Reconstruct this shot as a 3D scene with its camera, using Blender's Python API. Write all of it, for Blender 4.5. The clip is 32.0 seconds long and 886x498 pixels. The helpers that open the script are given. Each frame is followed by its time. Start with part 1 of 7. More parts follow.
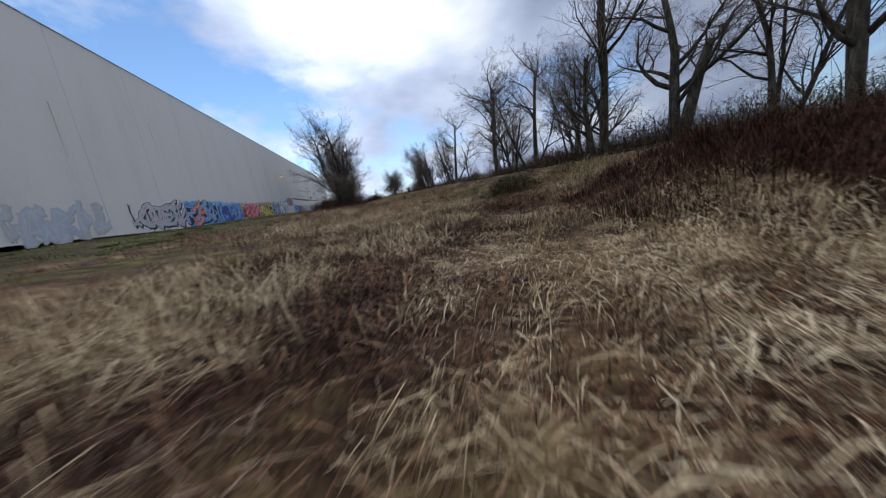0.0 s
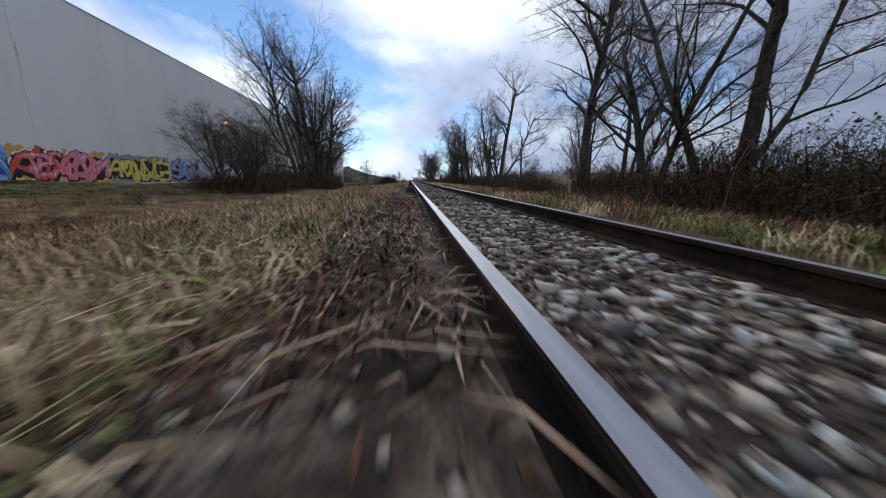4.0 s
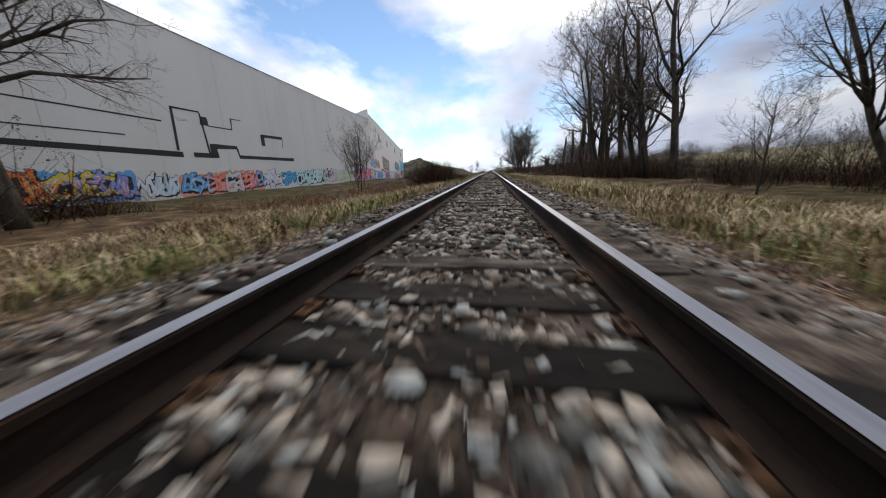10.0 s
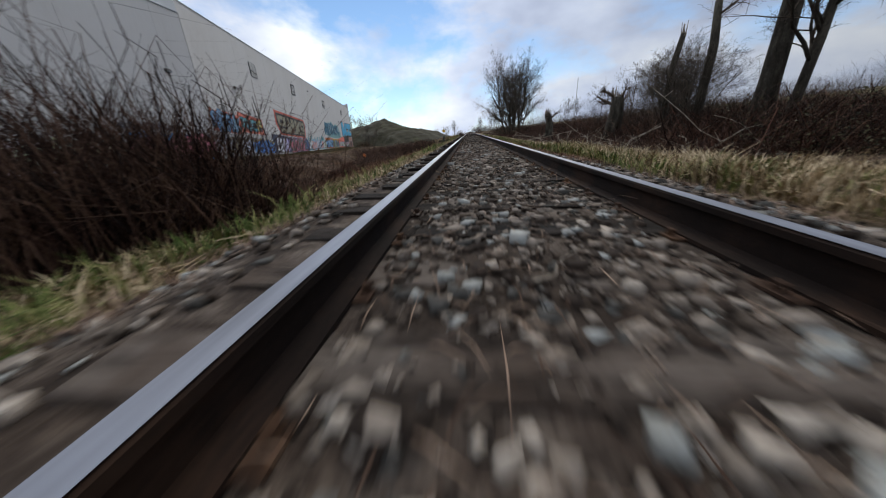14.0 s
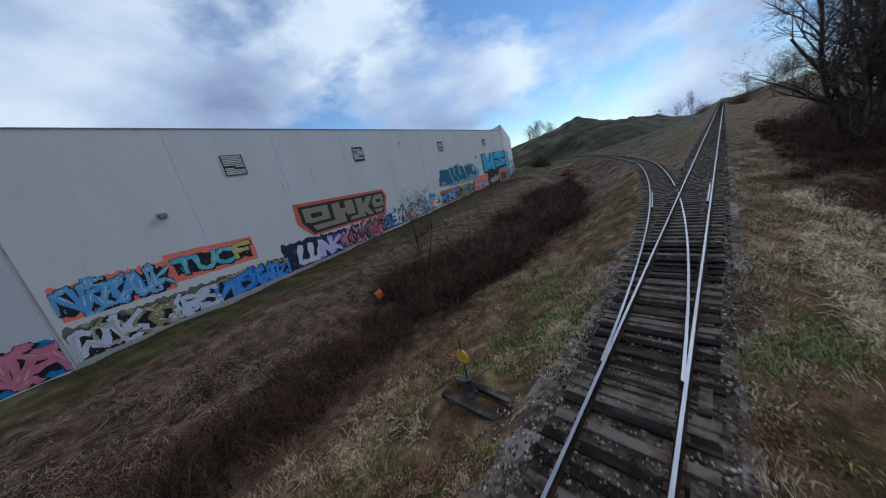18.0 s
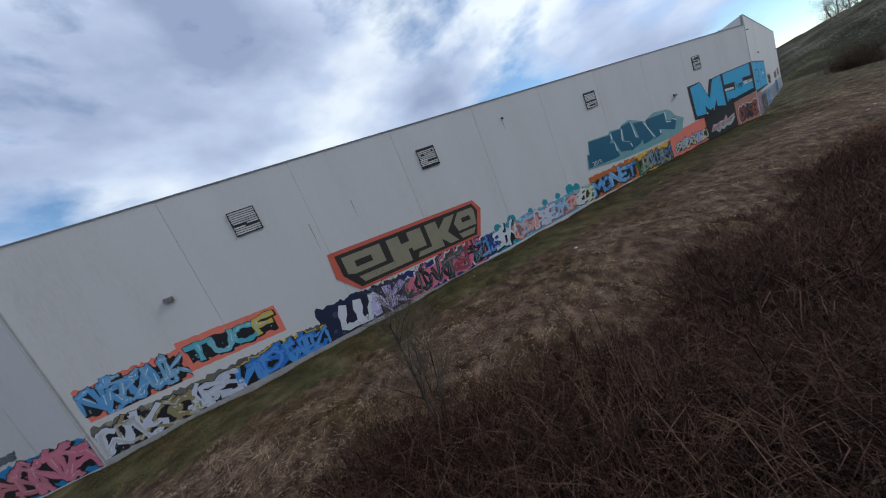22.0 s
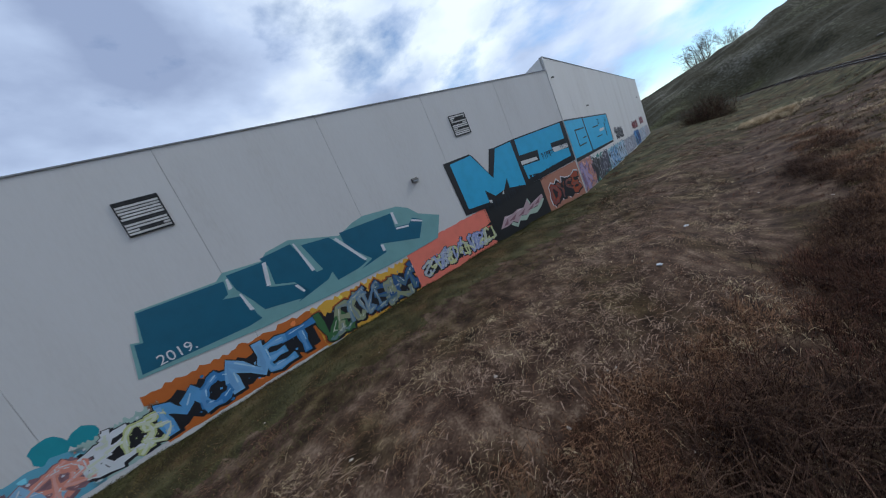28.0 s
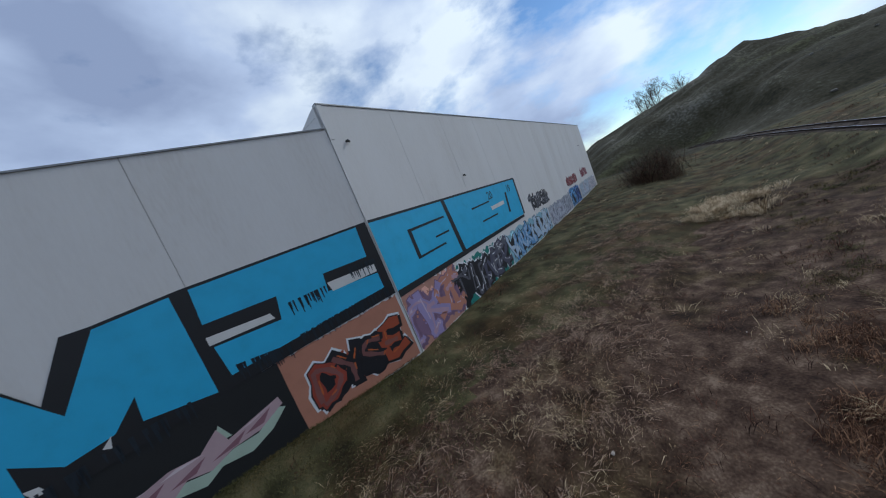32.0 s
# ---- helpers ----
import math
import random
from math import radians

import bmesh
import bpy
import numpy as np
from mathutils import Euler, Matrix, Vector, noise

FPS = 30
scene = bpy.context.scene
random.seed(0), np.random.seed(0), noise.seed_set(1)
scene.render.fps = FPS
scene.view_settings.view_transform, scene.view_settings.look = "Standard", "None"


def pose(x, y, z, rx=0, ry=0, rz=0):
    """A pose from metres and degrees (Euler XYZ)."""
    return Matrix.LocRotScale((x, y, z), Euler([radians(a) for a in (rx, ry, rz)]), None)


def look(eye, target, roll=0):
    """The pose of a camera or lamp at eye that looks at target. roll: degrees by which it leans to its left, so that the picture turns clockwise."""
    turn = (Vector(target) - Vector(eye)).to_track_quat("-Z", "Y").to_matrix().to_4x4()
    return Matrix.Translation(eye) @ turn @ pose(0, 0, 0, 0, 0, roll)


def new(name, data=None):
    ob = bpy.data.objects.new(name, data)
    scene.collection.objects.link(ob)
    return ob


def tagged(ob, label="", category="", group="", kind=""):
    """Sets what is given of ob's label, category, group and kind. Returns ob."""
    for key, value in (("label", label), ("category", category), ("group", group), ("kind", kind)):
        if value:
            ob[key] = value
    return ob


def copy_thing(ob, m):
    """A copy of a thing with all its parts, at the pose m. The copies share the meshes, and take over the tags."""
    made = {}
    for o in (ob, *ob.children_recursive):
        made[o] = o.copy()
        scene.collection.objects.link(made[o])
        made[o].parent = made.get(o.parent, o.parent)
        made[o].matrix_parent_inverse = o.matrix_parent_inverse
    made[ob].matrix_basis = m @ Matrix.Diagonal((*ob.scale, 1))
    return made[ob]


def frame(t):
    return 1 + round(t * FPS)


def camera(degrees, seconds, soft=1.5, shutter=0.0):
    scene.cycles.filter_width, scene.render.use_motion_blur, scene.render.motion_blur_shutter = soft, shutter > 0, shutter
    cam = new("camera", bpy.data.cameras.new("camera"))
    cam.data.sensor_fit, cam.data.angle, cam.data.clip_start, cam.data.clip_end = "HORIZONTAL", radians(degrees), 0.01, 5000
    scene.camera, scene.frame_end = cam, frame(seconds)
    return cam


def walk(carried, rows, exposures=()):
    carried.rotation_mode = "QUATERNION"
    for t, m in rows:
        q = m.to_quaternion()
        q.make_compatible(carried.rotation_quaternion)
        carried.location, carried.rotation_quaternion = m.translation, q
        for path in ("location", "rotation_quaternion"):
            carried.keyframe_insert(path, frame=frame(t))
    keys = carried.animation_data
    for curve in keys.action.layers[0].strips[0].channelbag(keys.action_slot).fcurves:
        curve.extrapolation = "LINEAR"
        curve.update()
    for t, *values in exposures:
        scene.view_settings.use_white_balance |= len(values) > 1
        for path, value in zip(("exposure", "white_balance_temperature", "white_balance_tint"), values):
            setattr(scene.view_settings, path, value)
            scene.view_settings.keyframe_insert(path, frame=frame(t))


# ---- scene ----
cam = camera(113.8, 32.0, soft=1.1, shutter=0.16)
PATH = [
    (0, (-12.056, -16.696, -5.323), (-11.586, -14.782, -5.66), -9.2),
    (0.5, (-9.489, -12.502, -4.838), (-8.99, -10.592, -5.159), -5.4),
    (1, (-7.147, -8.63, -4.178), (-6.68, -6.716, -4.523), -2.1),
    (1.5, (-5.533, -5.105, -3.455), (-5.109, -3.19, -3.845), 0.4),
    (2, (-4.07, -1.615, -3.202), (-3.691, 0.3, -3.636), 1.1),
    (2.5, (-2.896, 1.953, -3.104), (-2.555, 3.87, -3.558), 1.1),
    (3, (-1.826, 5.405, -3.5), (-1.527, 7.334, -3.938), 0.8),
    (3.5, (-1.382, 8.869, -3.561), (-1.112, 10.806, -3.979), 0.9),
    (5.5, (-0.27, 22.837, -3.399), (-0.217, 24.806, -3.747), 0.8),
    (6, (-0.195, 26.806, -3.259), (-0.178, 28.773, -3.617), 0.3),
    (6.5, (0.082, 30.876, -2.954), (0.061, 32.839, -3.334), -0.2),
    (7, (-0.005, 35.187, -2.887), (-0.055, 37.145, -3.29), -0.8),
    (7.5, (0.018, 39.635, -2.693), (-0.069, 41.584, -3.131), -1.3),
    (8, (0.137, 44.343, -2.5), (0.001, 46.283, -2.968), -1.5),
    (8.5, (0.229, 49.542, -2.374), (0.053, 51.477, -2.847), -1.2),
    (9, (0.216, 55.123, -2.249), (-0.001, 57.056, -2.715), -0.4),
    (9.5, (0.279, 60.031, -1.984), (-0, 61.958, -2.439), -0.8),
    (10, (0.139, 64.588, -1.662), (-0.178, 66.509, -2.118), -1.0),
    (10.5, (-0.139, 69.007, -1.334), (-0.462, 70.922, -1.812), -1.5),
    (11, (-0.165, 73.318, -1.229), (-0.481, 75.226, -1.738), -2.1),
    (11.5, (-0.458, 77.567, -1.093), (-0.742, 79.47, -1.641), -2.3),
    (12, (-0.338, 81.764, -1.255), (-0.604, 83.66, -1.835), -2.2),
    (12.5, (-0.364, 86.104, -1.247), (-0.619, 87.993, -1.854), -2.0),
    (13, (-0.262, 90.579, -0.884), (-0.505, 92.46, -1.518), -2.1),
    (13.5, (-0.299, 95.265, -0.695), (-0.507, 97.144, -1.348), -2.1),
    (15.5, (0.319, 112.572, 1.335), (0.064, 114.396, 0.556), -7.0),
    (16, (0.781, 117.569, 2.585), (0.375, 119.367, 1.808), -8.3),
    (16.5, (0.944, 122.494, 3.684), (0.327, 124.249, 2.95), -9.8),
    (17, (1.164, 127.121, 4.661), (0.297, 128.795, 3.994), -11.1),
    (17.5, (1.217, 131.526, 5.21), (0.082, 133.066, 4.63), -12.3),
    (18, (1.19, 135.451, 5.672), (-0.195, 136.803, 5.167), -12.8),
    (18.5, (0.9, 139.11, 5.781), (-0.705, 140.221, 5.343), -13.2),
    (19, (0.324, 142.39, 5.903), (-1.447, 143.234, 5.512), -12.9),
    (19.5, (-0.491, 145.151, 5.975), (-2.366, 145.745, 5.611), -12.4),
    (20, (-1.431, 147.515, 6.004), (-3.364, 147.894, 5.661), -12.3),
    (20.5, (-2.573, 149.368, 6.27), (-4.531, 149.598, 5.932), -12.9),
    (21, (-3.918, 150.584, 6.643), (-5.881, 150.752, 6.302), -15.1),
    (21.5, (-5.402, 151.318, 6.89), (-7.361, 151.513, 6.541), -18.5),
    (22, (-6.998, 152.017, 6.577), (-8.951, 152.289, 6.241), -22.2),
    (22.5, (-8.804, 153.101, 6.081), (-10.74, 153.487, 5.761), -25.3),
    (23, (-10.681, 154.581, 5.687), (-12.587, 155.103, 5.385), -27.4),
    (23.5, (-12.265, 156.584, 5.217), (-14.137, 157.234, 4.946), -28.5),
    (24, (-13.598, 159.054, 5.151), (-15.439, 159.797, 4.905), -29.4),
    (24.5, (-14.308, 162.002, 5.051), (-16.137, 162.776, 4.818), -29.3),
    (25, (-14.952, 165.191, 4.956), (-16.782, 165.962, 4.72), -29.0),
    (25.5, (-15.356, 168.479, 4.951), (-17.195, 169.221, 4.694), -28.1),
    (27.5, (-17.828, 182.019, 4.979), (-19.71, 182.617, 4.665), -24.4),
    (28, (-18.663, 185.12, 5.139), (-20.543, 185.728, 4.83), -23.6),
    (28.5, (-19.733, 188.071, 5.225), (-21.604, 188.718, 4.938), -23.0),
    (29, (-20.921, 190.981, 5.179), (-22.779, 191.682, 4.942), -23.4),
    (29.5, (-22.165, 193.858, 5.223), (-24.007, 194.609, 5.011), -22.9),
    (30, (-23.355, 196.768, 5.24), (-25.182, 197.56, 5.053), -23.1),
    (30.5, (-24.635, 199.582, 5.546), (-26.45, 200.402, 5.368), -22.5),
    (31, (-25.591, 202.348, 5.913), (-27.401, 203.179, 5.732), -22.1),
    (31.5, (-26.544, 205.105, 6.165), (-28.359, 205.924, 5.981), -22.3),
    (32, (-27.2, 207.95, 6.42), (-29.023, 208.744, 6.208), -22.5),
]
walk(cam, [(t, look(eye, target, roll)) for t, eye, target, roll in PATH], [(0.0, 0.14, 6400, 9), (1.5, 0.02, 6000, 7), (3.0, 0.03, 6100, 8), (6.0, 0.33, 6850, 10), (8.0, 0.38, 7150, 10), (10.0, 0.32, 7100, 10), (13.0, 0.06, 6950, 9), (16.0, 0.0, 6200, 6), (18.0, -0.38, 5650, 5), (21.0, -0.1, 6150, 7), (25.0, -0.06, 6200, 7), (28.0, -0.04, 6000, 6), (32.0, -0.26, 5850, 6)])

# ---- plan: metres, z up, the straight track along +y at x = 0 ----
GRADE = 0.0344            # the line climbs to the north
WALL_X, WALL_S, WALL_N = -27.096, 0.04373, -0.20324   # wall line at y = 130, its drift south and north of there
TOP_S, TOP_N, TOP_W = 12.0, 13.14, 14.5   # roof edges: south hall, north hall, north wing
CORNER, FAR_END = Vector((-43.6, 211.41, 0)), Vector((-78.3, 277.73, 0))   # the wing's two ends
STEP_Y = 130.2
MOUND = (-68.0, 350.0, 21.0, 62.0)   # x, y, height, radius


def rail_z(y):
    return GRADE * (y - 125.0)


def wall_x(y):
    return WALL_X + np.where(y < STEP_Y, WALL_S, WALL_N) * (y - 130.0)


# ---- world and light ----
world = bpy.data.worlds.new("sky")
scene.world = world
world.use_nodes = True
nt = world.node_tree
nt.nodes.clear()
N = nt.nodes.new
out = N("ShaderNodeOutputWorld")
sky = N("ShaderNodeTexSky")
sky.sky_type = "NISHITA"
sky.sun_disc = False
SUN_EL, SUN_ROT = radians(38), radians(-4)
sky.sun_elevation, sky.sun_rotation = SUN_EL, SUN_ROT
sky.dust_density, sky.ozone_density = 0.0, 4.0
bg_sky = N("ShaderNodeBackground")
bg_sky.inputs["Strength"].default_value = 0.13
bg_cloud = N("ShaderNodeBackground")
mix = N("ShaderNodeMixShader")
tc = N("ShaderNodeTexCoord")
sep = N("ShaderNodeSeparateXYZ")
nt.links.new(tc.outputs["Generated"], sep.inputs[0])
zc = N("ShaderNodeMath"); zc.operation = "MAXIMUM"; zc.inputs[1].default_value = 0.0
nt.links.new(sep.outputs["Z"], zc.inputs[0])
mp = N("ShaderNodeMapping")
mp.inputs["Rotation"].default_value = (0, 0, radians(30))
mp.inputs["Location"].default_value = (1.7, 0.3, 2.4)
mp.inputs["Scale"].default_value = (0.9, 0.9, 1.7)
nt.links.new(tc.outputs["Generated"], mp.inputs[0])
n1 = N("ShaderNodeTexNoise"); n1.inputs["Scale"].default_value = 2.3; n1.inputs["Detail"].default_value = 9; n1.inputs["Roughness"].default_value = 0.56
n1.inputs["Distortion"].default_value = 0.1
nt.links.new(mp.outputs[0], n1.inputs["Vector"])
# the cover thins out towards the horizon
thin = N("ShaderNodeMath"); thin.operation = "MULTIPLY_ADD"; thin.inputs[1].default_value = 0.16; thin.inputs[2].default_value = -0.05
nt.links.new(zc.outputs[0], thin.inputs[0])
cov = N("ShaderNodeMath"); cov.operation = "ADD"
# and opens low in the north west
north = N("ShaderNodeVectorMath"); north.operation = "DOT_PRODUCT"; north.inputs[1].default_value = (-0.406, 0.871, 0.276)
nt.links.new(tc.outputs["Generated"], north.inputs[0])
gap = N("ShaderNodeMapRange"); gap.inputs["From Min"].default_value = 0.9; gap.inputs["From Max"].default_value = 0.985
gap.inputs["To Min"].default_value = 0.03; gap.inputs["To Max"].default_value = -0.115
nt.links.new(north.outputs["Value"], gap.inputs["Value"])
both = N("ShaderNodeMath"); both.operation = "ADD"
nt.links.new(thin.outputs[0], both.inputs[0]); nt.links.new(gap.outputs[0], both.inputs[1])
nt.links.new(n1.outputs["Fac"], cov.inputs[0]); nt.links.new(both.outputs[0], cov.inputs[1])
cover = N("ShaderNodeValToRGB")
cover.color_ramp.elements[0].position, cover.color_ramp.elements[1].position = 0.38, 0.505
nt.links.new(cov.outputs[0], cover.inputs[0])
n2 = N("ShaderNodeTexNoise"); n2.inputs["Scale"].default_value = 2.4; n2.inputs["Detail"].default_value = 8; n2.inputs["Roughness"].default_value = 0.48
mp2 = N("ShaderNodeMapping"); mp2.inputs["Location"].default_value = (3.1, 0.4, 0)
nt.links.new(mp.outputs[0], mp2.inputs[0]); nt.links.new(mp2.outputs[0], n2.inputs["Vector"])
shade = N("ShaderNodeValToRGB")
shade.color_ramp.elements.new(0.5)
for e, p, c in zip(shade.color_ramp.elements, (0.38, 0.52, 0.67), ((0.92, 0.97, 1.03), (0.56, 0.64, 0.83), (0.33, 0.39, 0.56))):
    e.position, e.color = p, (*c, 1)
nt.links.new(n2.outputs["Fac"], shade.inputs[0])
# cloud is brightest round the veiled sun
dot = N("ShaderNodeVectorMath"); dot.operation = "DOT_PRODUCT"
dot.inputs[1].default_value = (math.sin(SUN_ROT) * math.cos(SUN_EL), math.cos(SUN_ROT) * math.cos(SUN_EL), math.sin(SUN_EL))
nt.links.new(tc.outputs["Generated"], dot.inputs[0])
glow = N("ShaderNodeMapRange"); glow.inputs["From Min"].default_value = 0.55; glow.inputs["From Max"].default_value = 1.0
glow.inputs["To Min"].default_value = 1.04; glow.inputs["To Max"].default_value = 1.2
nt.links.new(dot.outputs["Value"], glow.inputs["Value"])
nt.links.new(shade.outputs[0], bg_cloud.inputs["Color"])
# heavier cloud stands in the east
east = N("ShaderNodeVectorMath"); east.operation = "DOT_PRODUCT"; east.inputs[1].default_value = (0.94, 0.34, 0.0)
nt.links.new(tc.outputs["Generated"], east.inputs[0])
heavy = N("ShaderNodeMapRange"); heavy.inputs["From Min"].default_value = 0.35; heavy.inputs["From Max"].default_value = 0.95
heavy.inputs["To Min"].default_value = 1.0; heavy.inputs["To Max"].default_value = 0.62
nt.links.new(east.outputs["Value"], heavy.inputs["Value"])
lit = N("ShaderNodeMath"); lit.operation = "MULTIPLY"
nt.links.new(glow.outputs[0], lit.inputs[0]); nt.links.new(heavy.outputs[0], lit.inputs[1])
nt.links.new(lit.outputs[0], bg_cloud.inputs["Strength"])
nt.links.new(sky.outputs[0], bg_sky.inputs["Color"])
nt.links.new(cover.outputs[0], mix.inputs[0])
nt.links.new(bg_sky.outputs[0], mix.inputs[1]); nt.links.new(bg_cloud.outputs[0], mix.inputs[2])
nt.links.new(mix.outputs[0], out.inputs[0])

sun = new("sun", bpy.data.lights.new("sun", "SUN"))
sun.data.energy, sun.data.angle, sun.data.color = 1.1, radians(14), (1.0, 0.95, 0.88)
sun.matrix_world = look((0, 0, 0), (-math.sin(SUN_ROT) * -math.cos(SUN_EL), -math.cos(SUN_ROT) * math.cos(SUN_EL), -math.sin(SUN_EL)))


# ---- materials ----
def material(name, colours, scale=3.0, rough=0.85, bump=0.3, fine=60.0, metal=0.0, vary=0.0, island=False, stretch=(1, 1, 1), patch=None, patch_scale=0.12):
    """colours: from dark to light, blended by two scales of noise. vary: how far single pieces differ."""
    m = bpy.data.materials.new(name)
    m.use_nodes = True
    t = m.node_tree
    b = t.nodes["Principled BSDF"]
    b.inputs["Roughness"].default_value, b.inputs["Metallic"].default_value = rough, metal
    if rough >= 0.9:
        b.inputs["Specular IOR Level"].default_value = 0.2      # porous, dusty surfaces have little gloss
    geo = t.nodes.new("ShaderNodeNewGeometry")
    mapn = t.nodes.new("ShaderNodeMapping")
    mapn.inputs["Scale"].default_value = stretch
    t.links.new(geo.outputs["Position"], mapn.inputs[0])
    a = t.nodes.new("ShaderNodeTexNoise"); a.inputs["Scale"].default_value = scale; a.inputs["Detail"].default_value = 5
    c = t.nodes.new("ShaderNodeTexNoise"); c.inputs["Scale"].default_value = fine; c.inputs["Detail"].default_value = 3
    t.links.new(mapn.outputs[0], a.inputs["Vector"]); t.links.new(mapn.outputs[0], c.inputs["Vector"])
    mixn = t.nodes.new("ShaderNodeMath"); mixn.operation = "MULTIPLY_ADD"; mixn.inputs[1].default_value = 0.45
    t.links.new(c.outputs["Fac"], mixn.inputs[0])
    half = t.nodes.new("ShaderNodeMath"); half.operation = "MULTIPLY_ADD"; half.inputs[1].default_value = 0.9; half.inputs[2].default_value = -0.17
    t.links.new(a.outputs["Fac"], half.inputs[0]); t.links.new(half.outputs[0], mixn.inputs[2])
    fac = mixn.outputs[0]
    if vary:
        if island:
            r = geo.outputs["Random Per Island"]
        else:
            r = t.nodes.new("ShaderNodeObjectInfo").outputs["Random"]
        v = t.nodes.new("ShaderNodeMath"); v.operation = "MULTIPLY_ADD"; v.inputs[1].default_value = vary
        t.links.new(r, v.inputs[0])
        s = t.nodes.new("ShaderNodeMath"); s.operation = "SUBTRACT"; s.inputs[1].default_value = vary * 0.5
        t.links.new(fac, s.inputs[0]); t.links.new(s.outputs[0], v.inputs[2])
        fac = v.outputs[0]
    ramp = t.nodes.new("ShaderNodeValToRGB")
    e = ramp.color_ramp.elements
    while len(e) < len(colours):
        e.new(0.5)
    for i, col in enumerate(colours):
        e[i].position = 0.28 + 0.44 * i / max(1, len(colours) - 1)
        e[i].color = (*col, 1)
    t.links.new(fac, ramp.inputs[0])
    col_out = ramp.outputs[0]
    if patch:
        pn = t.nodes.new("ShaderNodeTexNoise"); pn.inputs["Scale"].default_value = patch_scale; pn.inputs["Detail"].default_value = 6; pn.inputs["Roughness"].default_value = 0.6
        t.links.new(geo.outputs["Position"], pn.inputs["Vector"])
        pm = t.nodes.new("ShaderNodeMapRange"); pm.inputs["From Min"].default_value = 0.47; pm.inputs["From Max"].default_value = 0.62; pm.inputs["To Max"].default_value = 1.0
        t.links.new(pn.outputs["Fac"], pm.inputs["Value"])
        px = t.nodes.new("ShaderNodeMix"); px.data_type = "RGBA"; px.blend_type = "MULTIPLY"
        pl = [i for i in px.inputs if i.type == "RGBA"]
        pl[1].default_value = (*patch, 1)
        t.links.new(pm.outputs[0], px.inputs[0]); t.links.new(col_out, pl[0])
        col_out = [o for o in px.outputs if o.type == "RGBA"][0]
    t.links.new(col_out, b.inputs["Base Color"])
    if bump:
        bp = t.nodes.new("ShaderNodeBump"); bp.inputs["Strength"].default_value = bump; bp.inputs["Distance"].default_value = 0.03
        t.links.new(mixn.outputs[0], bp.inputs["Height"])
        t.links.new(bp.outputs[0], b.inputs["Normal"])
    return m


def paint(name, col, rough=0.6, worn=0.12):
    d = tuple(c * (1 - worn) for c in col)
    return material(name, [d, col, tuple(min(1, c * (1 + worn * 0.5)) for c in col)], 1.3, rough, 0.05, 35)


M_GROUND = material("earth_and_thatch", [(0.016, 0.008, 0.004), (0.055, 0.03, 0.015), (0.125, 0.076, 0.038), (0.27, 0.18, 0.1)], 1.3, 0.95, 1.0, 24, patch=(0.62, 0.78, 0.42), patch_scale=0.2)
M_TRODDEN = material("trodden_brown_earth", [(0.016, 0.008, 0.005), (0.05, 0.028, 0.018), (0.098, 0.061, 0.04), (0.2, 0.138, 0.096)], 1.4, 0.95, 1.0, 14, patch=(0.6, 0.62, 0.42), patch_scale=0.25)
M_STRAW = material("dry_grass", [(0.1, 0.06, 0.03), (0.35, 0.255, 0.148), (0.68, 0.535, 0.335)], 1.6, 0.9, 0, 20, vary=0.7, island=True, patch=(0.5, 0.42, 0.38), patch_scale=0.4)
M_BLEACHED = material("bleached_grass", [(0.2, 0.135, 0.07), (0.46, 0.345, 0.205), (0.8, 0.64, 0.43)], 1.1, 0.9, 0, 20, vary=0.7, island=True)
M_GREEN = material("green_grass", [(0.04, 0.068, 0.011), (0.09, 0.13, 0.027), (0.28, 0.265, 0.1)], 0.6, 0.9, 0, 20, vary=0.8, island=True)
M_BROWN = material("dead_stalks", [(0.045, 0.018, 0.009), (0.12, 0.055, 0.028), (0.26, 0.145, 0.08)], 0.5, 0.9, 0, 20, vary=0.8, island=True)
M_LAWN = material("short_grass", [(0.025, 0.026, 0.006), (0.06, 0.06, 0.019), (0.12, 0.11, 0.043)], 0.8, 0.95, 0, 20, vary=0.7, island=True, patch=(1.35, 0.95, 0.95), patch_scale=0.3)
M_BARK = material("grey_bark", [(0.017, 0.014, 0.01), (0.05, 0.043, 0.033), (0.115, 0.102, 0.08)], 4, 0.95, 0.8, 40, stretch=(1, 1, 0.25))
M_TWIG = material("thin_branches", [(0.05, 0.038, 0.03), (0.1, 0.078, 0.06), (0.16, 0.13, 0.1)], 2, 0.9, 0, 30)
M_BRAMBLE = material("bramble_canes", [(0.015, 0.006, 0.004), (0.042, 0.017, 0.011), (0.13, 0.072, 0.047)], 1, 0.9, 0, 20, vary=0.8, island=True)
M_SHOOT = material("thin_dead_shoots", [(0.016, 0.007, 0.005), (0.042, 0.02, 0.013), (0.16, 0.095, 0.063)], 1, 0.9, 0, 20, vary=0.75, island=True)
M_DOCK = material("dark_red_dead_weeds", [(0.014, 0.005, 0.003), (0.045, 0.016, 0.01), (0.12, 0.052, 0.032)], 0.6, 0.9, 0, 20, vary=0.8, island=True)
M_LITTER = material("flattened_cane_litter", [(0.036, 0.019, 0.012), (0.118, 0.07, 0.047), (0.36, 0.248, 0.178)], 0.9, 0.9, 0, 20, vary=0.75, island=True)
M_LEAF = material("dark_leaves", [(0.028, 0.03, 0.012), (0.058, 0.06, 0.023), (0.12, 0.105, 0.048)], 1, 0.75, 0, 20, vary=0.8, island=True)
M_DEADWOOD = material("bleached_wood", [(0.16, 0.125, 0.095), (0.32, 0.27, 0.215), (0.5, 0.44, 0.36)], 3, 0.9, 0.6, 40)
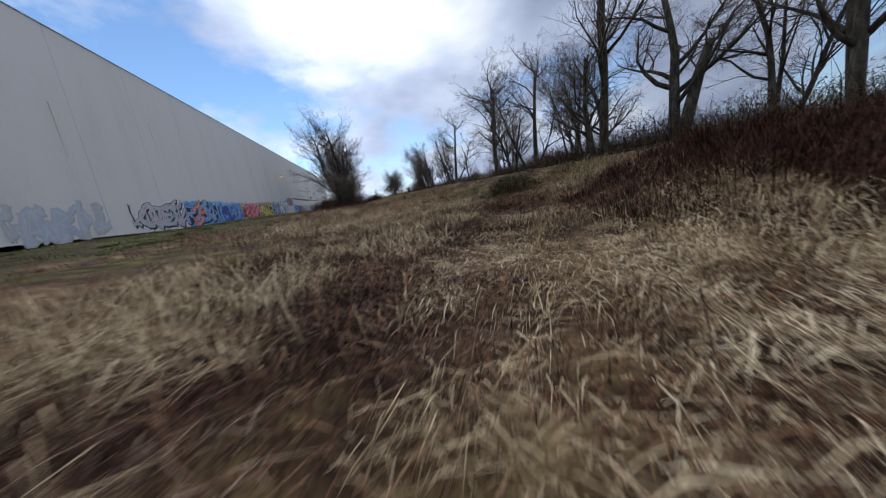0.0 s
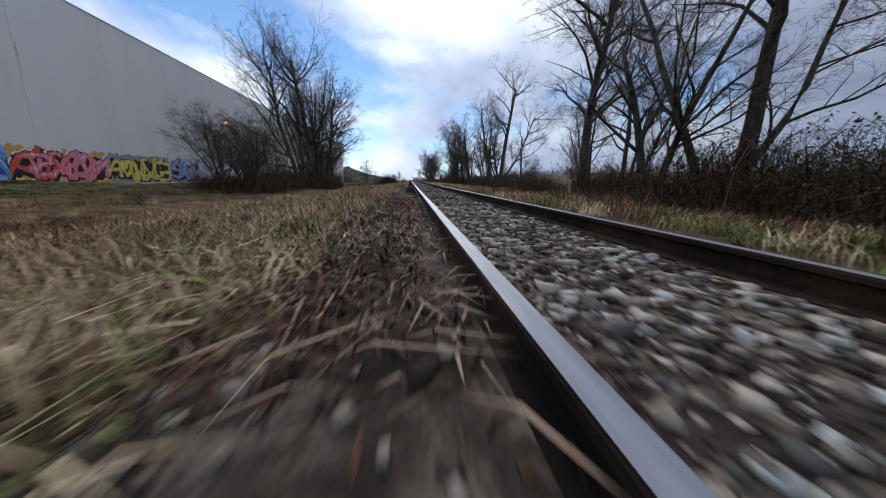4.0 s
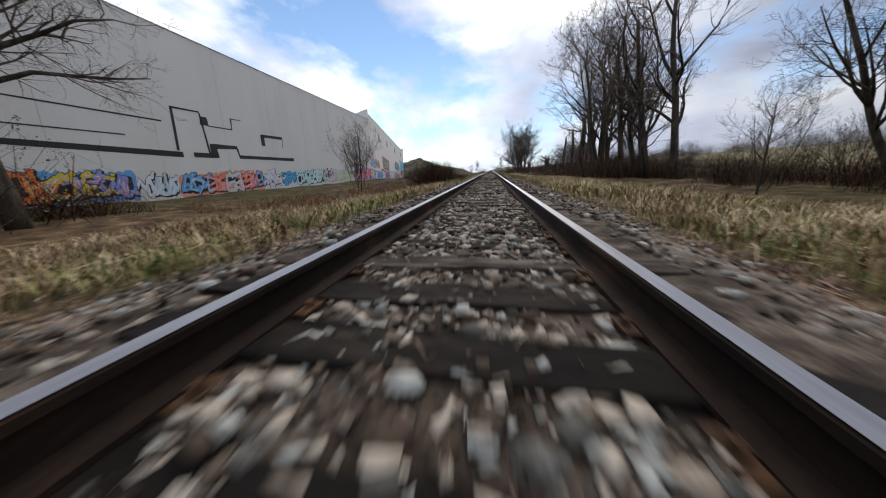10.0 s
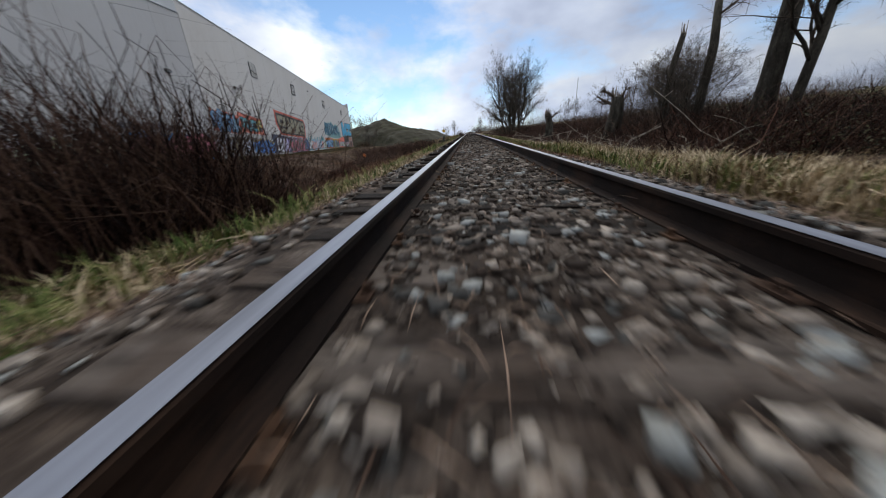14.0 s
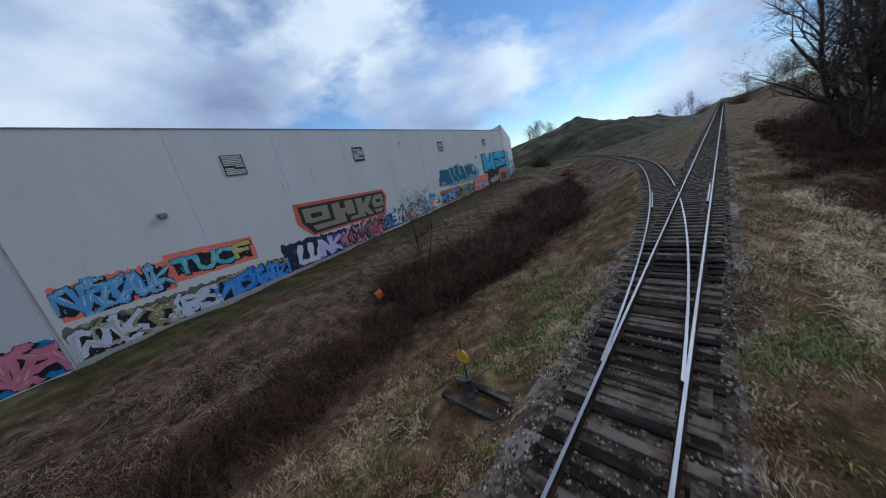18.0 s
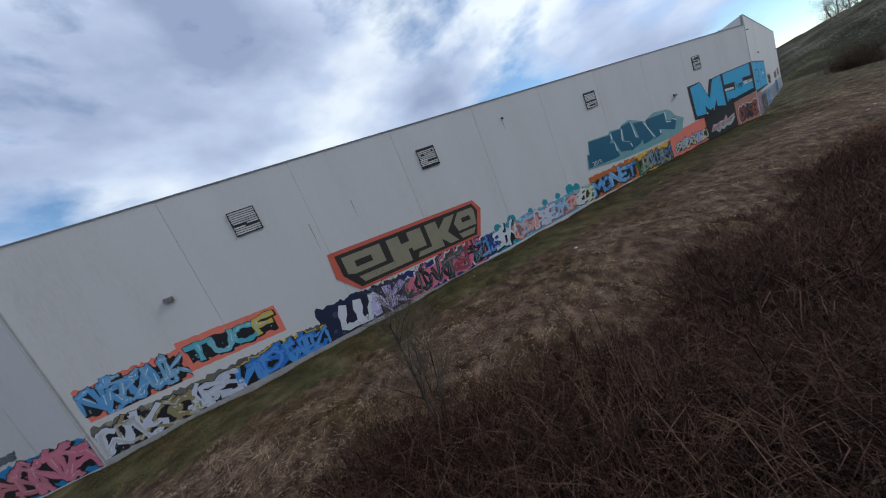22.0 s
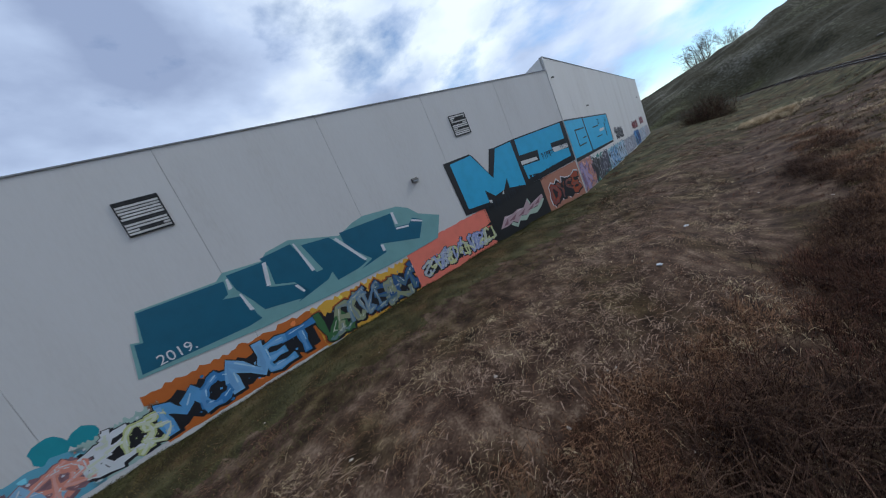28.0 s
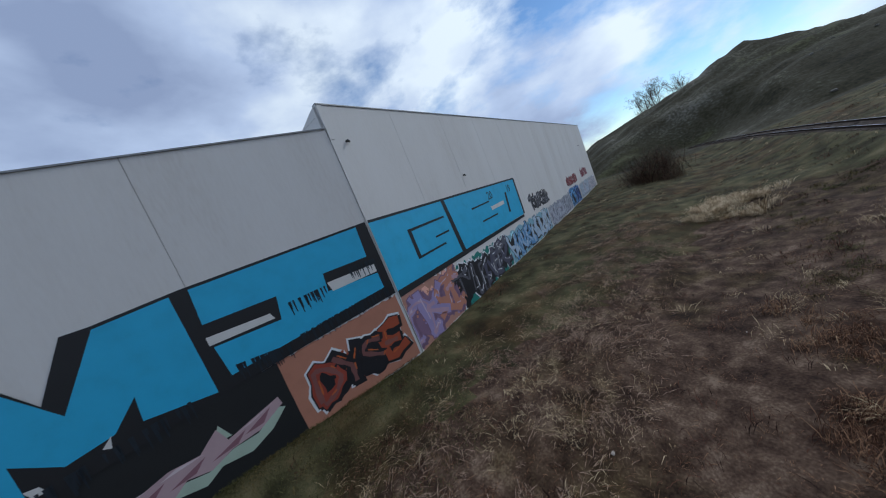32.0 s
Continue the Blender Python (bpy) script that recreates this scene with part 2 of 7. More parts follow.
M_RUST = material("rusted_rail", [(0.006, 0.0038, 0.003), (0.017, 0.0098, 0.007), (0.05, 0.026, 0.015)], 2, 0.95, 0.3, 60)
M_SHINE = material("worn_railhead", [(0.16, 0.165, 0.19), (0.26, 0.27, 0.31), (0.36, 0.38, 0.43)], 1.2, 0.48, 0.05, 30, metal=0.5, stretch=(1, 0.1, 1))
M_TIE = material("weathered_sleeper", [(0.007, 0.0052, 0.0042), (0.021, 0.0158, 0.0126), (0.042, 0.0325, 0.0262), (0.14, 0.114, 0.095)], 7.0, 0.95, 1.0, 55, vary=0.6, stretch=(0.2, 1, 1), patch=(0.6, 0.54, 0.5), patch_scale=2.2)
M_STONE = material("ballast_stone", [(0.07, 0.05, 0.037), (0.2, 0.158, 0.125), (0.43, 0.37, 0.31)], 1.2, 0.95, 0.4, 40, vary=1.0, island=True)
M_DIRTSTONE = material("dirty_ballast_stone", [(0.035, 0.025, 0.019), (0.1, 0.077, 0.06), (0.27, 0.225, 0.185)], 1.2, 0.95, 0.4, 40, vary=1.0, island=True)
M_GREYSTONE = material("grey_green_stone", [(0.08, 0.075, 0.067), (0.19, 0.187, 0.17), (0.39, 0.395, 0.37)], 1.2, 0.95, 0.4, 40, vary=1.0, island=True)
M_BED = material("dirty_ballast", [(0.018, 0.013, 0.01), (0.06, 0.044, 0.034), (0.19, 0.152, 0.122)], 6, 0.95, 1.0, 45, patch=(0.6, 0.55, 0.5), patch_scale=1.4)
M_TURF = material("thin_turf", [(0.016, 0.014, 0.005), (0.042, 0.038, 0.015), (0.078, 0.069, 0.03), (0.14, 0.115, 0.06)], 0.7, 0.95, 1.0, 18, patch=(0.9, 0.66, 0.6), patch_scale=0.22)
M_SHOULDER = material("grey_gravel_shoulder", [(0.06, 0.047, 0.039), (0.16, 0.133, 0.113), (0.34, 0.298, 0.262)], 3, 0.95, 1.0, 40, patch=(0.55, 0.47, 0.38), patch_scale=0.5)
M_OILY = material("oily_dark_ballast", [(0.016, 0.011, 0.008), (0.05, 0.036, 0.026), (0.15, 0.115, 0.088)], 2.5, 0.95, 0.9, 30)
M_OILSTONE = material("oily_ballast_stone", [(0.025, 0.018, 0.013), (0.075, 0.056, 0.042), (0.26, 0.215, 0.175)], 1.2, 0.95, 0.4, 40, vary=1.0, island=True)
M_WALL = material("white_concrete_panel", [(0.62, 0.6, 0.578), (0.66, 0.645, 0.628), (0.68, 0.667, 0.652), (0.692, 0.681, 0.67)], 0.35, 0.85, 0.08, 9, vary=0.03, stretch=(1, 1, 0.22))
M_JOINT = material("joint_sealant", [(0.33, 0.32, 0.31), (0.44, 0.43, 0.41)], 2, 0.9, 0.1, 20)
M_CAP = material("grey_metal_flashing", [(0.2, 0.21, 0.22), (0.3, 0.31, 0.32)], 1, 0.5, 0.05, 20, metal=0.4)
M_DARKMETAL = material("dark_metal", [(0.02, 0.02, 0.02), (0.05, 0.05, 0.05)], 3, 0.5, 0.1, 30, metal=0.3)
M_LOUVRE = material("louvre_slat", [(0.5, 0.49, 0.47), (0.72, 0.71, 0.69)], 3, 0.6, 0.05, 30, vary=0.3)
M_ROOF = material("roof_gravel", [(0.18, 0.18, 0.18), (0.28, 0.28, 0.27)], 2, 0.95, 0.3, 30)
M_MOUND = material("gravel_mound", [(0.011, 0.01, 0.004), (0.032, 0.028, 0.014), (0.062, 0.056, 0.038), (0.17, 0.158, 0.135)], 0.09, 0.95, 0.8, 1.6, patch=(0.42, 0.44, 0.24), patch_scale=0.045)
M_FIELD = material("pale_stubble_field", [(0.07, 0.055, 0.028), (0.15, 0.125, 0.07), (0.25, 0.21, 0.13)], 0.2, 0.95, 0.6, 4, patch=(0.7, 0.75, 0.5), patch_scale=0.03)
M_RUBBLE = material("dirty_rubble", [(0.06, 0.055, 0.045), (0.13, 0.12, 0.1), (0.24, 0.225, 0.2)], 1.5, 0.95, 0.5, 12)
M_HOUSING = material("weathered_lamp_housing", [(0.07, 0.066, 0.06), (0.14, 0.13, 0.12)], 3, 0.6, 0.1, 30)
M_YELLOW = paint("yellow_target", (0.6, 0.36, 0.02))
M_ORANGE = paint("orange_plastic", (0.9, 0.22, 0.03), 0.4)
M_WHITE = paint("white_plastic", (0.75, 0.77, 0.8), 0.4)
M_LAMP = bpy.data.materials.new("lit_lamp_lens")
M_LAMP.use_nodes = True
_b = M_LAMP.node_tree.nodes["Principled BSDF"]
_b.inputs["Emission Color"].default_value, _b.inputs["Emission Strength"].default_value = (1.0, 0.42, 0.05, 1), 6.0


# ---- mesh helpers ----
class Geo:
    def __init__(self):
        self.v, self.f = [], []

    def face(self, pts):
        n = len(self.v)
        self.v.extend(tuple(p) for p in pts)
        self.f.append(tuple(range(n, n + len(pts))))

    def box(self, lo, hi, m=None):
        n = len(self.v)
        for x in (lo[0], hi[0]):
            for y in (lo[1], hi[1]):
                for z in (lo[2], hi[2]):
                    p = Vector((x, y, z))
                    self.v.append(tuple(m @ p if m else p))
        for q in ((0, 1, 3, 2), (4, 6, 7, 5), (0, 4, 5, 1), (2, 3, 7, 6), (0, 2, 6, 4), (1, 5, 7, 3)):
            self.f.append(tuple(n + i for i in q))

    def tube(self, pts, radii, sides):
        """A tapered tube along points."""
        pts = [Vector(p) for p in pts]
        n0 = len(self.v)
        for i, p in enumerate(pts):
            d = (pts[min(i + 1, len(pts) - 1)] - pts[max(i - 1, 0)])
            d = d.normalized() if d.length > 1e-9 else Vector((0, 0, 1))
            a = d.cross(Vector((0.31, 0.17, 0.93) if abs(d.z) < 0.9 else (1, 0.2, 0))).normalized()
            b = d.cross(a)
            for k in range(sides):
                w = 2 * math.pi * k / sides
                self.v.append(tuple(p + radii[i] * (math.cos(w) * a + math.sin(w) * b)))
        for i in range(len(pts) - 1):
            for k in range(sides):
                a, b = n0 + i * sides + k, n0 + i * sides + (k + 1) % sides
                self.f.append((a, b, b + sides, a + sides))
        self.f.append(tuple(n0 + k for k in range(sides))[::-1])
        self.f.append(tuple(n0 + (len(pts) - 1) * sides + k for k in range(sides)))

    def mesh(self, name, mat, smooth=False):
        me = bpy.data.meshes.new(name)
        me.from_pydata(self.v, [], self.f)
        me.materials.append(mat)
        if smooth:
            me.polygons.foreach_set("use_smooth", [True] * len(me.polygons))
        me.update()
        return me


def part(name, geo, mat, parent=None, label="", smooth=False):
    ob = new(name, geo.mesh(name, mat, smooth) if isinstance(geo, Geo) else geo)
    if parent:
        ob.parent = parent
    if label:
        ob["label"] = label
    return ob


def thing(name, at, label, category, group="", kind=""):
    ob = new(name)
    ob.matrix_world = at if isinstance(at, Matrix) else Matrix.Translation(at)
    return tagged(ob, label, category, group, kind)


def array_mesh(name, verts, tris, mat):
    """A mesh from whole arrays of corners and triangles."""
    me = bpy.data.meshes.new(name)
    n, k = len(verts), len(tris)
    me.vertices.add(n)
    me.vertices.foreach_set("co", np.ascontiguousarray(verts, dtype=np.float32).ravel())
    me.loops.add(k * 3)
    me.loops.foreach_set("vertex_index", np.ascontiguousarray(tris, dtype=np.int32).ravel())
    me.polygons.add(k)
    me.polygons.foreach_set("loop_start", np.arange(0, k * 3, 3, dtype=np.int32))
    me.materials.append(mat)
    me.update(calc_edges=True)
    return me


rng = np.random.default_rng(7)


def wave(x, y, s, seed=0.0):
    """Smooth uneven ground, about -1 to 1."""
    return (np.sin(x * s * 1.3 + seed) * np.cos(y * s * 0.9 + 1.7 * seed) + 0.6 * np.sin(x * s * 2.9 - y * s * 2.1 + 2 + seed) + 0.4 * np.cos(x * s * 5.3 + y * s * 4.7 + seed)) / 2.0


# ---- the siding that leaves the line to the left ----
SWITCH_Y, SIDE_LEN = 137.8, 182.0
_d = np.arange(0, SIDE_LEN + 0.6, 0.5)
_k = np.interp(_d, [0, 30, 60, 90, 120, 150, 190], [0.0074, 0.00492, 0.00405, 0.0018, 0.0031, 0.005, 0.0053])     # bend along the way
_a = np.concatenate([[0], np.cumsum((_k[1:] + _k[:-1]) / 4)])
_m = (_a[1:] + _a[:-1]) / 2
_x, _y = np.concatenate([[0], -np.cumsum(np.sin(_m)) / 2]), SWITCH_Y + np.concatenate([[0], np.cumsum(np.cos(_m)) / 2])
_z = rail_z(SWITCH_Y) + np.interp(_d, [0, 20, 40, 60, 85, 110, 140, 190], [0, 0.55, 0.78, 0.3, -0.05, -0.2, -0.83, -2.2])


def siding(d):
    """Place and heading, d metres along the siding from the points."""
    return Vector((float(np.interp(d, _d, _x)), float(np.interp(d, _d, _y)), float(np.interp(d, _d, _z)))), float(np.interp(d, _d, _a))


_sp = np.array([[*siding(d)[0]] for d in np.arange(0, SIDE_LEN, 2.0)])


def ground_z(x, y):
    """The ground's height."""
    x, y = np.asarray(x, float), np.asarray(y, float)
    r = rail_z(y)
    xw = wall_x(np.minimum(y, CORNER.y))
    zb = np.interp(y, [-60, -17, 10, 35, 60, 87, 104, 121, 130, 150, 175, 190, 205, 250, 278], [-6.4, -5.2, -4.3, -3.6, -3.1, -2.85, -2.1, -1.3, -0.95, -0.95, -0.4, -0.05, -0.35, -1.1, -1.3])
    near = np.interp(-x, [0, 1.4, 2.1, 3.4, 7, 11], [-0.2, -0.2, -0.5, -0.95, -1.55, -2.05])
    south = np.interp(-x, [0, 1.4, 2.1, 3.4, 6, 11], [-0.2, -0.2, -0.36, -0.6, -1.05, -1.3])
    south = south + np.clip((14 - y) / 14, 0, 1) * np.interp(-x, [1.6, 3, 6], [0, -0.3, -0.42])
    k = np.clip((y - 75) / 40, 0, 1)
    drop = south * (1 - k) + near * k
    far = np.clip((-x - 11) / np.maximum(-xw - 11, 4), 0, 1)
    left = (r + drop) * (1 - far) + zb * far
    right = r + np.interp(x, [0, 1.4, 2.1, 4, 8, 14, 22, 45, 90, 200], [-0.2, -0.2, -0.36, -0.62, -0.85, -0.7, -0.3, 1.7, 5.2, 9])
    rise = np.clip((y - 105) / 45, 0, 1)
    right = np.where(x > 14, r - 0.7 + (right - r + 0.7) * np.maximum(rise, 0.12), right)
    # north of the trees a ditch runs between the embankment and the shelf along the wall
    bx = np.interp(y, [95, 127, 135, 145, 160, 170, 180, 196, 202, 208, 240, 290], [-9, -11, -12, -14, -15.5, -17, -18.8, -21.5, -25, -29, -41, -58])
    bz = np.interp(y, [95, 115, 130, 150, 170, 196, 208, 240, 290], [-3.0, -2.9, -2.7, -2.6, -2.5, -2.4, -2.0, -1.9, -2.0])
    shelf = zb - np.interp(y, [165, 178], [0.12, 0.35])
    down = np.clip((-x - 2.0) / (-bx - 2.0), 0, 1) ** 0.72
    up = np.clip((bx - x) / np.interp(y, [178, 195], [8, 6]), 0, 1)
    up = up * up * (3 - 2 * up)
    top = r + np.interp(-x, [0, 1.4, 2.0], [-0.2, -0.2, -0.42])
    ditch = top + (bz - top) * down + (shelf - bz) * up
    ditch = ditch + (zb - shelf) * np.clip((-x + bx - 8) / np.maximum(-xw + bx - 8, 3), 0, 1)
    k = np.clip((y - 84) / 22, 0, 1)
    left = left * (1 - k) + ditch * k
    low = r + np.interp(x, [0, 1.4, 2.1, 4, 8, 12, 16, 22], [-0.2, -0.2, -0.4, -0.75, -1.5, -1.3, -0.6, 0])
    k = np.clip((y - 105) / 20, 0, 1) * np.clip((22 - x) / 4, 0, 1)
    right = right * (1 - k) + low * k
    pad = np.clip(1.6 - np.hypot((x + 2.9) / 1.9, (y - 139.9) / 1.1), 0, 1)
    left = left * (1 - pad) + (r - 0.72) * pad
    left = left + 0.5 * np.exp(-((x + 4.6) ** 2 + (y + 2.5) ** 2) / 1.1)
    z = np.where(x < 0, left, right) + np.interp(y, [13, 19, 84, 96, 134, 142], [0.045, 0.012, 0.012, 0.028, 0.028, 0]) * np.clip((0.95 - np.abs(x)) * 5, 0, 1) + np.interp(y, [13, 19], [0.055, 0]) * np.clip(2.2 - np.abs(x), 0, 1) * (np.abs(x) > 0.95) - np.interp(y, [100, 112], [-0.032, 0.03]) * np.clip((np.abs(x) - 0.85) * 5, 0, 1)
    off = np.clip((np.abs(x) - 1.9) / 2, 0, 1)
    z = z + off * (0.09 * wave(x, y, 0.9) + 0.16 * wave(x, y, 0.23, 1.3))
    d = np.full(np.shape(x), 1e9)
    sz = np.zeros(np.shape(x))
    m = (x < 3) & (y > SWITCH_Y - 5) & (y < 330)
    if m.any():
        dd = np.hypot(x[m][:, None] - _sp[None, :, 0], y[m][:, None] - _sp[None, :, 1])
        i = dd.argmin(1)
        d[m], sz[m] = dd[np.arange(len(i)), i], _sp[i, 2]
    bed = sz - 0.2 - 0.45 * np.maximum(d - 1.7, 0)
    z = np.where(m & (d < 1.6), sz - 0.2, np.where(m, np.maximum(z, bed), z))
    mx, my, mh, mr = MOUND
    q = np.hypot((x - mx) / np.where(x < mx, 1.5, 0.85), y - my) / mr
    hill = mh * np.clip(1 - q, 0, 1) ** 0.85
    s2 = np.clip(1 - np.hypot((x + 44) / 0.7, y - 372) / 60, 0, 1)
    hill = np.maximum(hill, 12.5 * s2)
    hill = hill * (1 + 0.1 * wave(x, y, 0.1, 4) + 0.05 * wave(x, y, 0.3, 2))
    hill = hill + np.clip(hill / 5, 0, 1) * (0.55 * wave(x, y, 0.33, 3) + 0.5 * np.abs(wave(x, y, 0.16, 6)))
    clear = np.clip((d - 4) / 12, 0, 1)
    return z + hill * clear * np.clip((-x - 8) / 20, 0, 1)


def build_ground():
    xs = np.concatenate([[-900, -500, -300, -220, -180, -150], np.arange(-132, -40, 2.0), np.arange(-40, -8, 0.8), np.arange(-8, 8, 0.28), np.arange(8, 30, 1.0), np.arange(30, 60, 4.0), [70, 85, 100, 130, 170, 230, 320, 500, 900]])
    ys = np.concatenate([[-600, -300, -150, -80, -50], np.arange(-35, 300, 0.8), np.arange(300, 420, 2.0), [450, 500, 600, 750, 1000, 1500, 2500]])
    X, Y = np.meshgrid(xs, ys)
    Z = ground_z(X.ravel(), Y.ravel()).reshape(X.shape)
    Z = Z + np.where(Y > 600, (Y - 600) * -GRADE, 0)
    nx, ny = len(xs), len(ys)
    V = np.stack([X, Y, Z], -1).reshape(-1, 3)
    a = (np.arange(ny - 1)[:, None] * nx + np.arange(nx - 1)[None]).ravel()
    T = np.concatenate([np.stack([a, a + 1, a + nx + 1], 1), np.stack([a, a + nx + 1, a + nx], 1)])
    me = array_mesh("ground", V, T, M_GROUND)
    me.materials.append(M_BED)
    me.materials.append(M_MOUND)
    me.materials.append(M_TRODDEN)
    me.materials.append(M_OILY)
    me.materials.append(M_SHOULDER)
    me.materials.append(M_TURF)
    me.materials.append(M_FIELD)
    c = V[T].mean(1)
    idx = np.zeros(len(T), np.int32)
    idx[np.abs(c[:, 0]) < 1.6 + 0.45 * wave(c[:, 0], c[:, 1], 1.1, 2)] = 1
    wide = 0.35 * wave(c[:, 0], c[:, 1], 1.3, 4)
    idx[(idx == 0) & (c[:, 1] > 20) & (c[:, 1] < 170) & (c[:, 0] > np.interp(c[:, 1], [100, 118], [-2.3, -2.05]) + wide) & (c[:, 0] < np.interp(c[:, 1], [100, 118], [2.05, 1.75]) + wide)] = 5
    q = np.hypot((c[:, 0] - MOUND[0]) / np.where(c[:, 0] < MOUND[0], 1.5, 0.95), c[:, 1] - MOUND[1]) / MOUND[3]
    idx[(q < 1.05) & (c[:, 1] > 205) & (idx == 0) & (c[:, 0] < -4)] = 2
    idx[(idx == 0) & (c[:, 0] < -8.5) & (c[:, 1] > 112) & (c[:, 1] < 240)] = 3
    lawn = wall_x(np.minimum(c[:, 1], CORNER.y)) + np.interp(c[:, 1], [90, 125], [11, 5.2]) + 1.1 * wave(c[:, 0], c[:, 1], 0.8, 1)
    idx[((idx == 0) | (idx == 3)) & (c[:, 0] < lawn) & (c[:, 1] > -30) & (c[:, 1] < 250)] = 6
    idx[(idx == 0) & (c[:, 0] > 26) & (c[:, 1] > 115)] = 7
    idx[(idx == 0) & (c[:, 0] < -4) & (c[:, 1] > 196)] = 6
    edge = 1.35 + 0.3 * wave(c[:, 0], c[:, 1], 1.3, 5)
    side = np.full(len(T), 9.0)
    k = np.flatnonzero((c[:, 0] < 2) & (c[:, 0] > -110) & (c[:, 1] > SWITCH_Y - 2) & (c[:, 1] < 300))
    for part_of in np.array_split(k, 40):
        side[part_of] = np.hypot(c[part_of, 0][:, None] - _sp[None, :, 0], c[part_of, 1][:, None] - _sp[None, :, 1]).min(1)
    idx[((np.abs(c[:, 0]) < edge) & (c[:, 1] > 110)) | (side < edge)] = 4
    me.polygons.foreach_set("material_index", idx)
    me.polygons.foreach_set("use_smooth", np.ones(len(T), bool))
    tagged(new("ground", me), "rough ground of thatch and bare earth beside the line", "ground", kind="structure")


build_ground()

# ---- railway ----
RAIL = [(-0.075, -0.165), (0.075, -0.165), (0.075, -0.148), (0.012, -0.13), (0.011, -0.042), (0.037, -0.03), (0.037, -0.006), (0.03, 0.0), (-0.03, 0.0), (-0.037, -0.006), (-0.037, -0.03), (-0.011, -0.042), (-0.012, -0.13), (-0.075, -0.148)]


def rail(places, label):
    """A rail along (place, heading) rows: the foot, web and head, and the bright running band on top."""
    g, top = Geo(), Geo()
    k = len(RAIL)
    for i, (p, a) in enumerate(places):
        side = Vector((math.cos(a), math.sin(a), 0))
        for u, w in RAIL:
            q = p + side * u
            g.v.append((q.x, q.y, p.z + w))
        if i:
            n = i * k
            for j in range(k):
                g.f.append((n - k + j, n - k + (j + 1) % k, n + (j + 1) % k, n + j))
        for u in (-0.033, 0.033):
            q = p + side * u
            top.v.append((q.x, q.y, p.z + 0.004))
        if i:
            n = 2 * i
            top.f.append((n - 2, n - 1, n + 1, n))
    g.f.append(tuple(range(k))); g.f.append(tuple(len(g.v) - k + j for j in range(k)))
    ob = thing("rail", (0, 0, 0), label, "rail", "rails", "structure")
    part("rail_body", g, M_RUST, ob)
    part("running_band", top, M_SHINE, ob, "bright worn steel band")
    return ob


def straight(x, y0, y1, step=4.0):
    n = max(2, int((y1 - y0) / step) + 1)
    return [(Vector((x, y, rail_z(y))), 0.0) for y in np.linspace(y0, y1, n)]


def beside(off, d0, d1, step=1.5):
    rows = []
    for d in np.arange(d0, d1 + 0.01, step):
        p, a = siding(d)
        rows.append((p + Vector((math.cos(a), math.sin(a), 0)) * off, a))
    return rows


rail(straight(-0.753, -120, 620), "rusty steel rail with a bright head on sleepers")
rail(straight(0.753, -120, 620), "rusty steel rail with a bright head on sleepers")
rail(beside(-0.753, 4.0, SIDE_LEN - 4), "curved steel rail of the siding")
rail(beside(0.753, 4.0, SIDE_LEN - 4), "curved steel rail of the siding")
# check rails beside the crossing
FROG = float(np.interp(1.506, -_x, _d))
rail(straight(0.753 - 0.12, SWITCH_Y + FROG - 2.4, SWITCH_Y + FROG + 2.4), "short check rail beside the running rail")
rail(beside(-0.753 + 0.12, FROG - 2.4, FROG + 2.4), "short check rail beside the running rail")


def tie_mesh(length, seed):
    r = random.Random(seed)
    bm = bmesh.new()
    bmesh.ops.create_cube(bm, size=1)
    for v in bm.verts:
        v.co = Vector((v.co.x * length, v.co.y * 0.23, v.co.z * 0.17))
    bmesh.ops.subdivide_edges(bm, edges=[e for e in bm.edges if abs(e.verts[0].co.x - e.verts[1].co.x) > 1], cuts=3)
    bmesh.ops.bevel(bm, geom=[e for e in bm.edges if e.is_boundary is False and abs(e.verts[0].co.z - e.verts[1].co.z) < 0.01 and e.verts[0].co.z > 0 and abs(abs(e.verts[0].co.y) - 0.115) < 0.001 and abs(abs(e.verts[1].co.y) - 0.115) < 0.001], offset=0.018, segments=1)
    for v in bm.verts:
        v.co += Vector((r.uniform(-0.02, 0.02), r.uniform(-0.012, 0.012), r.uniform(-0.012, 0.008)))
    me = bpy.data.meshes.new("sleeper")
    bm.to_mesh(me)
    me.materials.append(M_TIE)
    bm.free()
    return me


track = thing("track_bed", (0, 0, 0), "old timber sleepers bedded in dirty ballast", "railway track", kind="structure")
TIES = [tie_mesh(2.55, s) for s in range(7)]
_r = random.Random(3)
g_far = Geo()
y = -118.0
count = 0
while y < 420:
    near = -4 < y < 172 and count < 300
    z = rail_z(y) - 0.25
    if near:
        ob = part("sleeper", TIES[_r.randrange(7)], None, track)
        ob.matrix_local = pose(_r.uniform(-0.06, 0.06), y, z + _r.uniform(-0.015, 0.015), 0, _r.uniform(-0.8, 0.8), _r.uniform(-1.5, 1.5))
        count += 1
    else:
        g_far.box((-1.27, -0.11, -0.085), (1.27, 0.11, 0.085), pose(_r.uniform(-0.05, 0.05), y, z, 0, 0, _r.uniform(-1, 1)))
    y += 0.52 + _r.uniform(-0.04, 0.04) if not (150 > y > SWITCH_Y) else 0.5
for d in np.arange(3, SIDE_LEN - 4, 0.6):
    p, a = siding(d)
    ln = 1.27
    g_far.box((-ln, -0.11, -0.085), (ln, 0.11, 0.085), Matrix.Translation(p + Vector((0, 0, -0.245))) @ pose(0, 0, 0, 0, 0, math.degrees(a)))
tagged(part("far_sleepers", g_far, M_TIE, track), kind="stuff")

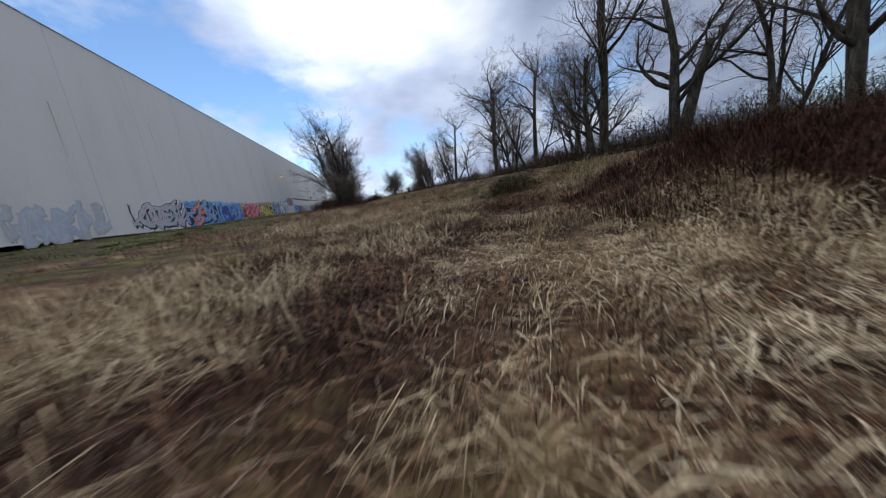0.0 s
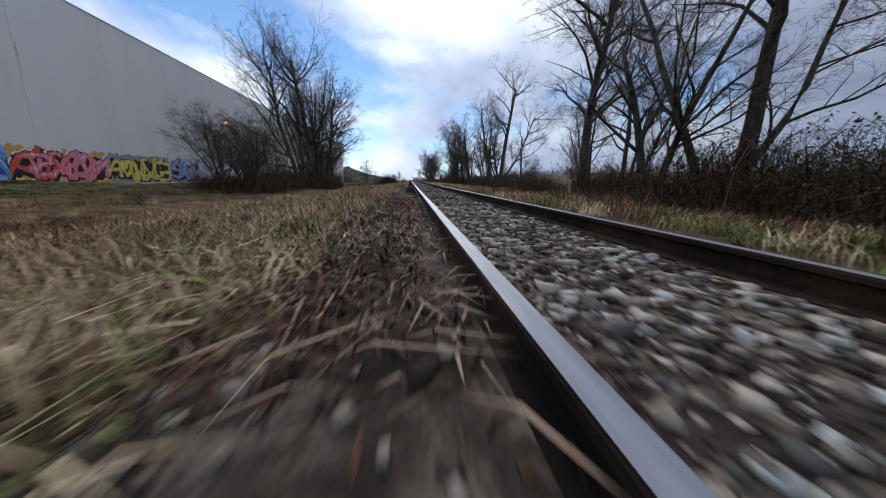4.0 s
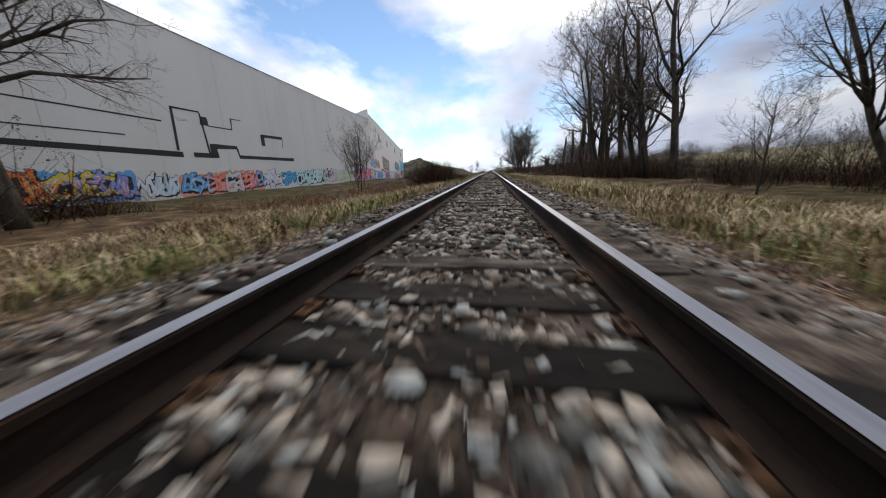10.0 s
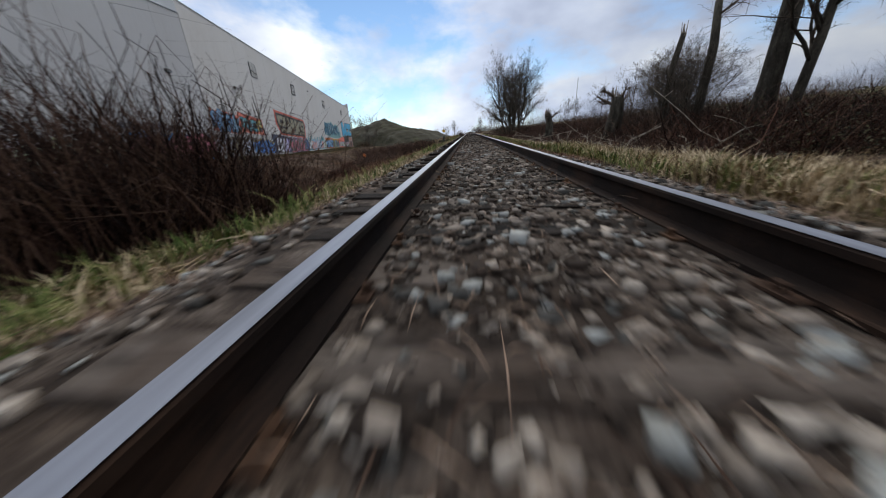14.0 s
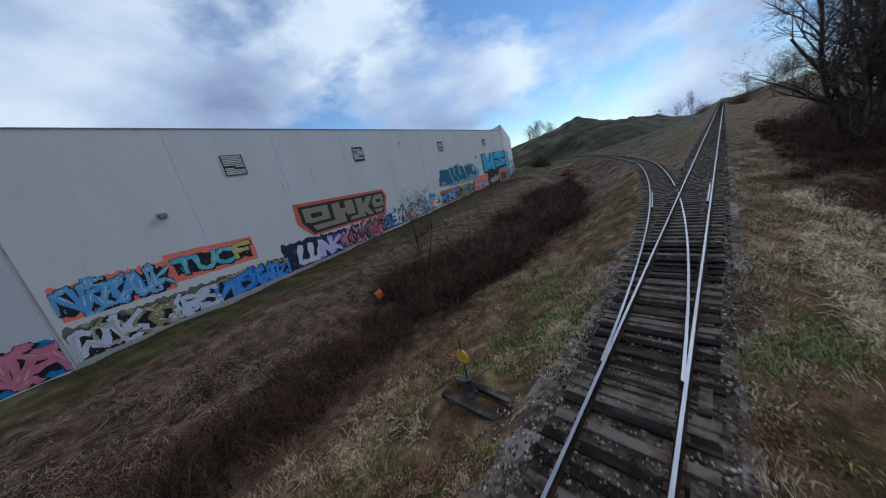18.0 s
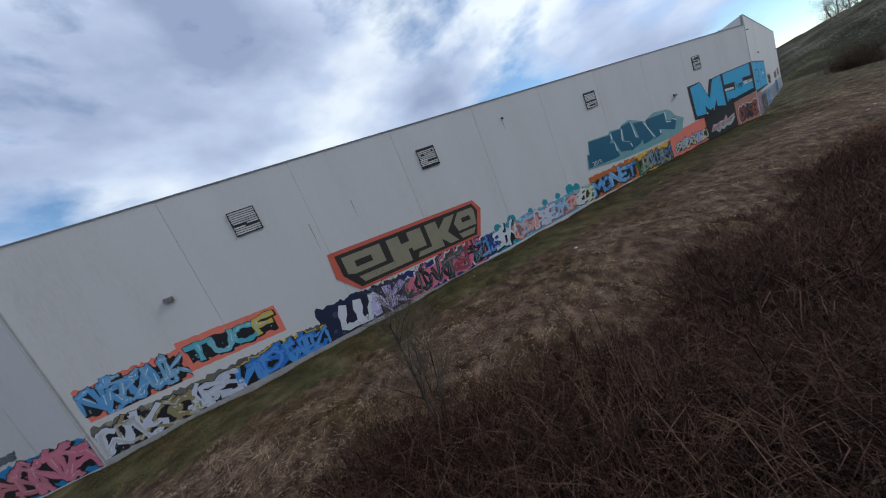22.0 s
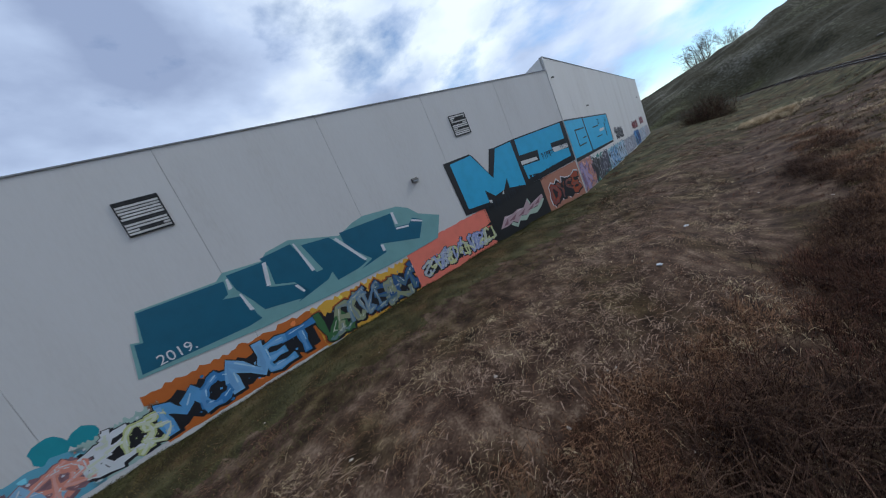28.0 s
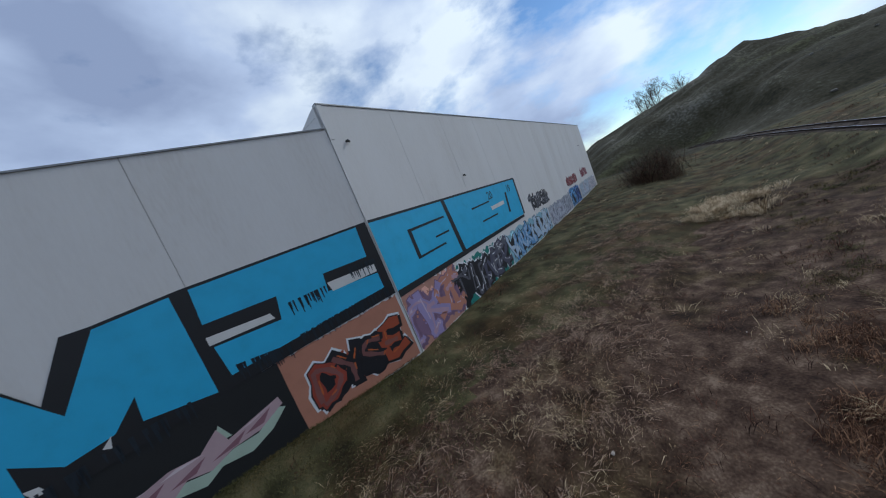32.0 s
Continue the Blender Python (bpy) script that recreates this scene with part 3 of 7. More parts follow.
# spikes and plates
plate = Geo()
spike = Geo()
for y in np.arange(-4, 156, 0.52):
    for s in (-1, 1):
        x = 0.753 * s
        plate.box((x - 0.13, y - 0.07, rail_z(y) - 0.17), (x + 0.13, y + 0.07, rail_z(y) - 0.158))
        for o in (-0.105, 0.105):
            spike.box((x + o - 0.014, y - 0.014, rail_z(y) - 0.16), (x + o + 0.014, y + 0.014, rail_z(y) - 0.128))
M_PLATE = material("orange_rust", [(0.03, 0.018, 0.013), (0.07, 0.037, 0.022), (0.16, 0.08, 0.035)], 3, 0.9, 0.3, 40)
tagged(part("tie_plates", plate, M_PLATE, track), kind="stuff")
tagged(part("rail_spikes", spike, M_PLATE, track), kind="stuff")


def stones(name, n, xs, y0, y1, size, mat=M_STONE, label="loose grey ballast stones", sink=0.3, dz=0.0, heaps=False):
    """Loose angular stones scattered on the ground; heaps: only here and there, over the sleepers too."""
    base = np.array([(a, b, c) for a in (-1, 1) for b in (-1, 1) for c in (-1, 1)], float) * 0.72
    quad = ((0, 1, 3, 2), (4, 6, 7, 5), (0, 4, 5, 1), (2, 3, 7, 6), (0, 2, 6, 4), (1, 5, 7, 3))
    tri = np.array([t for a, b, c, d in quad for t in ((a, b, c), (a, c, d))])
    x = rng.uniform(xs[0], xs[1], n); y = rng.uniform(y0, y1, n)
    keep = np.abs(np.abs(x) - 0.753) > 0.1
    if heaps:
        keep &= wave(x, y, 4.2, 1.7) + rng.normal(0, 0.3, n) > 0.4
    x, y = x[keep], y[keep]; n = len(x)
    s = size * np.clip(rng.lognormal(0, 0.35, n), 0.4, 1.9)
    V = base[None] * rng.uniform(0.5, 1.2, (n, 8, 1)) * rng.uniform(0.7, 1.4, (n, 1, 3)) + rng.normal(0, 0.12, (n, 8, 3))
    V[:, :, 2] *= 0.6
    a = rng.uniform(0, 6.28, n); c, q = np.cos(a)[:, None], np.sin(a)[:, None]
    V = np.stack([V[..., 0] * c - V[..., 1] * q, V[..., 0] * q + V[..., 1] * c, V[..., 2]], -1) * s[:, None, None]
    z = ground_z(x, y) + dz + s * (0.6 - sink)
    V += np.stack([x, y, z], -1)[:, None]
    T = (tri[None] + 8 * np.arange(n)[:, None, None]).reshape(-1, 3)
    return tagged(new(name, array_mesh(name, V.reshape(-1, 3), T, mat)), label, "ballast", kind="stuff")


GREY = "loose grey green ballast stones"
stones("ballast", 15000, (-0.62, 0.62), 10, 80, 0.027, sink=0.5)
stones("ballast", 7000, (-0.6, 0.64), 10, 80, 0.028, M_GREYSTONE, GREY, sink=0.5)
stones("ballast", 15000, (-0.62, 0.64), 18, 80, 0.02, dz=0.024, sink=0.3, heaps=True)
stones("ballast", 6000, (-0.62, 0.64), 18, 80, 0.021, M_GREYSTONE, GREY, dz=0.022, sink=0.3, heaps=True)
stones("ballast", 22000, (-0.65, 0.65), 14, 112, 0.011, M_DIRTSTONE, "small dirty ballast stones", dz=0.02, sink=0.3, heaps=True)
stones("ballast", 30000, (-0.7, 0.7), 10, 112, 0.014, M_DIRTSTONE, "small dirty ballast stones", sink=0.1)
stones("ballast", 6000, (-0.6, 0.6), 80, 112, 0.025, M_DIRTSTONE, "dirty ballast stones", sink=0.45)
stones("ballast", 1600, (-0.6, 0.6), 80, 112, 0.026, M_GREYSTONE, GREY, sink=0.35)
stones("ballast", 2600, (-0.6, 0.6), 80, 112, 0.024, sink=0.35)
stones("ballast", 9000, (-2.4, 1.5), -12, 16, 0.022, M_DIRTSTONE, "dirty ballast stones", sink=0.2)
stones("ballast", 500, (-2.6, -1.2), -12, 16, 0.024, M_GREYSTONE, GREY, sink=0.3)
stones("ballast", 14000, (-1.5, 1.5), 112, 150, 0.024, M_OILSTONE, "oil darkened ballast stones")
stones("ballast", 9000, (-1.5, 1.5), 150, 215, 0.04, M_OILSTONE, "oil darkened ballast stones")
stones("ballast", 4500, (-2.5, -1.2), 16, 150, 0.024, M_GREYSTONE, "grey gravel shoulder stones", sink=0.25)
stones("ballast", 13000, (-2.7, -1.2), 16, 150, 0.022, M_DIRTSTONE, "dirty ballast stones", sink=0.3)
stones("ballast", 4000, (-2.7, -1.2), 16, 150, 0.022, sink=0.3)
stones("ballast", 3000, (1.2, 2.1), 16, 150, 0.024, M_GREYSTONE, "grey gravel shoulder stones", sink=0.25)
stones("ballast", 9000, (1.2, 2.5), 16, 150, 0.022, M_DIRTSTONE, "dirty ballast stones", sink=0.3)
stones("ballast", 3000, (1.2, 2.5), 16, 150, 0.022, sink=0.3)


# ---- the warehouse ----
def section(kind):
    """(place of u metres along, z, d metres out of the face) for a stretch of the wall; u is y but for the wing, where it is the way from its corner."""
    if kind == "wing":
        d = (FAR_END - CORNER).normalized()
        n = Vector((d.y, -d.x, 0))
        return lambda u, z, o=0.0: CORNER + d * u + n * o + Vector((0, 0, z))
    b = WALL_S if kind == "south" else WALL_N
    n = Vector((1, -b, 0)).normalized()
    return lambda u, z, o=0.0: Vector((WALL_X + b * (u - 130.0), u, z)) + n * o


WING = (FAR_END - CORNER).length
warehouse = thing("warehouse", (0, 0, 0), "long windowless warehouse of white concrete panels", "building")


def slab(fr, u0, u1, z0, z1, o0, o1):
    g = Geo()
    n = 0
    for u in (u0, u1):
        for z in (z0, z1):
            for o in (o0, o1):
                g.v.append(tuple(fr(u, z, o)))
    for q in ((0, 1, 3, 2), (4, 6, 7, 5), (0, 4, 5, 1), (2, 3, 7, 6), (0, 2, 6, 4), (1, 5, 7, 3)):
        g.f.append(q)
    return g


def hall(kind, u0, u1, top, pitch, first):
    fr = section(kind)
    part("joint_backing", slab(fr, u0, u1, -4.0, top - 0.05, -0.3, -0.03), M_JOINT, warehouse, "dark sealant in the panel joints")
    cuts = [u0] + [u for u in np.arange(first, u1 - 1, pitch) if u > u0 + 1] + [u1]
    for a, b in zip(cuts[:-1], cuts[1:]):
        part("wall_panel", slab(fr, a + 0.012 * (a > u0), b - 0.012 * (b < u1), -4.0, top, -0.26, 0.0), M_WALL, warehouse)
    part("roof_flashing", slab(fr, u0, u1, top, top + 0.07, -0.32, 0.05), M_CAP, warehouse, "grey metal cap")


hall("south", -110, STEP_Y - 0.02, TOP_S, 6.7, -107)
hall("north", STEP_Y + 0.02, CORNER.y - 0.05, TOP_N, 8.06, 138.9)
hall("wing", 0.0, WING, TOP_W, 6.0, 5.6)
# roofs, back walls and the cross walls that stand above the roof
g = Geo()
fs, fn, fw = section("south"), section("north"), section("wing")
g.face([fs(-110, TOP_S - 0.5, -0.3), fs(STEP_Y, TOP_S - 0.5, -0.3), fs(STEP_Y, TOP_S - 0.5, -60), fs(-110, TOP_S - 0.5, -60)])
g.face([fn(STEP_Y, TOP_N - 0.5, -0.3), fn(CORNER.y, TOP_N - 0.5, -0.3), fn(CORNER.y, TOP_N - 0.5, -60), fn(STEP_Y, TOP_N - 0.5, -60)])
g.face([fw(0, TOP_W - 0.5, -0.3), fw(WING, TOP_W - 0.5, -0.3), fw(WING, TOP_W - 0.5, -55), fw(0, TOP_W - 0.5, -40)])
part("roof", g, M_ROOF, warehouse, "flat grey roof")
g = Geo()
for a, b in ((fs(-110, 0, -60), fs(STEP_Y, 0, -60)), (fn(STEP_Y, 0, -60), fw(0, 0, -58)), (fw(0, 0, -58), fw(WING, 0, -55)), (fw(WING, 0, -55), fw(WING, 0, -0.3)), (fs(-110, 0, -60), fs(-110, 0, -0.3))):
    g.face([a + Vector((0, 0, -4)), b + Vector((0, 0, -4)), b + Vector((0, 0, TOP_S)), a + Vector((0, 0, TOP_S))])
part("rear_wall", g, M_WALL, warehouse)


def fin(fr, u, top, low, back, label):
    g = Geo()
    for w in (-0.14, 0.14):
        for o, z in ((0.03, low - 0.6), (0.03, top), (-0.6, top - 0.1), (-back, low + 0.1), (-back, low - 0.6)):
            g.v.append(tuple(fr(u + w, z, o)))
    g.f += [(0, 1, 2, 3, 4), (9, 8, 7, 6, 5), (0, 5, 6, 1), (1, 6, 7, 2), (2, 7, 8, 3), (3, 8, 9, 4), (4, 9, 5, 0)]
    part("parapet_wing_wall", g, M_WALL, warehouse, label)


fin(fn, STEP_Y, TOP_N + 0.95, TOP_S, 5.5, "raked cross wall rising over the roof edge")
fin(fw, 0.15, TOP_W + 0.05, TOP_N, 5.0, "raked cross wall rising over the roof edge")
part("corner_pipe", slab(fn, STEP_Y - 0.09, STEP_Y + 0.09, -2, TOP_S, 0.0, 0.035), M_JOINT, warehouse, "brown sealed movement joint")
part("plinth", slab(fn, STEP_Y, CORNER.y - 0.1, -3, -0.62, 0.0, 0.025), M_JOINT, warehouse, "bare concrete footing")


def louvre(fr, u, z, seed):
    """A square ventilation louvre; some slats are bleached."""
    r = random.Random(seed)
    w = h = 0.8
    ob = thing("wall_louvre", Matrix.Translation(fr(u, z)), "square metal vent louvre with dirty slats on the white wall", "vent", "louvres on the warehouse")
    q = fr(u, z)

    def piece(name, u0, u1, z0, z1, o0, o1, mat):
        g = slab(lambda a, b, o=0.0: fr(u + a, z + b, o) - q, u0, u1, z0, z1, o0, o1)
        return part(name, g, mat, ob)
    piece("backing", -w, w, -h, h, 0.004, 0.012, M_DARKMETAL)
    for a, b, c, d in ((-w - 0.05, w + 0.05, h, h + 0.05), (-w - 0.05, w + 0.05, -h - 0.05, -h), (-w - 0.05, -w, -h, h), (w, w + 0.05, -h, h)):
        piece("frame", a, b, c, d, 0.004, 0.075, M_DARKMETAL)
    n = 11
    for i in range(n):
        z0 = -h + (i + 0.2) * 2 * h / n
        cut = sorted(r.uniform(-w, w) for _ in range(2)) if r.random() < 0.6 else []
        for a, b in zip([-w] + cut, cut + [w]):
            if b - a > 0.06:
                piece("slat", a, b - 0.01, z0, z0 + 2 * h / n * 0.66, 0.02, 0.062, M_LOUVRE if r.random() < 0.85 else M_DARKMETAL)
    return ob


def wall_lamp(fr, u, z, lit):
    q = fr(u, z)
    ob = thing("wall_lamp", Matrix.Translation(q), "lit orange wall lamp on the white wall" if lit else "unlit metal wall pack lamp on the white wall", "lamp", "wall lamps")
    loc = lambda a, b, o=0.0: fr(u + a, z + b, o) - q
    g = Geo()
    for w in (-0.24, 0.24):
        for o, zz in ((0.004, -0.16), (0.004, 0.16), (0.12, 0.16), (0.26, 0.02), (0.26, -0.08)):
            g.v.append(tuple(loc(w, zz, o)))
    g.f += [(4, 3, 2, 1, 0), (5, 6, 7, 8, 9), (0, 1, 6, 5), (1, 2, 7, 6), (2, 3, 8, 7), (3, 4, 9, 8)]
    part("housing", g, M_HOUSING, ob)
    part("lens", slab(loc, -0.21, 0.21, -0.15, -0.02, 0.03, 0.275), M_LAMP if lit else M_CAP, ob, "glowing orange lens" if lit else "dull lens")


for i, (u, z) in enumerate(((142.9, 10.15), (157.4, 10.15), (177.7, 10.2), (198.0, 10.25))):
    louvre(fn, u, z, i + 1)
for kind, u, z, lit in (("south", 64.3, 6.5, True), ("south", 127.3, 6.8, False), ("north", 137.0, 7.05, False), ("north", 192.0, 7.3, False)):
    wall_lamp(section(kind), u, z, lit)


# ---- painted pieces on the wall ----
PAINTS = {}


def colour(c):
    if c not in PAINTS:
        PAINTS[c] = paint("wall_paint", c, 0.55, 0.1)
    return PAINTS[c]


def corners(bl, br, tr, tl):
    """Maps 0..1, 0..1 to the wall's (u, z) between four corners."""
    def at(a, b):
        return tuple((1 - b) * ((1 - a) * bl[i] + a * br[i]) + b * ((1 - a) * tl[i] + a * tr[i]) for i in (0, 1))
    return at


LAYER = 0.0045


def shape(geo, fr, at, pts, layer):
    geo.face([fr(*at(a, b), LAYER * layer) for a, b in pts])


def mural(label, layers):
    """layers: (part name, Geo, colour, label)."""
    ob = thing("graffiti", (0, 0, 0), label, "graffiti", "painted pieces on the warehouse")
    for name, g, col, lab in layers:
        if g.f:
            part(name, g, colour(col), ob, lab)
    return ob


FORMS = {
    "L": [[(0.2, 0.95), (0.18, 0.12), (0.85, 0.1)]], "U": [[(0.12, 0.95), (0.16, 0.2), (0.5, 0.06), (0.82, 0.2), (0.88, 0.97)]], "N": [[(0.12, 0.05), (0.15, 0.95), (0.8, 0.1), (0.88, 0.97)]],
    "K": [[(0.18, 0.02), (0.18, 0.97)], [(0.88, 0.95), (0.25, 0.48), (0.92, 0.04)]], "M": [[(0.06, 0.04), (0.16, 0.94), (0.5, 0.4), (0.82, 0.94), (0.94, 0.04)]], "O": [[(0.5, 0.93), (0.14, 0.72), (0.16, 0.22), (0.5, 0.07), (0.86, 0.25), (0.84, 0.74), (0.5, 0.93)]],
    "E": [[(0.88, 0.9), (0.2, 0.88), (0.16, 0.1), (0.9, 0.1)], [(0.2, 0.5), (0.72, 0.52)]], "T": [[(0.04, 0.86), (0.96, 0.9)], [(0.52, 0.88), (0.48, 0.04)]], "D": [[(0.16, 0.06), (0.18, 0.93), (0.66, 0.84), (0.88, 0.5), (0.64, 0.14), (0.16, 0.06)]],
    "Y": [[(0.1, 0.95), (0.5, 0.5), (0.9, 0.95)], [(0.5, 0.5), (0.46, 0.03)]], "S": [[(0.88, 0.82), (0.5, 0.94), (0.15, 0.72), (0.82, 0.34), (0.55, 0.06), (0.1, 0.18)]], "C": [[(0.88, 0.82), (0.48, 0.94), (0.14, 0.6), (0.2, 0.2), (0.55, 0.06), (0.9, 0.2)]], "F": [[(0.92, 0.9), (0.2, 0.88), (0.18, 0.04)], [(0.2, 0.5), (0.7, 0.52)]],
}
GLYPHS = [
    [[(0.12, 0.05), (0.2, 0.95), (0.8, 0.85), (0.75, 0.55), (0.25, 0.5), (0.9, 0.05)]], [[(0.88, 0.8), (0.5, 0.95), (0.15, 0.75), (0.8, 0.35), (0.6, 0.05), (0.1, 0.15)]],
    [[(0.85, 0.92), (0.2, 0.9), (0.15, 0.1), (0.9, 0.08)], [(0.2, 0.5), (0.75, 0.55)]], [[(0.08, 0.05), (0.2, 0.95), (0.5, 0.35), (0.75, 0.95), (0.95, 0.05)]],
    [[(0.05, 0.78), (0.4, 0.95), (0.95, 0.88)], [(0.55, 0.9), (0.45, 0.3), (0.6, 0.02)]], [[(0.12, 0.95), (0.15, 0.2), (0.5, 0.04), (0.85, 0.25), (0.85, 0.97)]],
    [[(0.05, 0.05), (0.35, 0.95), (0.65, 0.92), (0.95, 0.02)], [(0.25, 0.38), (0.75, 0.42)]], [[(0.5, 0.95), (0.12, 0.75), (0.12, 0.22), (0.5, 0.04), (0.88, 0.25), (0.85, 0.75), (0.5, 0.95)]],
    [[(0.15, 0.02), (0.18, 0.97)], [(0.9, 0.95), (0.2, 0.48), (0.6, 0.4), (0.95, 0.02)]], [[(0.1, 0.02), (0.12, 0.95), (0.82, 0.08), (0.88, 0.97)]],
]


def strip(pts, width, shift=(0, 0), ends=1.0, curl=True):
    """A bar with flowing edges along points: quads of uneven width, cut off square or flared at the ends."""
    p = [Vector((a + shift[0], b + shift[1], 0)) for a, b in pts]
    line = []
    for i in range(len(p) - 1):
        a, b = p[max(i - 1, 0)], p[min(i + 2, len(p) - 1)]
        for k in range(3):
            f = k / 3
            m = p[i].lerp(p[i + 1], f)
            if curl:
                m = m + (p[i] * 2 - a - p[i + 1]) * 0.1 * f * (1 - f) * 2 + (p[i + 1] * 2 - b - p[i]) * 0.1 * f * (1 - f) * 2
            line.append(m)
    line.append(p[-1])
    d0, d1 = (line[0] - line[1]).normalized(), (line[-1] - line[-2]).normalized()
    line = [line[0] + d0 * width * 0.8 * ends] + line[1:-1] + [line[-1] + d1 * width * 0.8 * ends]
    quads, last = [], None
    for i, m in enumerate(line):
        d = (line[min(i + 1, len(line) - 1)] - line[max(i - 1, 0)])
        d = d.normalized() if d.length else Vector((1, 0, 0))
        w = width * (1.0 + 0.28 * math.sin(i * 2.1))
        s = Vector((-d.y, d.x, 0)) * w
        edge = (m + s, m - s)
        if last:
            quads.append([(q.x, q.y) for q in (last[1], edge[1], edge[0], last[0])])
        last = edge
    return quads


def wild(fr, bl, br, tr, tl, bg, halo, fills, line, shine, n, seed, label, band=(0.03, 0.97, 0.06, 0.9), text=""):
    """A lettered piece: a rough-edged ground, then letter by letter its cast edge, outline, fill, second tone and highlights."""
    r = random.Random(seed)
    at = corners(bl, br, tr, tl)
    asp = max(0.4, (br[0] - bl[0]) / max(0.3, tl[1] - bl[1]))
    ob = thing("graffiti", (0, 0, 0), label, "graffiti", "painted pieces on the warehouse")
    x_lo, x_hi, y_lo, y_hi = band
    high = y_hi - y_lo

    def lay(geo, quads, layer):
        for q in quads:
            shape(geo, fr, at, [(max(-0.012, min(1.012, a / asp)), max(-0.01, min(1.08, b))) for a, b in q], layer + r.uniform(0, 0.12))
    if bg:
        g = Geo()
        k = 40
        tame = 0.25 if band[2] > 0.1 else 1.0
        edge = [(i / k, -0.02 + 0.02 * r.random()) for i in range(k + 1)] + [(1 + 0.02 * r.random() * tame, j / 6) for j in range(1, 6)] + [(1 - i / k, 1.0 + r.uniform(-0.07, 0.05) * tame) for i in range(k + 1)] + [(-0.02 * r.random() * tame, 1 - j / 6) for j in range(1, 6)]
        shape(g, fr, at, edge, 1)
        part("ground_coat", g, colour(bg), ob)
        g = Geo()
        tone = tuple(min(0.9, c * 1.7 + 0.04) for c in bg)
        for _ in range(int(asp * 5)):
            a, b, s = r.random(), r.uniform(0.05, 0.95), r.uniform(0.04, 0.13)
            k = r.randrange(5, 9)
            shape(g, fr, at, [(min(1, max(0, a + s / asp * (0.6 + 0.5 * r.random()) * math.cos(6.283 * i / k))), min(0.98, max(0.0, b + s * (0.5 + 0.5 * r.random()) * math.sin(6.283 * i / k)))) for i in range(k)], 1.3 + r.uniform(0, 0.15))
        if band[2] <= 0.1:
            tagged(part("clouding", g, colour(tone), ob, "paler sprayed clouds"), kind="stuff")
    n = len(text) or max(3, round(asp * (x_hi - x_lo) / (high * 0.46)))
    loose, wide = (0.5, 1.2) if text else (1.0, 1.85)
    if bg:
        g = Geo()
        k = n * 5
        low = [(x_lo + (x_hi - x_lo) * i / k, y_lo + high * (0.07 + r.uniform(-0.07, 0.1))) for i in range(k + 1)]
        high_edge = [(x_hi - (x_hi - x_lo) * i / k, y_lo + high * (0.9 + r.uniform(-0.14, 0.06))) for i in range(k + 1)]
        shape(g, fr, at, low + high_edge, 2.3)
        part("backing", g, colour(line), ob)
    gh = Geo()
    for i in range(n):
        wl = (x_hi - x_lo) * asp / n
        x0 = x_lo * asp + i * wl
        lift = r.uniform(-0.05, 0.05) * high
        slant = r.uniform(-0.1, 0.25)
        flip, turn = (not text) and r.random() < 0.5, (not text) and r.random() < 0.5
        glyph = FORMS[text[i]] if text else GLYPHS[r.randrange(len(GLYPHS))]
        fill = fills[r.randrange(len(fills))] if r.random() < 0.4 else fills[min(len(fills) - 1, int(i * len(fills) / n))]
        w = 0.105 * high * r.uniform(0.95, 1.2) if text else 0.074 * high * r.uniform(0.7, 1.4)
        rise = 0.0
        go, gf, gi, gs, gd = Geo(), Geo(), Geo(), Geo(), Geo()
        paths = []
        for path in glyph:
            pts = []
            for a, b in path:
                a = 1 - a if flip else a
                b = 1 - b if turn else b
                pts.append((x0 + (0.5 + (a - 0.5) * wide) * wl + slant * (b - 0.5) * high * 0.6 + r.uniform(-0.16, 0.16) * wl * loose, y_lo + high * (0.1 + 0.8 * b) + lift + r.uniform(-0.11, 0.11) * high * loose))
            paths.append(pts)
        for _ in range(0 if text else r.randrange(2, 5)):
            q = r.choice(paths[0])
            paths.append([q, (q[0] + r.uniform(0.15, 0.5) * wl, q[1] + r.uniform(-0.12, 0.16) * high), (q[0] + r.uniform(0.3, 0.7) * wl, q[1] + r.uniform(-0.05, 0.25) * high)])
        for pts in paths:
            if halo:
                lay(gh, strip(pts, w + 0.075 * high), 2)
            lay(gd, strip(pts, w + 0.03 * high, (0.045 * high, -0.05 * high)), 2.6)
            lay(go, strip(pts, w + 0.026 * high), 3.2)
            lay(gf, strip(pts, w), 4)
            if r.random() < 0.75:
                lay(gi, strip(pts[: r.randrange(2, len(pts) + 1)], w * 0.45, (-0.01, -0.014), 0.4), 4.5)
            for a, b in zip(pts[:-1], pts[1:]):
                if r.random() < 0.6:
                    f1 = r.uniform(0.35, 0.7)
                    p0 = (a[0] + (b[0] - a[0]) * 0.15 + w * 0.45, a[1] + (b[1] - a[1]) * 0.15 + w * 0.35)
                    p1 = (a[0] + (b[0] - a[0]) * f1 + w * 0.45, a[1] + (b[1] - a[1]) * f1 + w * 0.35)
                    lay(gs, strip([p0, p1], w * 0.14), 5)
        letter = part("letter", gf, colour(fill), ob)
        part("cast_edge", gd, colour(tuple(c * 0.8 for c in line)), letter)
        part("outline", go, colour(line), letter)
        other = fills[(fills.index(fill) + 1) % len(fills)]
        if gi.f:
            tagged(part("second_tone", gi, colour(tuple(min(0.85, 0.55 * c + 0.45 * o + 0.05) for c, o in zip(fill, other))), letter), kind="stuff")
        if gs.f:
            tagged(part("highlight", gs, colour(shine), letter), kind="stuff")
    if gh.f:
        part("halo", gh, colour(halo), ob)
    chips = [Geo() for _ in fills]
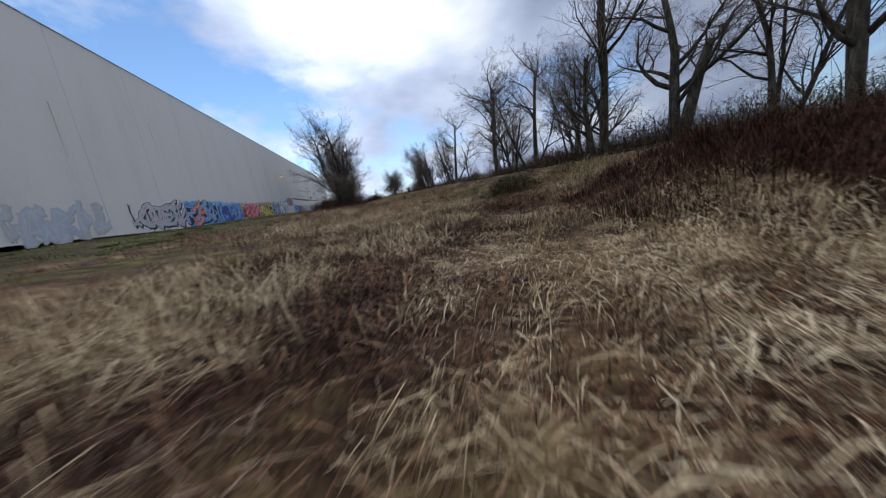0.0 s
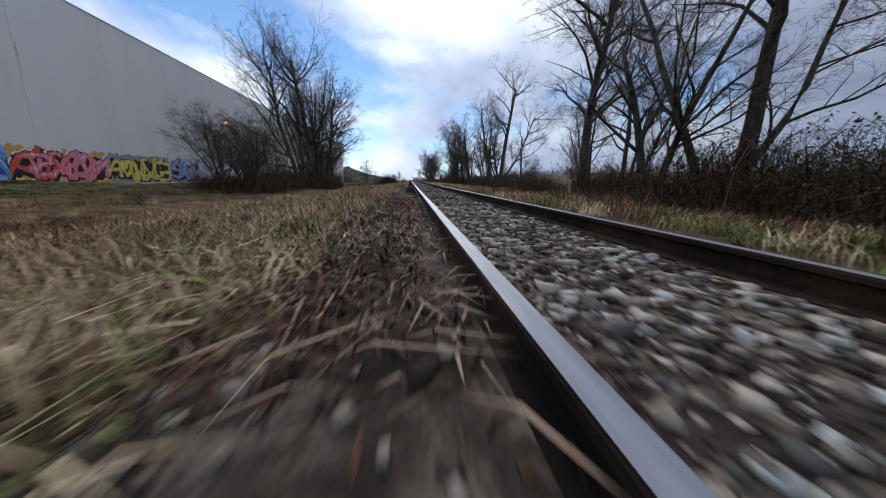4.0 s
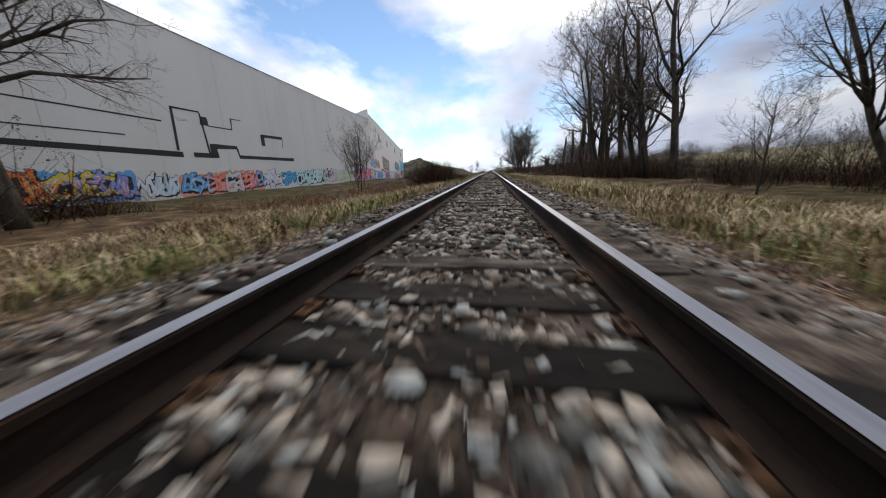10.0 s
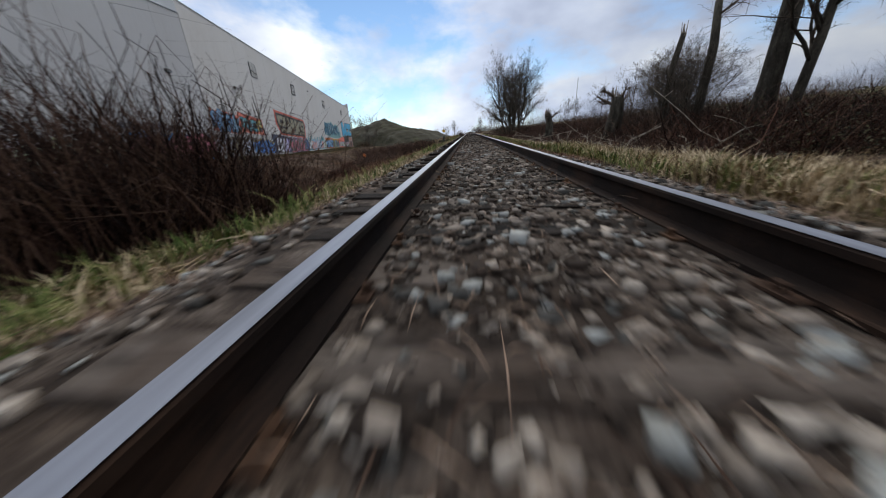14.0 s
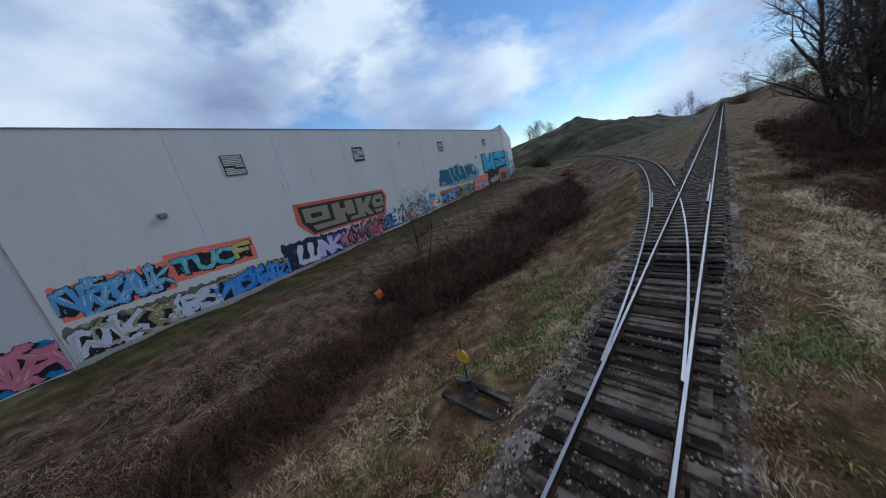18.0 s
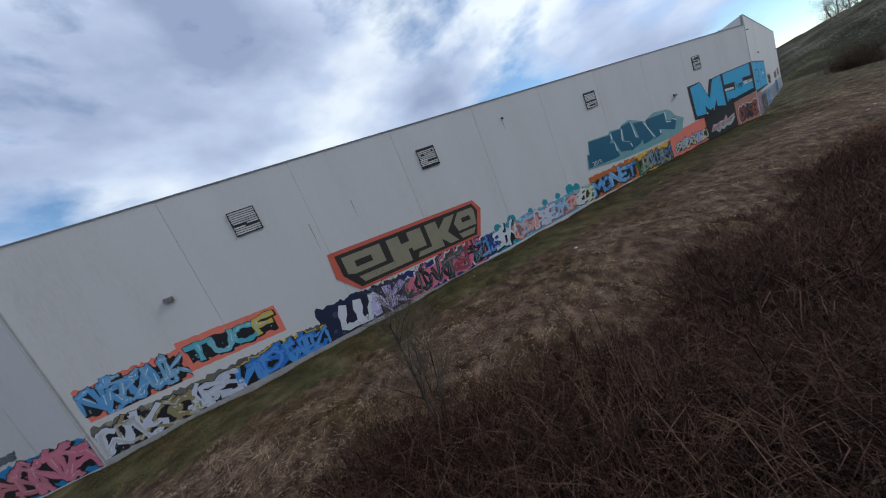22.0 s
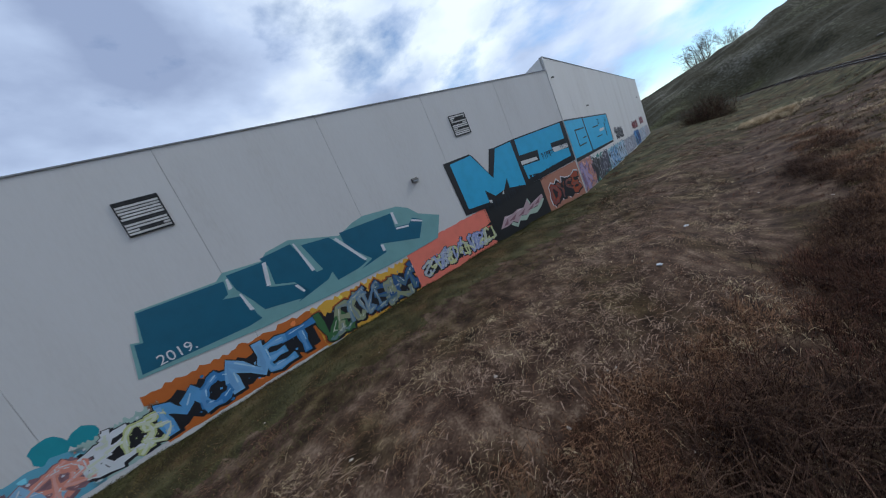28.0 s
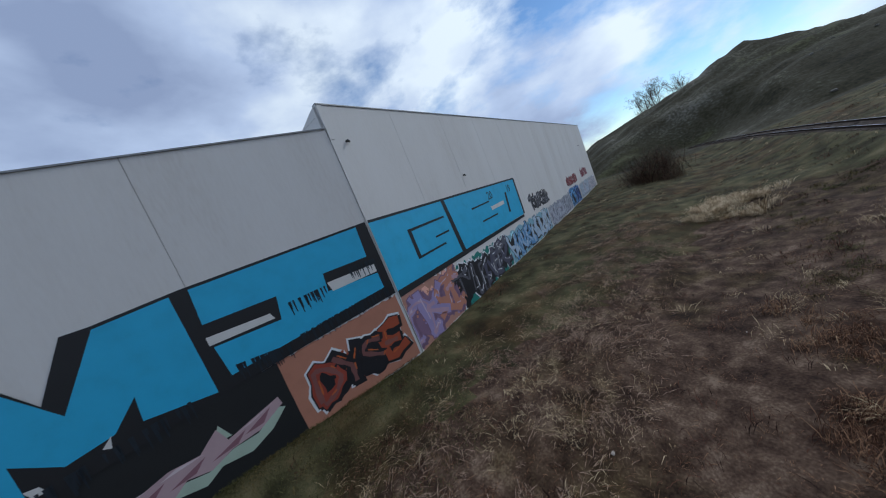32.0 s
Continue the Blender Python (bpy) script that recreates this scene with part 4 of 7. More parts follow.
    for _ in range(n * 5):
        a, b, s = r.uniform(x_lo, x_hi), r.uniform(y_lo, y_hi), r.uniform(0.015, 0.05) * high
        k = r.choice((3, 4, 5, 7))
        t = r.uniform(0, 6)
        shape(r.choice(chips), fr, at, [(min(1, max(0, a + s / asp * math.cos(t + 6.283 * i / k))), min(1.03, max(0.0, b + s * math.sin(t + 6.283 * i / k)))) for i in range(k)], 3.0 + r.uniform(0, 0.15))
    for g, c in zip(chips, fills):
        if g.f:
            tagged(part("splash", g, colour(c), ob), kind="stuff")
    return ob


def blocks(fr, at, polys, layer):
    g = Geo()
    for p in polys:
        shape(g, fr, at, p, layer)
    return g


def words(body, fr, u, z, size, col, parent, out=0.03, slant=0.0):
    """Lettering in the built-in face, laid on the wall."""
    cu = bpy.data.curves.new("lettering", "FONT")
    cu.body, cu.size = body, size
    tmp = bpy.data.objects.new("lettering", cu)
    scene.collection.objects.link(tmp)
    dg = bpy.context.evaluated_depsgraph_get()
    me = bpy.data.meshes.new_from_object(tmp.evaluated_get(dg))
    bpy.data.objects.remove(tmp)
    o = fr(u, z, out)
    ux, nz = (fr(u + 1, z, out) - o).normalized(), Vector((0, 0, 1))
    for v in me.vertices:
        x, y = v.co.x, v.co.y
        v.co = o + ux * (x + slant * y) + nz * y
    me.materials.clear()
    me.materials.append(colour(col))
    ob = new("lettering", me)
    ob.parent = parent
    return ob

# ---- the pieces, from the south ----
INK, SNOW = (0.012, 0.012, 0.016), (0.72, 0.74, 0.76)
SKYB, DEEP, TEAL, ORNG, PINK, SALM, YELL, PURP, KHAK, RED, GRN = (0.12, 0.36, 0.68), (0.02, 0.07, 0.3), (0.02, 0.33, 0.42), (0.75, 0.16, 0.03), (0.72, 0.2, 0.28), (0.88, 0.22, 0.15), (0.72, 0.5, 0.05), (0.25, 0.17, 0.5), (0.27, 0.24, 0.16), (0.62, 0.08, 0.05), (0.08, 0.25, 0.1)
PIECES = [
    # section, u0, u1, bottom at u0 and u1, top at u0 and u1, ground, halo, fills, line, shine, letters
    ("south", 6.5, 13.5, -4.3, -4.0, -1.7, -1.2, None, None, [(0.42, 0.48, 0.58), (0.46, 0.48, 0.52)], (0.5, 0.5, 0.52), (0.6, 0.6, 0.6), 4, "faded blue tags on the white wall"),
    ("south", 15.9, 23.6, -4.0, -3.85, -1.1, -0.9, None, SNOW, [(0.5, 0.5, 0.55), (0.4, 0.42, 0.5)], INK, RED, 4, "grey and red lettered piece on the white wall"),
    ("south", 23.8, 30.6, -3.85, -3.6, -0.8, -0.7, SKYB, None, [ORNG, (0.2, 0.3, 0.6), TEAL], INK, SNOW, 4, "blue and orange lettered piece"),
    ("south", 30.6, 38.3, -3.6, -3.5, -0.7, -0.7, (0.25, 0.42, 0.75), None, [DEEP, SKYB], (0.05, 0.07, 0.3), SNOW, 5, "blue lettered piece with dark outlines"),
    ("south", 38.4, 45.5, -3.5, -3.3, -0.7, -0.5, (0.62, 0.35, 0.08), SNOW, [RED, PINK], INK, SNOW, 4, "red and white lettered piece on orange"),
    ("south", 45.6, 52.6, -3.3, -3.1, -0.5, -0.2, (0.3, 0.28, 0.3), None, [YELL, (0.6, 0.55, 0.1)], INK, SNOW, 5, "yellow lettered piece with black outlines"),
    ("south", 52.8, 57.6, -3.1, -3.0, -0.4, 0.0, (0.35, 0.42, 0.55), None, [SKYB, (0.3, 0.3, 0.42)], INK, SNOW, 4, "blue grey lettered piece"),
    ("south", 57.8, 64.2, -3.2, -2.9, 0.1, 0.6, None, SKYB, [SNOW, (0.4, 0.55, 0.7)], INK, SNOW, 4, "white and blue lettered piece"),
    ("south", 64.3, 69.5, -0.9, -0.7, 1.0, 1.4, None, None, [(0.4, 0.15, 0.2), SKYB], INK, SNOW, 3, "small blue and maroon tag"),
    ("south", 70.0, 78.0, -2.9, -2.8, -0.6, -0.5, (0.08, 0.2, 0.5), None, [SKYB, DEEP], INK, SNOW, 5, "dark blue lettered piece"),
    ("south", 78.2, 84.9, -2.85, -2.7, -0.6, -0.4, SKYB, None, [ORNG, YELL, (0.25, 0.3, 0.7)], INK, SNOW, 5, "orange and blue bubble piece"),
    ("south", 85.0, 88.2, -2.7, -2.6, -0.5, -0.3, None, None, [SNOW, (0.5, 0.62, 0.75)], INK, SNOW, 2, "pale blue lettered piece"),
    ("south", 88.4, 98.4, -2.7, -2.2, -0.6, 0.2, (0.72, 0.32, 0.22), None, [SKYB, (0.45, 0.65, 0.7), SALM], INK, SNOW, 6, "blue lettered piece over salmon shapes"),
    ("south", 98.4, 101.4, -2.2, -2.0, 0.1, 0.3, None, None, [SKYB, SNOW], INK, SALM, 3, "blue block letters on salmon"),
    ("south", 101.6, 104.6, -1.9, -1.7, 0.2, 0.35, None, None, [(0.03, 0.35, 0.6), (0.03, 0.3, 0.55)], (0.01, 0.1, 0.25), SKYB, 3, "round bright blue letters"),
    ("south", 104.8, 111.6, -1.9, -1.6, 0.35, 0.75, (0.5, 0.68, 0.68), None, [(0.35, 0.62, 0.62), (0.55, 0.7, 0.72)], INK, SNOW, 5, "pale turquoise lettered piece"),
    ("south", 111.6, 114.2, -0.9, -0.7, 0.8, 0.9, None, None, [(0.05, 0.06, 0.2), INK], INK, PINK, 3, "small dark blue tag on the wall"),
    ("south", 111.5, 117.5, -1.6, -1.4, 0.6, 0.9, (0.62, 0.55, 0.62), None, [(0.6, 0.45, 0.55), (0.5, 0.6, 0.4)], (0.4, 0.35, 0.42), SNOW, 4, "washed-out pink and green tags"),
    ("south", 117.6, 121.6, -1.5, -1.3, 0.9, 1.0, (0.5, 0.62, 0.55), None, [(0.55, 0.6, 0.3), (0.65, 0.45, 0.5)], (0.3, 0.4, 0.35), SNOW, 4, "faded pastel lettered piece"),
    ("south", 122.2, 130.0, -1.1, -0.85, 1.6, 1.4, (0.02, 0.25, 0.55), None, [(0.6, 0.2, 0.24), PINK], INK, (0.8, 0.5, 0.5), 6, "pink letters with black outlines on blue"),
    ("south", 121.8, 126.6, 1.75, 1.7, 2.35, 2.3, None, None, [(0.1, 0.1, 0.12), (0.14, 0.14, 0.16)], (0.2, 0.2, 0.22), (0.3, 0.3, 0.32), 5, "thin black scrawled tag on the white wall"),
    ("north", 130.7, 136.0, 1.95, 1.75, 4.1, 3.95, SALM, None, [SKYB, (0.2, 0.42, 0.6)], INK, SNOW, 5, "light blue letters on an orange cloud"),
    ("north", 136.0, 142.0, 2.1, 1.85, 4.3, 3.9, SALM, None, [(0.1, 0.45, 0.55), (0.2, 0.52, 0.6), (0.14, 0.42, 0.45), YELL], INK, SNOW, 4, "turquoise and yellow letters on orange", (0.06, 0.94, 0.12, 0.86), "TUCF"),
    ("north", 130.5, 138.2, -0.85, -0.95, 1.6, 1.3, (0.16, 0.15, 0.12), None, [(0.62, 0.65, 0.75), (0.3, 0.25, 0.12), (0.55, 0.58, 0.68)], INK, SNOW, 5, "silver and bronze letters on dark grey"),
    ("north", 138.0, 144.4, -0.95, -0.9, 1.35, 1.1, (0.12, 0.11, 0.1), YELL, [(0.03, 0.2, 0.65), (0.08, 0.32, 0.75)], INK, SKYB, 5, "bright blue letters with a yellow edge"),
    ("north", 144.2, 151.4, -0.9, -0.85, 2.2, 1.8, (0.015, 0.022, 0.06), None, [SNOW, (0.6, 0.56, 0.78), (0.42, 0.34, 0.7)], (0.02, 0.015, 0.05), SNOW, 4, "white and lilac letters on dark blue", (0.2, 0.93, 0.1, 0.9), "LUNK"),
    ("north", 151.0, 159.4, -0.8, -0.5, 1.7, 2.2, (0.02, 0.03, 0.16), SNOW, [INK, (0.03, 0.012, 0.02), (0.03, 0.1, 0.07), (0.4, 0.05, 0.08), INK], PINK, (0.05, 0.45, 0.5), 7, "pink, black and green wild letters"),
    ("north", 158.6, 161.0, -0.4, -0.4, 1.7, 1.6, (0.03, 0.06, 0.25), None, [SKYB, DEEP], INK, SNOW, 3, "small blue tags on navy"),
    ("north", 160.6, 163.4, -0.5, -0.4, 1.6, 2.0, TEAL, None, [SNOW, (0.65, 0.7, 0.72)], INK, SNOW, 3, "white figure shapes on teal"),
    ("north", 163.0, 172.0, -0.4, -0.2, 1.75, 1.8, (0.14, 0.42, 0.56), None, [(0.75, 0.42, 0.38), (0.66, 0.66, 0.72), (0.3, 0.52, 0.72), (0.75, 0.3, 0.22)], (0.3, 0.16, 0.18), SNOW, 8, "long teal piece with salmon and white letters"),
    ("north", 171.6, 174.6, -0.2, -0.1, 1.7, 1.9, (0.4, 0.55, 0.5), None, [SNOW, (0.55, 0.6, 0.25)], INK, SNOW, 3, "white and lime letters on teal"),
    ("north", 174.2, 182.0, -0.2, -0.1, 2.35, 2.35, (0.55, 0.14, 0.02), None, [(0.05, 0.22, 0.5), (0.12, 0.36, 0.66), (0.22, 0.46, 0.72)], INK, (0.45, 0.66, 0.8), 5, "blue letters with black edges on orange", (0.04, 0.97, 0.06, 0.86), "MONET"),
    ("north", 182.0, 189.0, -0.2, -0.3, 2.3, 2.3, (0.75, 0.42, 0.05), (0.4, 0.09, 0.015), [(0.05, 0.15, 0.05), (0.14, 0.24, 0.36), (0.3, 0.33, 0.2), (0.03, 0.1, 0.25)], INK, (0.6, 0.62, 0.5), 6, "green and blue letters with spikes on yellow", (0.06, 0.92, 0.1, 0.84)),
    ("north", 189.0, 197.2, -0.3, -0.25, 2.85, 3.1, SALM, None, [(0.4, 0.45, 0.55), (0.6, 0.62, 0.3), (0.3, 0.35, 0.6)], INK, SNOW, 6, "silver and yellow letters on salmon", (0.1, 0.97, 0.16, 0.58)),
    ("north", 204.9, 211.2, -0.4, -0.45, 3.2, 3.3, (0.45, 0.2, 0.13), SNOW, [INK, (0.3, 0.05, 0.03), INK, (0.35, 0.07, 0.03)], INK, (0.5, 0.12, 0.03), 5, "black and rust letters with a white edge on salmon", (0.14, 0.92, 0.14, 0.72), "DYSE"),
    ("wing", 0.1, 5.8, -0.5, -0.45, 3.2, 2.9, (0.42, 0.22, 0.17), None, [(0.3, 0.25, 0.45), (0.45, 0.2, 0.14)], (0.2, 0.12, 0.2), (0.5, 0.4, 0.5), 2, "purple shading on salmon"),
    ("wing", 5.0, 15.0, -0.6, -0.6, 2.6, 2.4, (0.02, 0.2, 0.17), SNOW, [INK, (0.08, 0.08, 0.12)], INK, SNOW, 6, "black letters with white edges on green"),
    ("wing", 15.2, 30.0, -0.7, -0.9, 2.3, 2.0, (0.25, 0.45, 0.55), None, [(0.12, 0.3, 0.55), (0.45, 0.55, 0.65)], INK, SNOW, 9, "row of blue grey tags"),
    ("wing", 24.5, 32.5, 2.6, 2.5, 4.7, 4.4, None, None, [(0.08, 0.08, 0.1), INK], INK, SNOW, 6, "black scrawled tags on the white wall"),
    ("wing", 30.5, 44.0, -0.9, -1.0, 1.9, 1.7, (0.36, 0.38, 0.42), None, [(0.4, 0.42, 0.5), (0.3, 0.33, 0.4)], (0.2, 0.2, 0.25), SNOW, 7, "grey tags over grey paint"),
    ("wing", 44.5, 53.0, -1.0, -1.1, 2.2, 2.0, (0.1, 0.25, 0.5), None, [SKYB, DEEP], INK, SNOW, 5, "blue lettered piece with black outlines"),
    ("wing", 45.0, 54.0, 2.6, 2.5, 4.4, 4.3, None, None, [(0.3, 0.03, 0.04), (0.2, 0.02, 0.03)], INK, SNOW, 4, "dark red letters on the white wall"),
    ("wing", 59.0, 66.5, 2.7, 2.6, 4.6, 4.5, None, None, [(0.25, 0.05, 0.08), (0.3, 0.1, 0.12)], (0.15, 0.02, 0.05), SNOW, 3, "dark red tag on the white wall"),
    ("wing", 54.0, 73.0, -1.1, -1.2, 1.8, 1.6, (0.4, 0.45, 0.5), None, [(0.4, 0.5, 0.62), (0.5, 0.45, 0.5)], (0.3, 0.35, 0.42), SNOW, 8, "row of pale blue tags on grey"),
]
for i, (kind, u0, u1, b0, b1, t0, t1, bg, halo, fills, line, shine, n, label, *band) in enumerate(PIECES):
    wild(section(kind), (u0, b0), (u1, b1), (u1, t1), (u0, t0), bg, halo, fills, line, shine, n, 40 + i, label, *band)

# dark teal roller letters on pale teal, laid out as (metres along, height)
flat = lambda a, b: (a, b)


def lettered(label, layers, fr=None):
    """layers: (part name, outlines, colour, label, layer); each outline is a part of its own."""
    ob = thing("graffiti", (0, 0, 0), label, "graffiti", "painted pieces on the warehouse")
    for name, polys, col, lab, layer in layers:
        for p in polys:
            g = Geo()
            shape(g, fr or fn, flat, p, layer)
            part(name, g, colour(col), ob, lab)
    return ob


_r = random.Random(8)
lettered("round teal bubbles painted over the long piece", [("bubble", [[(u + rad * math.cos(k * 0.4488) * _r.uniform(0.9, 1.1), z + rad * math.sin(k * 0.4488) * _r.uniform(0.9, 1.1)) for k in range(14)] for u, z, rad in ((161.4, 1.75, 0.42), (163.2, 1.9, 0.5), (165.6, 1.9, 0.3), (167.6, 2.0, 0.36), (169.4, 2.05, 0.34), (171.2, 2.15, 0.55), (172.2, 2.0, 0.45))], (0.02, 0.3, 0.36), "", 0.6)])

# the tall block letters in a red frame
at = corners((146.7, 2.05), (160.3, 1.75), (160.3, 5.2), (146.7, 5.75))
laid = lambda *polys: [[at(a, b) for a, b in p] for p in polys]
SOOT, KHAKI = (0.03, 0.025, 0.022), (0.3, 0.27, 0.18)
lettered("tall khaki block letters on black inside a red frame", [
    ("frame", laid([(0, 1), (0.97, 1), (1.01, 0.72), (0.94, 0.03), (0.09, 0.02), (-0.01, 0.45)]), (0.66, 0.13, 0.08), "red frame", 6),
    ("ground_coat", laid([(0.03, 0.91), (0.957, 0.92), (0.98, 0.7), (0.918, 0.09), (0.1, 0.08), (0.032, 0.45)]), SOOT, "", 7),
    ("letter", laid(
        [(0.06, 0.45), (0.06, 0.83), (0.29, 0.83), (0.29, 0.4), (0.1, 0.4)], [(0.11, 0.31), (0.13, 0.16), (0.44, 0.16), (0.44, 0.31)],
        [(0.33, 0.31), (0.44, 0.31), (0.44, 0.45), (0.41, 0.62), (0.41, 0.83), (0.33, 0.83)], [(0.41, 0.62), (0.44, 0.45), (0.47, 0.45), (0.47, 0.62)], [(0.465, 0.36), (0.56, 0.36), (0.56, 0.83), (0.465, 0.83)],
        [(0.48, 0.16), (0.67, 0.16), (0.67, 0.28), (0.5, 0.28)], [(0.59, 0.28), (0.67, 0.28), (0.67, 0.83), (0.59, 0.83)], [(0.67, 0.46), (0.725, 0.46), (0.81, 0.83), (0.735, 0.83), (0.67, 0.6)], [(0.67, 0.46), (0.67, 0.36), (0.715, 0.16), (0.78, 0.16), (0.725, 0.46)],
        [(0.8, 0.37), (0.94, 0.37), (0.955, 0.72), (0.945, 0.83), (0.835, 0.83), (0.785, 0.6)], [(0.81, 0.16), (0.9, 0.16), (0.925, 0.3), (0.795, 0.3)]), KHAKI, "khaki letter", 8),
    ("slot", laid([(0.12, 0.53), (0.22, 0.53), (0.22, 0.67), (0.12, 0.67)], [(0.845, 0.54), (0.91, 0.54), (0.91, 0.66), (0.845, 0.66)]), SOOT, "", 9)])

m = lettered("large dark teal roller letters edged with pale teal", [
    ("edge", [[(174.9, 4.81), (175.2, 4.70), (175.6, 6.10), (178.8, 5.95), (179.2, 6.26), (181.0, 6.06), (181.4, 6.41), (182.7, 6.60), (185.4, 5.70), (186.5, 6.13), (187.3, 6.29), (189.8, 6.03), (190.6, 5.62), (191.2, 4.95), (192.8, 4.20), (191.9, 2.65), (188.8, 2.5), (184.5, 2.5), (179.7, 2.64), (174.5, 3.15)]], (0.2, 0.4, 0.4), "pale teal edge", 6),
    ("letter", [
        [(175.6, 6.01), (179.1, 5.83), (179.0, 5.11), (178.7, 4.96), (179.5, 4.72), (179.7, 3.47), (179.8, 3.15), (179.1, 3.07), (174.7, 3.27), (175.0, 4.68), (175.3, 4.61)],
        [(179.3, 6.05), (181.1, 5.99), (180.8, 4.54), (182.2, 4.00), (182.5, 3.31), (182.1, 3.12), (180.1, 3.52), (179.8, 4.30), (179.4, 5.15)],
        [(181.0, 6.21), (182.7, 6.34), (183.3, 4.18), (183.7, 4.18), (183.2, 6.04), (184.8, 5.84), (186.3, 3.43), (185.6, 3.25), (184.2, 3.16), (184.1, 3.80), (183.7, 3.47), (181.7, 3.03), (182.4, 3.44), (182.0, 4.20), (181.1, 4.55), (181.2, 5.68)],
        [(185.5, 5.85), (189.2, 5.74), (189.1, 4.72), (190.2, 4.54), (190.6, 4.85), (191.3, 4.43), (190.5, 3.25), (188.7, 3.78), (187.6, 4.11), (187.8, 3.41), (185.8, 3.13), (186.7, 3.44), (185.5, 4.90)],
    ], (0.008, 0.12, 0.2), "dark teal letter", 7),
    ("highlight", [
        [(179.2, 5.86), (179.3, 5.87), (179.3, 5.32), (179.1, 5.29)],
        [(179.4, 4.88), (179.5, 4.86), (179.7, 3.77), (179.5, 3.82)],
        [(181.0, 5.93), (181.2, 5.93), (180.9, 4.60), (180.7, 4.65)],
        [(181.9, 4.01), (182.1, 4.01), (182.3, 3.49), (182.2, 3.43)],
        [(182.8, 6.31), (182.9, 6.29), (183.3, 4.35), (183.1, 4.36)],
        [(185.0, 5.61), (185.2, 5.64), (186.4, 3.57), (186.2, 3.55)],
        [(189.2, 5.78), (189.4, 5.76), (189.4, 4.87), (189.2, 4.91)],
        [(189.1, 4.66), (190.1, 4.50), (190.1, 4.35), (189.1, 4.54)],
        [(190.5, 4.77), (191.3, 4.39), (191.2, 4.29), (190.4, 4.66)],
        [(187.6, 4.02), (187.8, 3.99), (187.8, 3.55), (187.6, 3.55)],
    ], SNOW, "", 8)])
words("2019.", fn, 175.35, 3.28, 0.72, SNOW, m, 0.045)

# a spiky pink shape on the black ground under the sky blue letters
lettered("dusty pink spiky lettering with pale green edges on black", [
    ("ground_coat", [[(197.0, -0.3), (204.9, -0.35), (204.9, 3.2), (197.0, 3.05)]], (0.012, 0.013, 0.014), "", 1),
    ("edge", [[(199.3, 0.62), (200.0, 0.12), (200.5, 0.55), (201.3, 0.3), (201.9, 0.62), (202.9, 0.42), (203.8, 0.75), (204.5, 1.3), (204.2, 1.5), (203.3, 0.95), (202.4, 0.98), (201.5, 0.72), (200.8, 0.92), (200.1, 0.45), (199.6, 0.8)], [(202.0, 1.55), (202.3, 2.15), (202.55, 1.5)]], (0.42, 0.52, 0.42), "pale green edge", 2),
    ("letter", [[(198.0, 0.72), (198.9, 1.6), (199.7, 1.42), (200.6, 1.62), (201.5, 1.5), (202.2, 2.05), (202.4, 1.42), (203.2, 1.6), (204.4, 1.85), (204.45, 1.5), (203.4, 1.02), (202.4, 1.0), (201.6, 0.72), (200.9, 0.95), (200.2, 0.48), (199.7, 0.82), (198.9, 0.66)]], (0.48, 0.34, 0.36), "", 3),
    ("shading", [[(199.2, 1.0), (200.4, 1.35), (199.9, 0.92)], [(200.4, 0.95), (201.6, 1.35), (201.2, 0.98)], [(201.7, 1.0), (203.0, 1.4), (202.6, 1.05)], [(202.9, 1.2), (204.0, 1.65), (203.6, 1.2)], [(198.4, 0.8), (199.2, 1.3), (199.0, 0.82)]], (0.25, 0.12, 0.15), "", 4),
    ("highlight", [[(198.7, 1.35), (200.0, 1.45), (199.0, 1.5)], [(200.3, 1.42), (201.6, 1.46), (200.8, 1.56)], [(202.6, 1.42), (204.2, 1.76), (203.2, 1.5)]], (0.66, 0.56, 0.58), "", 4),
    ("scribble", [[(196.3, 0.6), (197.0, 1.5), (197.7, 1.2), (197.9, 0.4), (197.2, 0.0)], [(196.6, 1.6), (197.5, 1.9), (197.9, 1.4)]], (0.01, 0.01, 0.011), "black scribble", 2.2)])

# sky blue block letters with black edges, round the corner of the wing
BLUE = (0.045, 0.42, 0.69)
m = lettered("huge sky blue roller letters with dripping black edges", [
    ("edge", [[(194.9, 7.67), (197.7, 7.73), (198.0, 7.48), (199.0, 5.69), (200.0, 7.57), (200.7, 7.55), (203.1, 7.70), (211.3, 7.77), (211.3, 4.05), (211.3, 3.40), (203.4, 3.17), (199.4, 2.92), (197.3, 3.00), (195.1, 3.19)]], (0.012, 0.012, 0.014), "black edge", 6),
    ("letter", [
        [(195.5, 7.47), (197.8, 7.59), (199.3, 5.10), (200.7, 7.43), (202.8, 7.56), (202.8, 3.32), (200.7, 3.73), (200.8, 4.66), (200.0, 3.78), (198.8, 3.62), (197.9, 4.43), (197.9, 3.35), (195.8, 3.54), (195.6, 3.60)],
        [(203.4, 7.58), (210.7, 7.65), (210.6, 5.96), (208.2, 6.04), (208.1, 5.12), (210.8, 4.89), (210.8, 3.98), (203.4, 3.67), (203.3, 5.04), (205.8, 4.87), (206.0, 5.94), (203.3, 6.06)],
    ], BLUE, "sky blue letter", 7),
    ("gap", [
        [(203.2, 5.52), (205.5, 5.34), (205.6, 5.04), (203.2, 5.15)],
        [(208.2, 5.54), (210.8, 5.43), (210.8, 4.98), (208.3, 5.03)],
        [(199.6, 3.52), (199.9, 3.80), (199.8, 3.40)],
        [(197.9, 3.52), (198.2, 3.46), (198.3, 3.19), (198.0, 3.21)],
    ], (0.66, 0.65, 0.63), "", 8)])
